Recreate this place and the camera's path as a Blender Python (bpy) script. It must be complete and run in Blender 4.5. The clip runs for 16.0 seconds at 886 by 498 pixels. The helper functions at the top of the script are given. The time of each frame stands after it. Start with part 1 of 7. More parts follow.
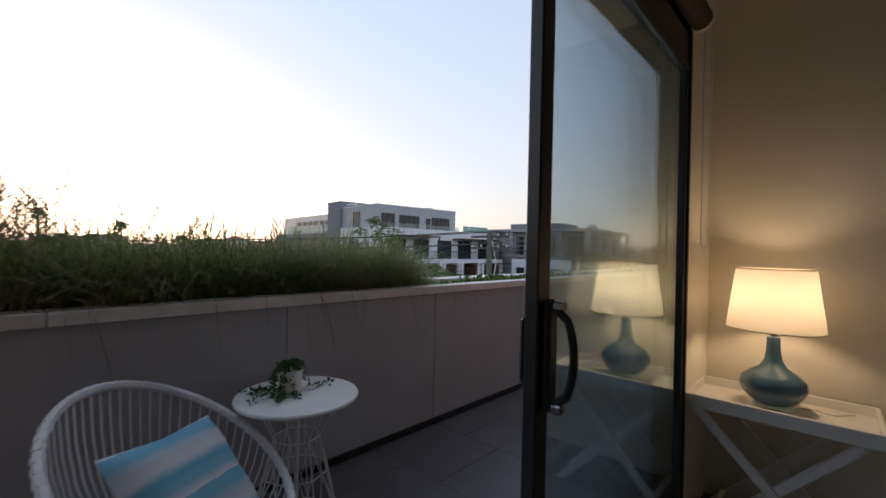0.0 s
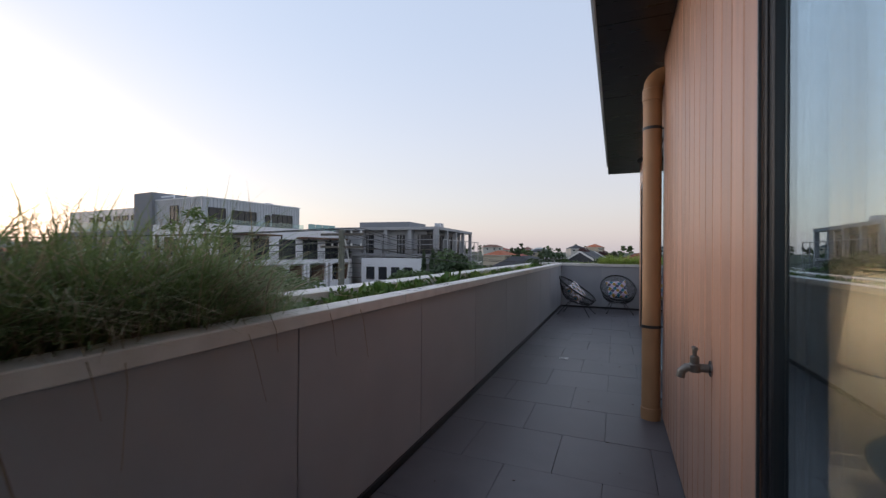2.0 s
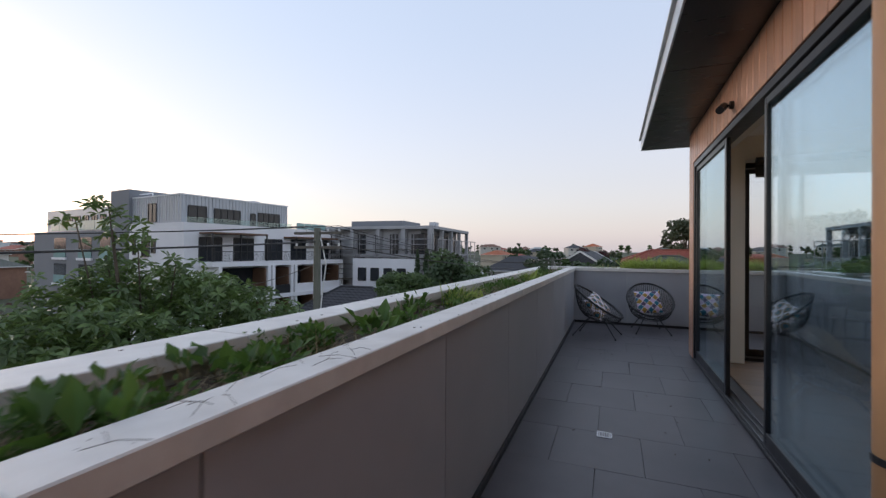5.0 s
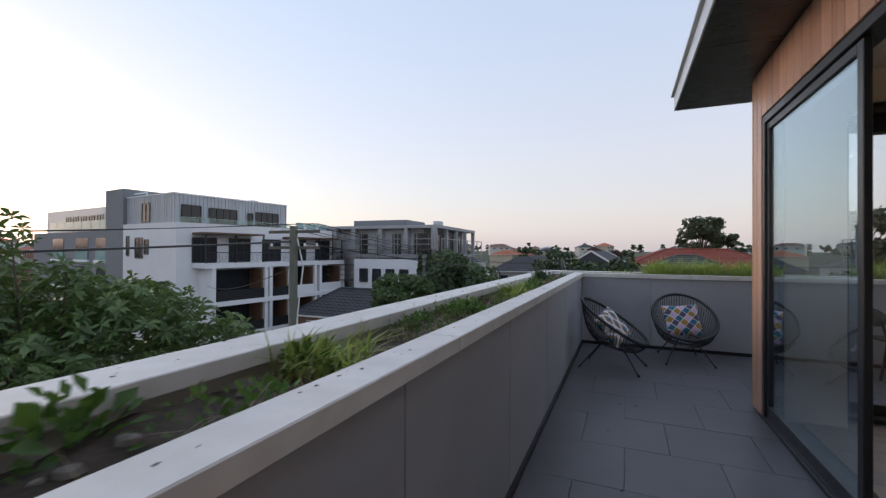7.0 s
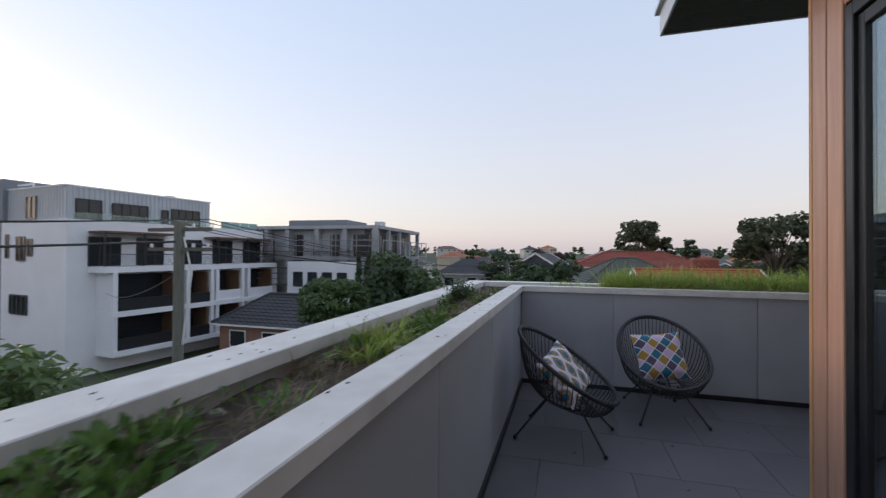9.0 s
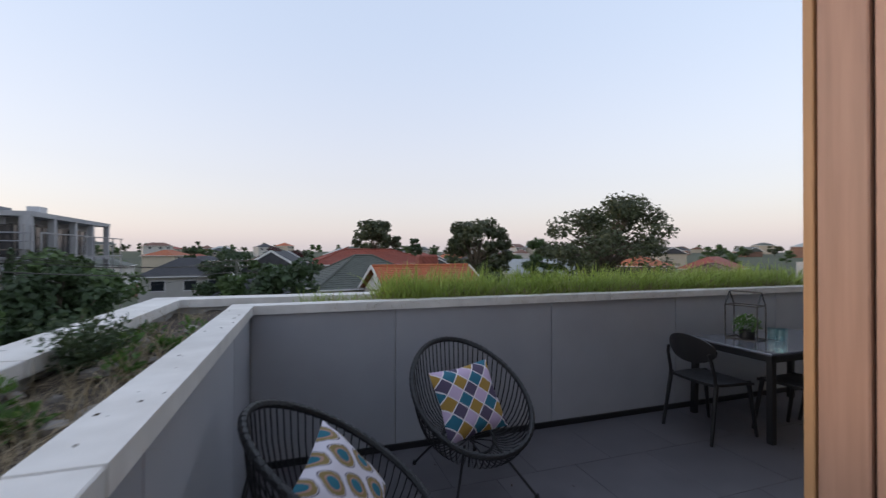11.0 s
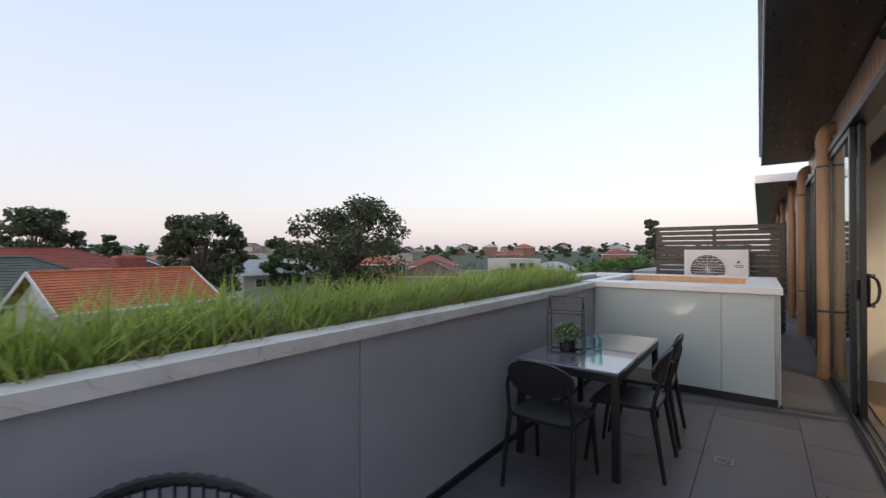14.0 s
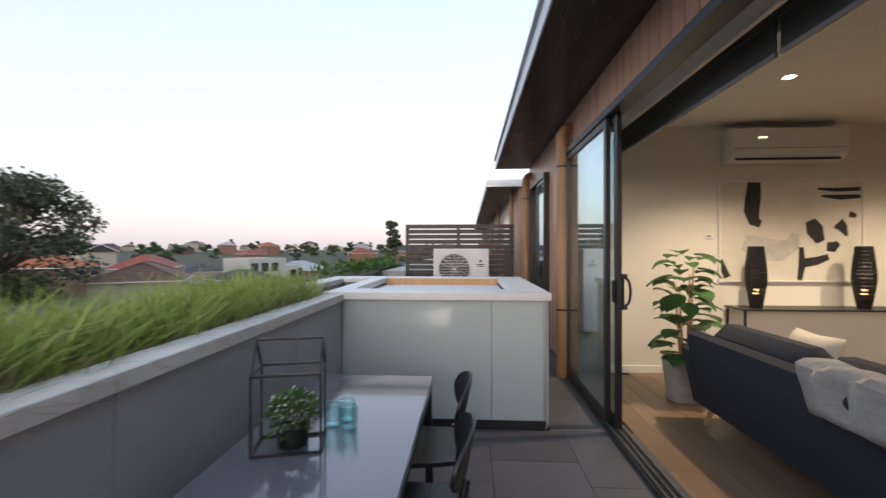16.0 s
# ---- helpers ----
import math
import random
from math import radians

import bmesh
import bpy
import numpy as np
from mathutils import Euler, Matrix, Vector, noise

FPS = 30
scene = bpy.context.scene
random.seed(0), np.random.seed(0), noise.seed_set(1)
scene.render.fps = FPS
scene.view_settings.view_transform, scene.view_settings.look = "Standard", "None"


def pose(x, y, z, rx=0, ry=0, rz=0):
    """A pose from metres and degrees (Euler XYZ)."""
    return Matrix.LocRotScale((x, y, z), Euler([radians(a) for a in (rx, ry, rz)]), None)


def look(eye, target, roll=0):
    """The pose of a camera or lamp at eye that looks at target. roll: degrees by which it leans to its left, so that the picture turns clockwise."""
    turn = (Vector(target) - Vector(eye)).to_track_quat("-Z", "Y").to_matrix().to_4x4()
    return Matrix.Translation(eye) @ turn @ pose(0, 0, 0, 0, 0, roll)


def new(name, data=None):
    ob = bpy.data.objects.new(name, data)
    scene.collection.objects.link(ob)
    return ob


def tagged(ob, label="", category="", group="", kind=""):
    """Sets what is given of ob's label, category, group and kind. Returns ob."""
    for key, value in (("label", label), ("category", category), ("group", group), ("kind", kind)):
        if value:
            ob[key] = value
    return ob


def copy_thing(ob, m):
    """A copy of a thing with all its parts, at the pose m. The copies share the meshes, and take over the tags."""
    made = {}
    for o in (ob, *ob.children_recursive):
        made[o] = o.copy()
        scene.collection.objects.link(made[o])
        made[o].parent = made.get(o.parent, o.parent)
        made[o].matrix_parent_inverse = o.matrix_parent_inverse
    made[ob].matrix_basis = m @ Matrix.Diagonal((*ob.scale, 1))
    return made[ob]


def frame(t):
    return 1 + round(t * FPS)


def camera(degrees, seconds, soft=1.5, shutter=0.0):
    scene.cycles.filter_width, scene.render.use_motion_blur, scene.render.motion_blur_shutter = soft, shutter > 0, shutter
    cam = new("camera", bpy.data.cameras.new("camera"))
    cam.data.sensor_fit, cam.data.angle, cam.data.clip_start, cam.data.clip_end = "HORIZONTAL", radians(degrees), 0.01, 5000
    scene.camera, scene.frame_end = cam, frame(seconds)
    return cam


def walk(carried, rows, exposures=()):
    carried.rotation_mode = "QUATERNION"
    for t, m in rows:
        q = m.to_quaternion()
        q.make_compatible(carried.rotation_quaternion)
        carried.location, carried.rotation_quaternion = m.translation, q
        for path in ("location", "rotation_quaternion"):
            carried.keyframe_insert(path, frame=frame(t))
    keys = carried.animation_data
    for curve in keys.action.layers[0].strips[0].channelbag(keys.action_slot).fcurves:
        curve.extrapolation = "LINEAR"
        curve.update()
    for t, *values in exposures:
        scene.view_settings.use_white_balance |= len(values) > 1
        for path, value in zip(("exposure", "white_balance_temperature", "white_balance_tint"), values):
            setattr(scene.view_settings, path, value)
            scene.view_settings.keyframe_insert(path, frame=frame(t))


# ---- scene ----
cam = camera(93.2, 16.0, soft=1.35, shutter=0.35)
PATH = [
    (0, (2.331, -12.044, 1.389), (0.965, -10.583, 1.394), 1.3),
    (0.5, (1.969, -11.879, 1.384), (0.771, -10.278, 1.395), 1.2),
    (1, (1.67, -11.644, 1.38), (0.629, -9.937, 1.387), 0.6),
    (1.5, (1.449, -11.395, 1.393), (0.563, -9.602, 1.401), 0.5),
    (2, (1.283, -11.09, 1.38), (0.522, -9.24, 1.391), 0.5),
    (2.5, (1.157, -10.841, 1.385), (0.463, -8.965, 1.393), 0.4),
    (3, (1.054, -10.525, 1.386), (0.382, -8.641, 1.394), 0.3),
    (3.5, (0.973, -10.165, 1.408), (0.302, -8.281, 1.415), 0.4),
    (4, (0.861, -9.748, 1.414), (0.159, -7.875, 1.424), 0.5),
    (4.5, (0.779, -9.372, 1.422), (0.059, -7.506, 1.43), 0.4),
    (5, (0.721, -8.93, 1.418), (-0.029, -7.076, 1.428), 0.4),
    (7.5, (0.596, -6.439, 1.456), (-0.199, -4.604, 1.464), 0.2),
    (8, (0.564, -5.909, 1.47), (-0.227, -4.072, 1.475), 0.2),
    (8.2, (0.55, -5.7, 1.47), (-0.219, -3.854, 1.480), 0.2),
    (10.3, (0.370, -3.66, 1.47), (0.479, -1.662, 1.478), 0.0),
    (10.5, (0.348, -3.493, 1.471), (0.601, -1.507, 1.477), -0.2),
    (11, (0.337, -3.06, 1.464), (0.970, -1.157, 1.477), 0.1),
    (11.5, (0.429, -2.635, 1.440), (1.263, -0.815, 1.453), 0.0),
    (12, (0.468, -2.401, 1.452), (1.513, -0.696, 1.465), 0.2),
    (12.5, (0.545, -2.142, 1.474), (1.760, -0.553, 1.485), -0.0),
    (13, (0.647, -1.902, 1.471), (2.002, -0.432, 1.482), -0.0),
    (13.5, (0.750, -1.700, 1.471), (2.230, -0.354, 1.482), -0.0),
    (14, (0.947, -1.540, 1.461), (2.542, -0.334, 1.472), -0.1),
    (14.5, (1.281, -1.413, 1.449), (2.979, -0.357, 1.458), 0.0),
    (15, (1.674, -1.227, 1.453), (3.515, -0.446, 1.462), 0.1),
    (15.5, (2.065, -1.113, 1.449), (4.007, -0.635, 1.454), -0.1),
    (16, (2.490, -1.046, 1.460), (4.486, -0.924, 1.464), -0.0),
]
walk(cam, [(t, look(eye, target, roll)) for t, eye, target, roll in PATH],
     [(0.0, 0.12), (1.0, -0.02), (2.0, 0.04), (3.5, 0.12), (5.0, 0.14), (8.0, 0.12), (10.5, 0.16), (13.0, 0.28), (14.5, 0.38), (16.0, 0.52)])

# ---------------------------------------------------------------- light
world = bpy.data.worlds.new("dusk_sky")
world.use_nodes = True
scene.world = world
wn, wl = world.node_tree.nodes, world.node_tree.links
wn.clear()
sky = wn.new("ShaderNodeTexSky")
sky.sky_type = "NISHITA"
sky.sun_disc = False
sky.sun_elevation = radians(2.0)
sky.sun_rotation = radians(-82)
sky.air_density, sky.dust_density, sky.ozone_density = 1.0, 2.0, 2.0
hsv = wn.new("ShaderNodeHueSaturation")
hsv.inputs["Saturation"].default_value = 0.6
hsv.inputs["Value"].default_value = 2.25
haze = wn.new("ShaderNodeMix")
haze.data_type, haze.blend_type = "RGBA", "ADD"
haze.inputs["Factor"].default_value = 1.0
way = wn.new("ShaderNodeTexCoord")
split = wn.new("ShaderNodeSeparateXYZ")
climb = wn.new("ShaderNodeMapRange")
climb.interpolation_type = "SMOOTHSTEP"
climb.inputs["From Min"].default_value, climb.inputs["From Max"].default_value = -0.05, 0.55
glow = wn.new("ShaderNodeMix")
glow.data_type = "RGBA"
glow.inputs["A"].default_value = (4.6, 4.2, 4.4, 1)
glow.inputs["B"].default_value = (3.5, 4.05, 5.25, 1)
wl.new(way.outputs["Generated"], split.inputs[0])
wl.new(split.outputs["Z"], climb.inputs["Value"])
wl.new(climb.outputs["Result"], glow.inputs["Factor"])
wl.new(glow.outputs["Result"], haze.inputs["B"])
bg = wn.new("ShaderNodeBackground")
bg.inputs["Strength"].default_value = 0.12
out = wn.new("ShaderNodeOutputWorld")
wl.new(sky.outputs[0], hsv.inputs["Color"])
wl.new(hsv.outputs[0], haze.inputs["A"])
wl.new(haze.outputs["Result"], bg.inputs["Color"])
wl.new(bg.outputs[0], out.inputs["Surface"])

sun_data = bpy.data.lights.new("sun", "SUN")
sun_data.energy, sun_data.angle, sun_data.color = 0.42, radians(25), (1.0, 0.88, 0.78)
sun = new("sun", sun_data)
sun.matrix_world = look((-60, 8, 9), (0, 0, 1))


def point_lamp(name, x, y, z, watts, colour, radius):
    data = bpy.data.lights.new(name, "POINT")
    data.energy, data.color, data.shadow_soft_size = watts, colour, radius
    ob = new(name, data)
    ob.location = (x, y, z)
    return ob


WARM = (1.0, 0.66, 0.34)
point_lamp("table_lamp_bulb", 2.12, -9.445, 1.19, 4.8, (1.0, 0.71, 0.43), 0.05)
point_lamp("console_bulb", 7.33, -4.22, 1.0, 3.0, WARM, 0.02)
point_lamp("console_bulb", 7.33, -5.35, 1.0, 3.0, WARM, 0.02)


def downlight_lamp(x, y, z, watts):
    data = bpy.data.lights.new("downlight_beam", "SPOT")
    data.energy, data.color, data.spot_size, data.spot_blend, data.shadow_soft_size = watts, (1.0, 0.8, 0.55), radians(125), 0.7, 0.05
    ob = new("downlight_beam", data)
    ob.location = (x, y, z)
    return ob


for dx, dy in ((6.2, -3.75), (6.2, -5.8)):
    downlight_lamp(dx, dy, 2.84, 165.0)


# ---------------------------------------------------------------- materials
def principled(name):
    m = bpy.data.materials.new(name)
    m.use_nodes = True
    nt = m.node_tree
    return m, nt, nt.nodes["Principled BSDF"]


def mat(name, c1, c2=None, rough=0.6, metal=0.0, scale=4.0, bump=0.0, bscale=60.0, stretch=(1, 1, 1), wide=0.5, piece=0.0, island=0.0, spec=0.5, emit=0.0, coat=0.0, subsurf=0.0):
    """Two noise scales between two colours, fine relief, and a shift of tone from piece to piece."""
    m, nt, p = principled(name)
    n, l = nt.nodes, nt.links
    c2 = c2 or tuple(v * 0.8 for v in c1)
    tc = n.new("ShaderNodeTexCoord")
    mp = n.new("ShaderNodeMapping")
    mp.inputs["Scale"].default_value = stretch
    info = n.new("ShaderNodeObjectInfo")
    shift = n.new("ShaderNodeVectorMath")
    shift.operation = "MULTIPLY_ADD"
    l.new(info.outputs["Random"], shift.inputs[0])
    shift.inputs[1].default_value = (37.0, 19.0, 53.0)
    l.new(tc.outputs["Object"], shift.inputs[2])
    l.new(shift.outputs[0], mp.inputs["Vector"])
    fine = n.new("ShaderNodeTexNoise")
    fine.inputs["Scale"].default_value = scale
    fine.inputs["Detail"].default_value = 6
    big = n.new("ShaderNodeTexNoise")
    big.inputs["Scale"].default_value = scale * 0.17
    big.inputs["Detail"].default_value = 3
    l.new(mp.outputs[0], fine.inputs["Vector"])
    l.new(mp.outputs[0], big.inputs["Vector"])
    blend = n.new("ShaderNodeMix")
    blend.inputs["Factor"].default_value = wide
    l.new(fine.outputs["Fac"], blend.inputs["A"])
    l.new(big.outputs["Fac"], blend.inputs["B"])
    ramp = n.new("ShaderNodeValToRGB")
    ramp.color_ramp.elements[0].position, ramp.color_ramp.elements[1].position = 0.36, 0.66
    ramp.color_ramp.elements[0].color, ramp.color_ramp.elements[1].color = (*c2, 1), (*c1, 1)
    l.new(blend.outputs["Result"], ramp.inputs["Fac"])
    colour = ramp.outputs["Color"]
    if piece or island:
        tone = n.new("ShaderNodeMapRange")
        k = piece or island
        tone.inputs["To Min"].default_value, tone.inputs["To Max"].default_value = 1 - k, 1 + k
        if island:
            geo = n.new("ShaderNodeNewGeometry")
            l.new(geo.outputs["Random Per Island"], tone.inputs["Value"])
        else:
            l.new(info.outputs["Random"], tone.inputs["Value"])
        mul = n.new("ShaderNodeVectorMath")
        mul.operation = "SCALE"
        l.new(colour, mul.inputs[0])
        l.new(tone.outputs["Result"], mul.inputs["Scale"])
        colour = mul.outputs[0]
    l.new(colour, p.inputs["Base Color"])
    rr = n.new("ShaderNodeMapRange")
    rr.inputs["To Min"].default_value, rr.inputs["To Max"].default_value = max(0.03, rough - 0.1), min(1, rough + 0.1)
    l.new(fine.outputs["Fac"], rr.inputs["Value"])
    l.new(rr.outputs["Result"], p.inputs["Roughness"])
    p.inputs["Metallic"].default_value = metal
    p.inputs["Specular IOR Level"].default_value = spec
    p.inputs["Coat Weight"].default_value = coat
    if bump:
        grain = n.new("ShaderNodeTexNoise")
        grain.inputs["Scale"].default_value = bscale
        grain.inputs["Detail"].default_value = 4
        l.new(mp.outputs[0], grain.inputs["Vector"])
        b = n.new("ShaderNodeBump")
        b.inputs["Strength"].default_value = bump
        b.inputs["Distance"].default_value = 0.01
        l.new(grain.outputs["Fac"], b.inputs["Height"])
        l.new(b.outputs[0], p.inputs["Normal"])
    if emit:
        l.new(colour, p.inputs["Emission Color"])
        p.inputs["Emission Strength"].default_value = emit
    return m


def leaf_mat(name, c1, c2, rough=0.55):
    m = mat(name, c1, c2, rough=rough, scale=9, wide=0.5, island=0.38, spec=0.35)
    nt = m.node_tree
    p = nt.nodes["Principled BSDF"]
    tr = nt.nodes.new("ShaderNodeBsdfTranslucent")
    tr.inputs["Color"].default_value = (c1[0] * 1.2, c1[1] * 1.2, c1[2], 1)
    mix = nt.nodes.new("ShaderNodeMixShader")
    mix.inputs[0].default_value = 0.25
    nt.links.new(p.outputs[0], mix.inputs[1])
    nt.links.new(tr.outputs[0], mix.inputs[2])
    nt.links.new(mix.outputs[0], nt.nodes["Material Output"].inputs["Surface"])
    return m


def glass_mat(name, tint, ior=1.5, rough=0.0):
    """A thin pane: clear with a tint, mirror-like by Fresnel."""
    m = bpy.data.materials.new(name)
    m.use_nodes = True
    n, l = m.node_tree.nodes, m.node_tree.links
    n.clear()
    o = n.new("ShaderNodeOutputMaterial")
    t = n.new("ShaderNodeBsdfTransparent")
    t.inputs["Color"].default_value = (*tint, 1)
    g = n.new("ShaderNodeBsdfGlossy")
    g.inputs["Roughness"].default_value = rough
    g.inputs["Color"].default_value = (0.80, 0.95, 1.0, 1)
    f = n.new("ShaderNodeLayerWeight")
    f.inputs["Blend"].default_value = 0.5
    pw = n.new("ShaderNodeMath")
    pw.operation = "POWER"
    l.new(f.outputs["Facing"], pw.inputs[0])
    pw.inputs[1].default_value = 2.8
    gl = n.new("ShaderNodeMath")
    gl.operation = "MULTIPLY_ADD"
    l.new(pw.outputs[0], gl.inputs[0])
    gl.inputs[1].default_value, gl.inputs[2].default_value = 0.91, 0.075
    x = n.new("ShaderNodeMixShader")
    l.new(gl.outputs[0], x.inputs[0])
    l.new(t.outputs[0], x.inputs[1])
    l.new(g.outputs[0], x.inputs[2])
    l.new(x.outputs[0], o.inputs["Surface"])
    return m


def stripe_mat(name, colours, scale, axis=0):
    """Soft painted stripes across one axis of the thing."""
    m, nt, p = principled(name)
    n, l = nt.nodes, nt.links
    tc = n.new("ShaderNodeTexCoord")
    sep = n.new("ShaderNodeSeparateXYZ")
    wob = n.new("ShaderNodeTexNoise")
    wob.inputs["Scale"].default_value = 14
    l.new(tc.outputs["Object"], sep.inputs[0])
    l.new(tc.outputs["Object"], wob.inputs["Vector"])
    a = n.new("ShaderNodeMath")
    a.operation = "MULTIPLY_ADD"
    l.new(wob.outputs["Fac"], a.inputs[0])
    a.inputs[1].default_value = 0.02
    l.new(sep.outputs[axis], a.inputs[2])
    b = n.new("ShaderNodeMath")
    b.operation = "MULTIPLY"
    b.inputs[1].default_value = scale
    l.new(a.outputs[0], b.inputs[0])
    c = n.new("ShaderNodeMath")
    c.operation = "FRACT"
    l.new(b.outputs[0], c.inputs[0])
    ramp = n.new("ShaderNodeValToRGB")
    ramp.color_ramp.interpolation = "EASE"
    els = ramp.color_ramp.elements
    while len(els) < len(colours):
        els.new(0.5)
    for i, col in enumerate(colours):
        els[i].position = i / len(colours)
        els[i].color = (*col, 1)
    l.new(c.outputs[0], ramp.inputs["Fac"])
    l.new(ramp.outputs["Color"], p.inputs["Base Color"])
    p.inputs["Roughness"].default_value = 0.9
    return m


M_PANEL = mat("grey_fibre_cement", (0.375, 0.38, 0.405), (0.32, 0.325, 0.35), rough=0.55, scale=3, bump=0.06, bscale=220, piece=0.04)
M_COPING = mat("pale_coping_paint", (0.76, 0.74, 0.71), (0.58, 0.56, 0.53), rough=0.55, scale=9, bump=0.08, bscale=120)
M_RENDER = mat("painted_render", (0.45, 0.44, 0.42), (0.36, 0.35, 0.33), rough=0.8, scale=5, bump=0.1)
M_TILE = mat("grey_porcelain_tile", (0.122, 0.115, 0.126), (0.080, 0.075, 0.084), rough=0.42, scale=5, bump=0.05, bscale=150, piece=0.035)
M_GROUT = mat("tile_grout", (0.15, 0.145, 0.145), rough=0.9, scale=20)
M_TIMBER = mat("stained_timber_cladding", (0.56, 0.33, 0.228), (0.43, 0.245, 0.165), rough=0.36, scale=5, bump=0.12, bscale=70, stretch=(6, 6, 0.35), wide=0.3, piece=0.13)
M_POST = mat("pale_timber_post", (0.58, 0.33, 0.16), (0.46, 0.25, 0.11), rough=0.5, scale=5, bump=0.1, bscale=60, stretch=(7, 7, 0.3), wide=0.3, piece=0.06)
M_SOFFIT = mat("dark_soffit_board", (0.017, 0.012, 0.010), (0.010, 0.008, 0.007), rough=0.3, scale=4, stretch=(1, 6, 1))
M_FASCIA = mat("pale_metal_fascia", (0.62, 0.64, 0.66), (0.5, 0.52, 0.54), rough=0.4, metal=0.4, scale=3)
M_ALU = mat("charcoal_aluminium", (0.022, 0.023, 0.026), (0.016, 0.017, 0.019), rough=0.36, scale=12, spec=0.5)
M_ALU_LIGHT = mat("grey_track_aluminium", (0.20, 0.20, 0.21), (0.13, 0.13, 0.14), rough=0.4, metal=0.5, scale=15)
M_BLACK = mat("black_powder_coat", (0.014, 0.014, 0.015), (0.009, 0.009, 0.010), rough=0.42, scale=20)
M_PIPE = mat("tan_painted_pipe", (0.42, 0.235, 0.115), (0.34, 0.185, 0.09), rough=0.5, scale=5, bump=0.04)
M_CHROME = mat("worn_chrome", (0.42, 0.42, 0.43), (0.28, 0.28, 0.29), rough=0.25, metal=1.0, scale=20)
M_GLASS = glass_mat("door_glass", (0.95, 0.97, 0.98))
M_CLEAR = glass_mat("clear_balustrade_glass", (0.78, 0.86, 0.85))
M_AQUA = glass_mat("aqua_tumbler_glass", (0.87, 0.965, 0.965))
M_FROST = mat("pale_green_backpainted_glass", (0.50, 0.565, 0.55), (0.46, 0.52, 0.505), rough=0.16, scale=1.2, coat=0.4)
M_WHITE = mat("white_paint", (0.78, 0.77, 0.75), (0.70, 0.69, 0.67), rough=0.5, scale=8, bump=0.03)
M_PLASTER = mat("warm_white_plaster", (0.74, 0.70, 0.62), (0.69, 0.65, 0.57), rough=0.85, scale=2, bump=0.05, bscale=180)
M_CEIL = mat("white_ceiling_paint", (0.78, 0.76, 0.72), (0.74, 0.72, 0.68), rough=0.9, scale=2)
M_OAK = mat("oak_floor_board", (0.27, 0.175, 0.11), (0.19, 0.12, 0.075), rough=0.35, scale=4, stretch=(0.5, 7, 1), bump=0.06, piece=0.16)
M_CARPET = mat("grey_carpet", (0.26, 0.25, 0.24), (0.2, 0.19, 0.18), rough=1, scale=40, bump=0.4, bscale=300)
M_SOIL = mat("dry_planter_soil", (0.105, 0.078, 0.055), (0.045, 0.034, 0.026), rough=1, scale=14, bump=0.9, bscale=40)
M_GRASS = leaf_mat("green_planter_grass", (0.36, 0.44, 0.11), (0.21, 0.30, 0.06))
M_STRAW = leaf_mat("dry_grass", (0.36, 0.29, 0.19), (0.19, 0.15, 0.09))
M_TUSSOCK = leaf_mat("tussock_grass", (0.22, 0.285, 0.115), (0.095, 0.145, 0.05))
M_WEED = leaf_mat("weed_leaves", (0.095, 0.18, 0.04), (0.045, 0.10, 0.022))
M_STONE = mat("planter_stones", (0.33, 0.30, 0.27), (0.2, 0.18, 0.16), rough=0.9, scale=12, bump=0.3, island=0.35)
M_CORD_BLACK = mat("black_cord", (0.012, 0.012, 0.014), (0.008, 0.008, 0.009), rough=0.5, scale=30)
M_CORD_WHITE = mat("white_cord", (0.68, 0.68, 0.70), (0.58, 0.58, 0.60), rough=0.5, scale=30)
M_TABLETOP = mat("grey_glass_tabletop", (0.16, 0.165, 0.19), (0.14, 0.145, 0.17), rough=0.1, scale=2, coat=0.6)


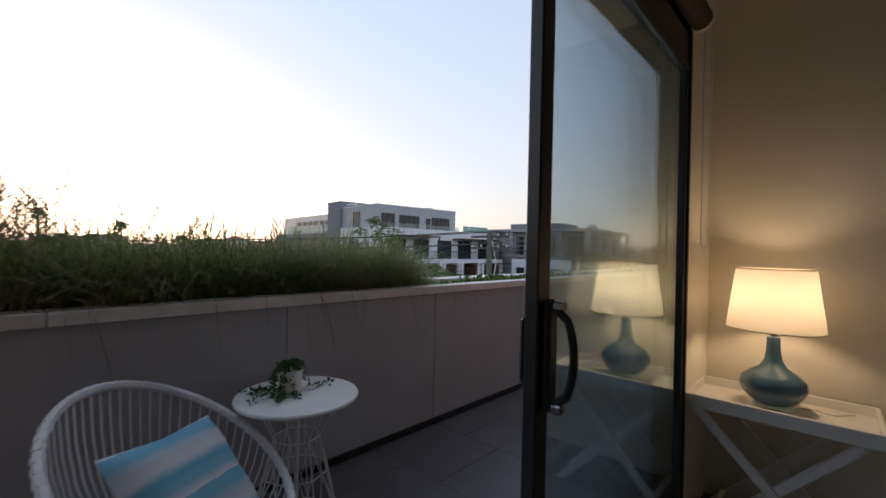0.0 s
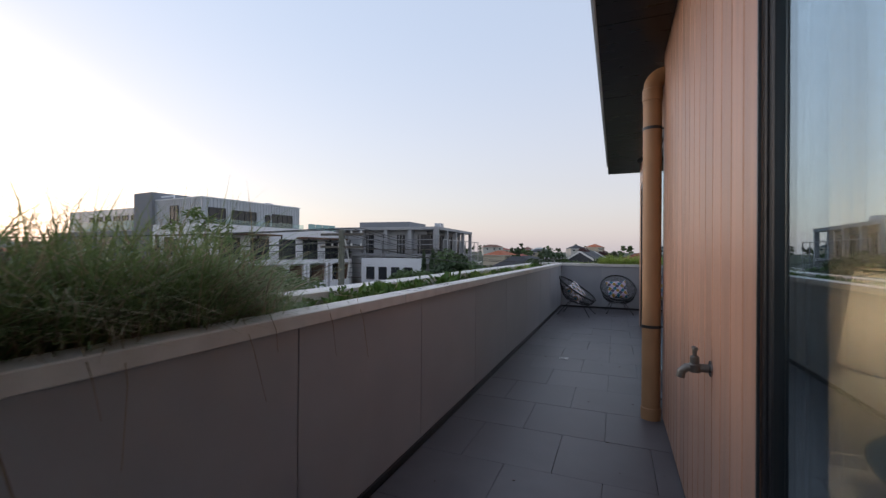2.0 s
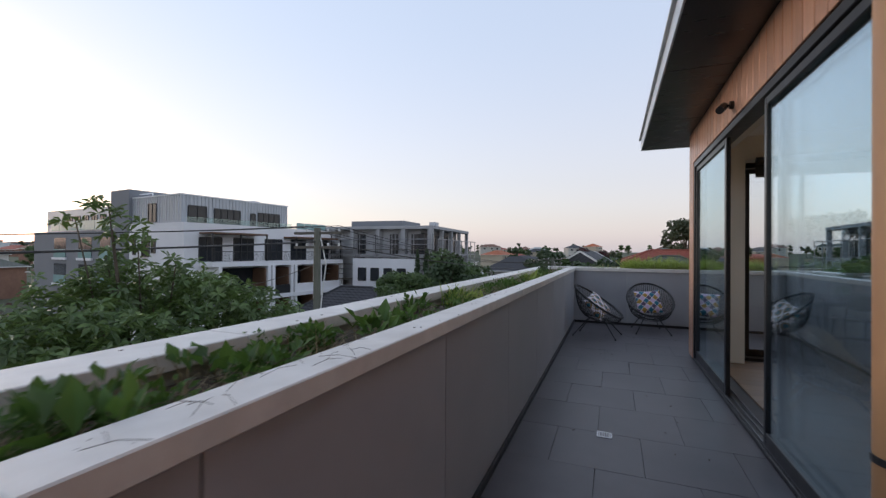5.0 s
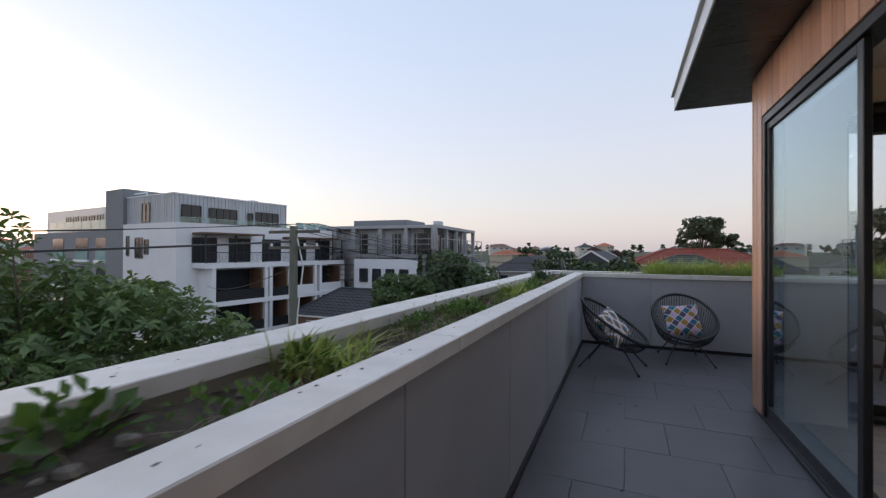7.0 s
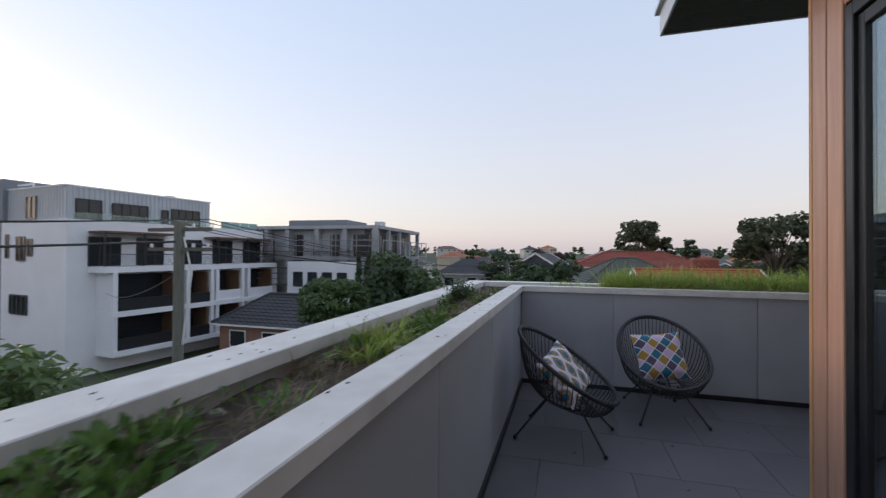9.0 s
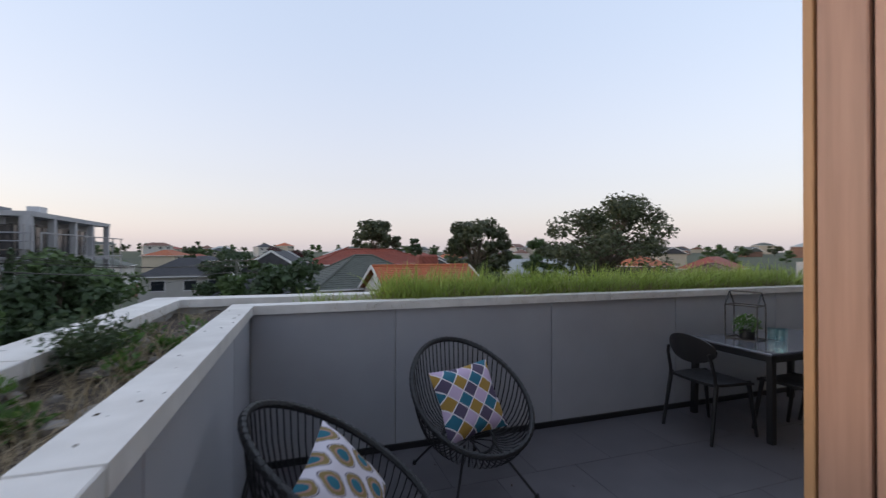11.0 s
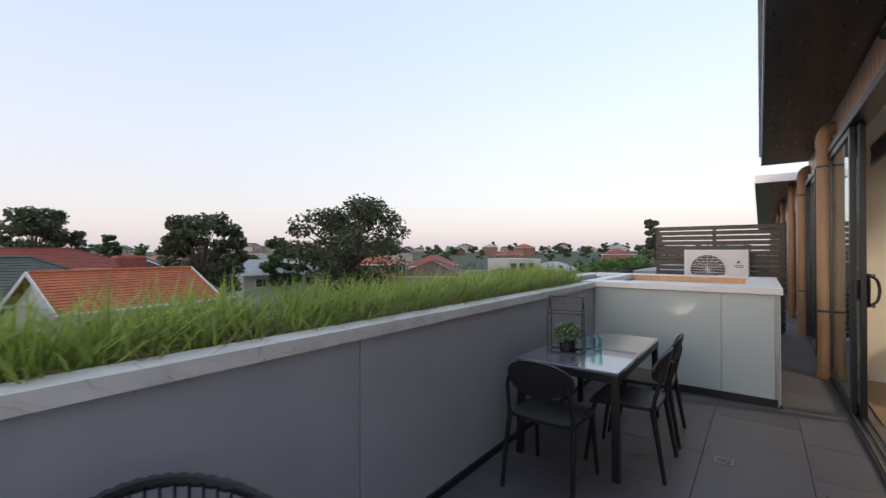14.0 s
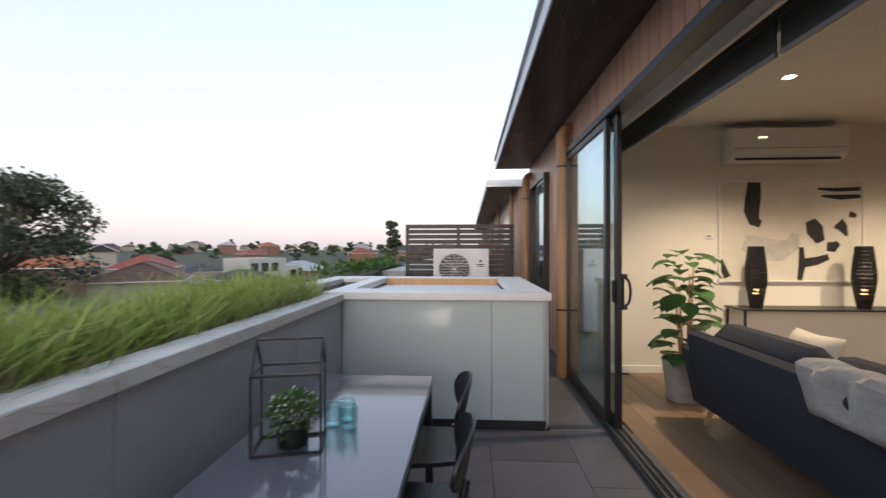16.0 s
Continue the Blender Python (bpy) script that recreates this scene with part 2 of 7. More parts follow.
# ---------------------------------------------------------------- mesh helpers
class Mesh:
    """Collects points and faces of one mesh."""

    def __init__(self):
        self.v, self.f = [], []

    def add(self, verts, faces):
        k = len(self.v)
        self.v += [tuple(p) for p in verts]
        self.f += [tuple(i + k for i in face) for face in faces]
        return self

    def box(self, x0, y0, z0, x1, y1, z1, b=0.0, m=None):
        x0, x1, y0, y1, z0, z1 = min(x0, x1), max(x0, x1), min(y0, y1), max(y0, y1), min(z0, z1), max(z0, z1)
        if b <= 0:
            vs = [(x, y, z) for z in (z0, z1) for y in (y0, y1) for x in (x0, x1)]
            fs = [(0, 2, 3, 1), (4, 5, 7, 6), (0, 1, 5, 4), (2, 6, 7, 3), (0, 4, 6, 2), (1, 3, 7, 5)]
        else:
            b = min(b, (x1 - x0) * 0.45, (y1 - y0) * 0.45, (z1 - z0) * 0.45)
            c, h = Vector(((x0 + x1) / 2, (y0 + y1) / 2, (z0 + z1) / 2)), Vector(((x1 - x0) / 2, (y1 - y0) / 2, (z1 - z0) / 2))
            vs, key = [], {}
            for sx in (-1, 1):
                for sy in (-1, 1):
                    for sz in (-1, 1):
                        for a in range(3):
                            d = [h.x - b, h.y - b, h.z - b]
                            d[a] = h[a]
                            key[(sx, sy, sz, a)] = len(vs)
                            vs.append((c.x + sx * d[0], c.y + sy * d[1], c.z + sz * d[2]))
            fs = []
            S = (-1, 1)
            for a in range(3):
                o = [i for i in range(3) if i != a]
                for s in S:
                    q = []
                    for u, w in ((-1, -1), (1, -1), (1, 1), (-1, 1)):
                        t = [0, 0, 0]
                        t[a], t[o[0]], t[o[1]] = s, u, w
                        q.append(key[(*t, a)])
                    flip = (s > 0) != (a != 1)
                    fs.append(tuple(reversed(q)) if flip else tuple(q))
                for u in S:
                    for w in S:
                        t0, t1 = [0, 0, 0], [0, 0, 0]
                        t0[o[0]] = t1[o[0]] = u
                        t0[o[1]] = t1[o[1]] = w
                        t0[a], t1[a] = -1, 1
                        fs.append((key[(*t0, o[0])], key[(*t1, o[0])], key[(*t1, o[1])], key[(*t0, o[1])]))
            for sx in S:
                for sy in S:
                    for sz in S:
                        fs.append(tuple(key[(sx, sy, sz, a)] for a in range(3)))
        if m is not None:
            vs = [tuple(m @ Vector(p)) for p in vs]
        return self.add(vs, fs)

    def bar(self, p, q, w, h=None, up=(0, 0, 1)):
        """A square bar from p to q."""
        h = h or w
        p, q = Vector(p), Vector(q)
        d = (q - p).normalized()
        u = Vector(up)
        if abs(d.dot(u)) > 0.95:
            u = Vector((1, 0, 0))
        s = d.cross(u).normalized()
        u = s.cross(d)
        vs = [e + s * (i * w / 2) + u * (j * h / 2) for e in (p, q) for i, j in ((-1, -1), (1, -1), (1, 1), (-1, 1))]
        return self.add(vs, [(3, 2, 1, 0), (4, 5, 6, 7), (0, 1, 5, 4), (1, 2, 6, 5), (2, 3, 7, 6), (3, 0, 4, 7)])

    def tube(self, pts, r, n=8, closed=False, taper=None):
        pts = [Vector(p) for p in pts]
        m = len(pts)
        rings, prev = [], None
        for i, p in enumerate(pts):
            a = pts[(i - 1) % m] if closed or i else pts[0]
            b = pts[(i + 1) % m] if closed or i < m - 1 else pts[-1]
            d = (b - a).normalized()
            if prev is None:
                u = d.orthogonal().normalized()
            else:
                u = (prev - d * prev.dot(d)).normalized()
            prev = u
            w = d.cross(u)
            k = r if taper is None else r + (taper - r) * i / max(1, m - 1)
            rings.append([p + (u * math.cos(t) + w * math.sin(t)) * k for t in (2 * math.pi * j / n for j in range(n))])
        vs = [q for ring in rings for q in ring]
        fs = []
        for i in range(m if closed else m - 1):
            i2 = (i + 1) % m
            for j in range(n):
                fs.append((i * n + j, i * n + (j + 1) % n, i2 * n + (j + 1) % n, i2 * n + j))
        if not closed:
            fs += [tuple(reversed(range(n))), tuple((m - 1) * n + j for j in range(n))]
        return self.add(vs, fs)

    def lathe(self, prof, n=24, c=(0, 0, 0), close=True):
        vs = [(c[0] + r * math.cos(t), c[1] + r * math.sin(t), c[2] + z) for r, z in prof for t in (2 * math.pi * j / n for j in range(n))]
        fs = [(i * n + j, i * n + (j + 1) % n, (i + 1) * n + (j + 1) % n, (i + 1) * n + j) for i in range(len(prof) - 1) for j in range(n)]
        if close:
            fs += [tuple(reversed(range(n))), tuple((len(prof) - 1) * n + j for j in range(n))]
        return self.add(vs, fs)

    def prism(self, poly, axis, a, b):
        """A flat outline (two coordinates) pushed along an axis from a to b."""
        def p3(u, w, t):
            return (t, u, w) if axis == 0 else (u, t, w) if axis == 1 else (u, w, t)
        k = len(poly)
        vs = [p3(u, w, a) for u, w in poly] + [p3(u, w, b) for u, w in poly]
        return self.add(vs, [tuple(range(k)), tuple(range(2 * k - 1, k - 1, -1))] + [(i, (i + 1) % k + 0, (i + 1) % k + k, i + k) for i in range(k)])

    def data(self, name, material, smooth=False):
        me = bpy.data.meshes.new(name)
        me.from_pydata(self.v, [], self.f)
        bm = bmesh.new()
        bm.from_mesh(me)
        if len(self.f) < 20000:
            bmesh.ops.recalc_face_normals(bm, faces=bm.faces)
        bm.to_mesh(me)
        bm.free()
        if smooth:
            me.shade_smooth()
            me.set_sharp_from_angle(angle=radians(38))
        me.materials.append(material)
        return me


def part(name, mesh, material, parent=None, label="", smooth=False):
    ob = new(name, mesh.data(name, material, smooth))
    if parent is not None:
        ob.parent = parent
    return tagged(ob, label)


def thing(name, x, y, z, label, category, group="", turn=0.0):
    ob = new(name)
    ob.matrix_basis = pose(x, y, z, 0, 0, turn)
    ob.empty_display_size = 0.1
    return tagged(ob, label, category, group)


def setting(name, mesh, material, label, category, smooth=False):
    ob = part(name, mesh, material, None, "", smooth)
    return tagged(ob, label, category, "", "structure")


# ---------------------------------------------------------------- the building: setting
WALL_X, FRONT_Y, SOFFIT, HEAD, CEIL = 1.712, -2.235, 3.04, 2.61, 2.92
BEDROOM_X = 1.652
BACK = -15.6

slab = Mesh().box(-0.1, BACK, -0.35, 1.95, 0.1, -0.02).box(1.95, -2.4, -0.35, 14.0, 0.1, -0.02)
slab.box(1.95, BACK, -0.35, 14.0, -2.4, -0.02)
setting("floor", slab, M_GROUT, "grey mortar bed under the balcony tiles", "floor")

core = Mesh()
for x0, y0, y1, z0, z1 in ((BEDROOM_X, BACK, -13.0, 0, SOFFIT), (BEDROOM_X, -13.0, -9.67, HEAD, SOFFIT), (BEDROOM_X, -9.67, -7.15, 0, SOFFIT), (WALL_X, -7.15, -7.03, 0, SOFFIT), (WALL_X, -7.03, -2.52, HEAD, SOFFIT), (WALL_X, -2.52, FRONT_Y - 0.03, 0, SOFFIT)):
    core.box(x0 + 0.03, y0, z0, 1.99 if y0 > -7.2 else 1.79, y1, z1)
wall_west = setting("wall_west", core, M_PLASTER, "plastered outer wall behind brown timber cladding", "wall")
core = Mesh()
for x0, x1, z0, z1 in ((WALL_X + 0.25, 2.3, 0, SOFFIT), (2.3, 7.45, HEAD, SOFFIT), (7.45, 8.75, 0, SOFFIT), (8.75, 10.25, HEAD, SOFFIT), (10.25, 10.75, 0, SOFFIT)):
    core.box(x0, FRONT_Y - 0.25, z0, x1, FRONT_Y - 0.03, z1)
# added black sheet behind the boards: its colour gives the grooves their shade
groove_backing = Mesh()
for x0, y0, y1, z0, z1 in ((BEDROOM_X, BACK, -13.0, 0, SOFFIT), (BEDROOM_X, -13.0, -9.67, HEAD, SOFFIT), (BEDROOM_X, -9.67, -7.15, 0, SOFFIT), (WALL_X, -7.15, -7.03, 0, SOFFIT), (WALL_X, -7.03, -2.52, HEAD, SOFFIT), (WALL_X, -2.52, FRONT_Y - 0.03, 0, SOFFIT)):
    groove_backing.box(x0 + 0.0245, y0, z0, x0 + 0.0295, y1, z1)
for x0, x1, z0, z1 in ((WALL_X + 0.03, 2.3, 0, SOFFIT), (2.3, 7.45, HEAD, SOFFIT), (7.45, 8.75, 0, SOFFIT), (8.75, 10.25, HEAD, SOFFIT), (10.25, 10.75, 0, SOFFIT)):
    groove_backing.box(x0, FRONT_Y - 0.0295, z0, x1, FRONT_Y - 0.0245, z1)
setting("wall_membrane", groove_backing, M_BLACK, "added black sheet behind the timber boards that stands in for the shade in their grooves", "wall")
wall_north = setting("wall_north", core, M_PLASTER, "plastered front wall behind brown timber cladding", "wall")

setting("wall_inner", Mesh().box(1.79, -9.16, 0, 7.85, -8.94, CEIL), M_PLASTER, "warm white plaster wall between the rooms", "wall")
setting("wall_east", Mesh().box(7.6, -8.94, 0, 7.85, -2.375, CEIL), M_PLASTER, "warm white plaster living room wall", "wall")
setting("wall_bedroom", Mesh().box(6.0, BACK, 0, 6.2, -9.16, CEIL).box(1.69, BACK - 0.2, 0, 6.2, BACK, CEIL), M_PLASTER, "warm white plaster bedroom walls", "wall")
setting("wall_neighbour", Mesh().box(7.85, -5.2, 0, 10.75, -5.0, CEIL).box(10.55, -5.0, 0, 10.75, -2.375, CEIL), M_PLASTER, "plaster walls of the next room", "wall")
setting("ceiling", Mesh().box(1.79, BACK, CEIL, 10.75, -2.375, CEIL + 0.1), M_CEIL, "smooth white painted ceiling", "ceiling")
setting("bedroom_floor", Mesh().box(1.79, BACK, -0.02, 6.0, -9.16, 0.0), M_CARPET, "grey bedroom carpet", "floor")
setting("next_room_floor", Mesh().box(7.85, -5.0, -0.02, 10.55, -2.375, 0.0), M_OAK, "oak boards in the next room", "floor")
setting("baseboard", Mesh().box(7.585, -8.94, 0, 7.598, -2.375, 0.09, 0.004), M_WHITE, "white painted skirting board", "baseboard")

roof = thing("eave", 1.135, -1.566, SOFFIT, "dark eave soffit with a pale metal fascia", "roof")
tagged(roof, kind="structure")
soffits = []
for i in range(9):
    y1 = -1.586 - i * 1.56
    soffits.append(part("soffit_panel", Mesh().box(1.15, y1 - 1.552, SOFFIT, 10.7, y1, SOFFIT + 0.04), M_SOFFIT, None, "dark stained soffit panel"))
m = Mesh().box(1.135, -15.7, SOFFIT - 0.005, 1.15, -1.566, SOFFIT + 0.16, 0.003).box(1.135, -1.581, SOFFIT - 0.005, 10.7, -1.566, SOFFIT + 0.16, 0.003)
m.box(10.7, -15.7, SOFFIT - 0.005, 10.715, -1.566, SOFFIT + 0.16)
fa = part("fascia", m, M_FASCIA, None)
rf = part("roof_sheet", Mesh().box(1.105, -15.7, SOFFIT + 0.16, 10.745, -1.536, SOFFIT + 0.19, 0.004), M_FASCIA, None, "pale metal roof sheet")
for o in (*soffits, fa, rf):
    o.parent = roof
    o.matrix_parent_inverse = roof.matrix_basis.inverted()


# ---------------------------------------------------------------- sliding doors
def sliding_door(name, along, plane, a0, a1, label, panels, jamb=0.055, edge=0.045):
    """An aluminium sliding door. along: 0 runs along x, 1 along y; panels: start, end, shift across the wall, open handle or not."""
    door = thing(name, 0, 0, 0, label, "door")
    tagged(door, kind="structure")

    def bx(m, u0, u1, v0, v1, z0, z1, b=0.004):
        if along == 0:
            return m.box(u0, v0, z0, u1, v1, z1, b)
        return m.box(v0, u0, z0, v1, u1, z1, b)

    s = 1 if along == 1 else -1
    d0, d1 = plane - 0.068, plane + 0.07
    m = Mesh()
    bx(m, a0, a0 + jamb, d0, d1, 0, HEAD)
    bx(m, a1 - jamb, a1, d0, d1, 0, HEAD)
    bx(m, a0 + jamb, a1 - jamb, d0, d1, HEAD - 0.065, HEAD)
    bx(m, a0 + jamb, a1 - jamb, d0, d1, 0, 0.035)
    part("frame", m, M_ALU, door, "charcoal aluminium outer frame")
    m = Mesh()
    for o in (-0.045, 0.0, 0.045):
        bx(m, a0 + jamb, a1 - jamb, plane + o - 0.004, plane + o + 0.004, 0.036, 0.05, 0)
    part("track", m, M_ALU_LIGHT, door, "grey metal floor track")
    for p0, p1, sh, handle in panels:
        c = plane + sh
        m = Mesh()
        w = 0.062
        bx(m, p0, p0 + w, c - 0.02, c + 0.02, 0.045, HEAD - 0.07)
        bx(m, p1 - edge, p1, c - 0.02, c + 0.02, 0.045, HEAD - 0.07)
        bx(m, p0 + w, p1 - edge, c - 0.02, c + 0.02, 0.045, 0.14)
        bx(m, p0 + w, p1 - edge, c - 0.02, c + 0.02, HEAD - 0.13, HEAD - 0.07)
        sash = part("sash", m, M_ALU, door)
        m = Mesh()
        bx(m, p0 + w - 0.01, p1 - edge + 0.01, c - 0.004, c + 0.004, 0.13, HEAD - 0.12, 0)
        pane = part("pane", m, M_GLASS, sash, "tinted clear glass pane")
        pane.visible_shadow = False
        if handle is not None:
            u = handle
            m = Mesh()
            bx(m, u - 0.026, u + 0.026, c + 0.022 * s, c + 0.045 * s, 0.98, 1.27, 0.012)
            bx(m, u - 0.026, u + 0.026, c - 0.045 * s, c - 0.022 * s, 1.04, 1.22, 0.012)
            hd = part("lock_case", m, M_BLACK, sash, "black lock case")
            pts = []
            for k in range(9):
                tt = k / 8
                off = 0.045 + 0.055 * math.sin(math.pi * min(1, max(0, tt))) ** 0.4
                pts.append((tt, off))
            pl = [((c + o * s), 1.0 + 0.25 * tt) for tt, o in pts]
            m = Mesh()
            m.tube([(v, u, z) if along == 1 else (u, v, z) for v, z in pl], 0.011, 8)
            part("handle", m, M_BLACK, sash, "black bow pull handle", smooth=True)
            m = Mesh()
            for z in (0.995, 1.255):
                bx(m, u - 0.014, u + 0.014, c + 0.043 * s, c + 0.075 * s, z - 0.012, z + 0.012, 0.005)
            part("handle_mount", m, M_CHROME, sash, "chrome handle mounts")
    return door


sliding_door("door_1", 1, 1.728, -13.0, -9.67, "open charcoal aluminium sliding door of the bedroom", ((-10.97, -9.70, -0.04, None), (-11.11, -9.70, 0.04, -11.07)), 0.028, 0.03)
sliding_door("door_2", 1, 1.787, -7.03, -2.52, "half-open charcoal aluminium sliding door of the living room", ((-4.15, -2.575, -0.03, None), (-6.975, -5.25, -0.03, None), (-6.91, -5.31, 0.03, None)))
sliding_door("door_3", 0, FRONT_Y + 0.012, 2.3, 7.45, "wide open charcoal aluminium sliding door facing the terrace", ((6.0, 7.39, 0.035, None), (5.87, 7.30, -0.01, 5.91), (2.355, 3.0, 0.035, None)))
sliding_door("door_4", 0, FRONT_Y + 0.012, 8.75, 10.25, "charcoal aluminium sliding door of the next apartment", ((8.805, 9.5, 0.03, 9.45), (9.45, 10.195, -0.03, None)))


# ---------------------------------------------------------------- parapets and planters
CAP = 1.10
m = Mesh().box(-0.105, BACK, -0.3, -0.014, 0.105, CAP - 0.045)
m.box(-0.105, 0.014, -0.3, 6.0, 0.105, CAP - 0.045)
m.box(-0.73, BACK, -9.0, -0.57, 0.73, CAP - 0.05).box(-0.57, 0.57, -9.0, 8.1, 0.73, CAP - 0.05)
m.box(-0.57, BACK, 0.3, -0.105, 0.57, 0.5).box(-0.105, 0.105, 0.3, 8.1, 0.57, 0.5)
setting("parapet", m, M_RENDER, "rendered balcony parapet with a built-in planter", "parapet")

coping = thing("coping", 0, 0, 0, "pale painted coping with dust and specks of soil", "coping")
tagged(coping, kind="structure")
for y0, y1 in ((BACK, -11.9), (-11.894, -8.65), (-8.644, -5.41), (-5.404, -2.2)):
    part("coping_piece", Mesh().box(-0.125, y0, CAP - 0.06, 0.02, y1, CAP, 0.004), M_COPING, coping)
    part("coping_piece", Mesh().box(-0.76, y0 + 0.9, CAP - 0.06, -0.54, y1 + 0.9, CAP, 0.004), M_COPING, coping)
inner = [(-0.125, -2.194), (0.02, -2.194), (0.02, -0.02), (2.9, -0.02), (2.9, 0.125), (-0.125, 0.125)]
part("coping_piece", Mesh().prism(inner, 2, CAP - 0.06, CAP), M_COPING, coping)
part("coping_piece", Mesh().box(2.906, -0.02, CAP - 0.06, 5.88, 0.125, CAP, 0.004), M_COPING, coping)
outer = [(-0.76, -1.29), (-0.54, -1.29), (-0.54, 0.54), (2.9, 0.54), (2.9, 0.76), (-0.76, 0.76)]
part("coping_piece", Mesh().prism(outer, 2, CAP - 0.06, CAP), M_COPING, coping)
part("coping_piece", Mesh().box(2.906, 0.54, CAP - 0.06, 8.1, 0.76, CAP, 0.004), M_COPING, coping)

# soil in the planter, uneven
def soil_sheet(x0, y0, x1, y1, nx, ny, z):
    m = Mesh()
    vs = []
    for j in range(ny + 1):
        for i in range(nx + 1):
            x, y = x0 + (x1 - x0) * i / nx, y0 + (y1 - y0) * j / ny
            vs.append((x, y, z + 0.035 * noise.noise(Vector((x * 5, y * 5, 1))) + 0.02 * noise.noise(Vector((x * 17, y * 17, 4)))))
    fs = [(j * (nx + 1) + i, j * (nx + 1) + i + 1, (j + 1) * (nx + 1) + i + 1, (j + 1) * (nx + 1) + i) for j in range(ny) for i in range(nx)]
    return m.add(vs, fs)


soil = soil_sheet(-0.57, BACK, -0.105, 0.57, 10, 220, 0.985)
soil.add(*(lambda q: (q.v, q.f))(soil_sheet(-0.105, 0.105, 6.0, 0.57, 110, 10, 1.0)))
tagged(part("planter_soil", soil, M_SOIL, None, smooth=True), "dry brown planter soil with fine litter", "soil", "", "stuff")

# low planter box closed in pale back-painted glass, at the terrace's end
box = thing("glass_planter", 5.92, -0.85, 0, "low wall box clad in pale green glass with a white coping", "planter box")
tagged(box, kind="structure")
part("body", Mesh().box(0.014, -0.83, 0, 0.18, 0.98, CAP - 0.05).box(0.18, -0.83, 0, 2.0, -0.66, CAP - 0.05).box(1.85, -0.66, 0, 2.0, 1.4, CAP - 0.05), M_RENDER, box)
part("glass_panel", Mesh().box(0, -0.8, 0.075, 0.012, -0.385, CAP - 0.055, 0.002), M_FROST, box, "pale green back-painted glass panel")
part("glass_panel", Mesh().box(0, -0.38, 0.075, 0.012, 0.848, CAP - 0.055, 0.002), M_FROST, box, "pale green back-painted glass panel")
part("kick_plate", Mesh().box(0.004, -0.82, 0.0, 0.012, 0.848, 0.072), M_ALU, box, "dark kick plate")
part("end_panel", Mesh().box(0.004, -0.842, 0.03, 2.0, -0.832, CAP - 0.055), M_FROST, box)
cap = Mesh().box(-0.04, -0.86, CAP - 0.05, 0.30, 1.0, CAP + 0.012, 0.004).box(0.30, -0.86, CAP - 0.05, 2.05, -0.56, CAP + 0.012, 0.004)
cap.box(1.8, -0.56, CAP - 0.05, 2.05, 1.4, CAP + 0.012, 0.004).box(0.30, 0.84, CAP - 0.05, 1.8, 1.0, CAP + 0.012, 0.004)
part("coping_piece", cap, M_WHITE, box, "white painted coping")
part("lid", Mesh().box(0.31, -0.55, CAP - 0.12, 1.78, 0.83, CAP - 0.075), M_WHITE, box, "pale sunken lid")
part("lining", Mesh().box(1.78, -0.55, CAP - 0.1, 1.795, 0.83, CAP + 0.002), M_POST, box, "orange timber lining")
setting("skirting_angle", Mesh().box(0.0, BACK, 0.0, 0.018, 0.0, 0.045).box(0.018, -0.018, 0.0, 5.92, 0.0, 0.045), M_BLACK, "black skirting angle along the parapet foot", "trim")


# ---------------------------------------------------------------- balcony furniture
def cushion_mesh(w, h, t, n=14):
    m = Mesh()
    vs, fs = [], []
    for s in (1, -1):
        for j in range(n + 1):
            for i in range(n + 1):
                u, v = 2 * i / n - 1, 2 * j / n - 1
                puff = ((1 - u ** 4) * (1 - v ** 4)) ** 0.6
                pin = 1 - 0.10 * (1 - abs(u)) * v * v * 0.8 - 0.0
                pin2 = 1 - 0.10 * (1 - abs(v)) * u * u * 0.8
                wr = 0.006 * noise.noise(Vector((u * 3, v * 3, s)))
                vs.append((u * w / 2 * pin2, v * h / 2 * pin, s * (t / 2 * puff + wr * puff)))
    k = (n + 1) ** 2
    for s in range(2):
        for j in range(n):
            for i in range(n):
                a = s * k + j * (n + 1) + i
                q = (a, a + 1, a + n + 2, a + n + 1)
                fs.append(q if s == 0 else tuple(reversed(q)))
    return m.add(vs, fs)


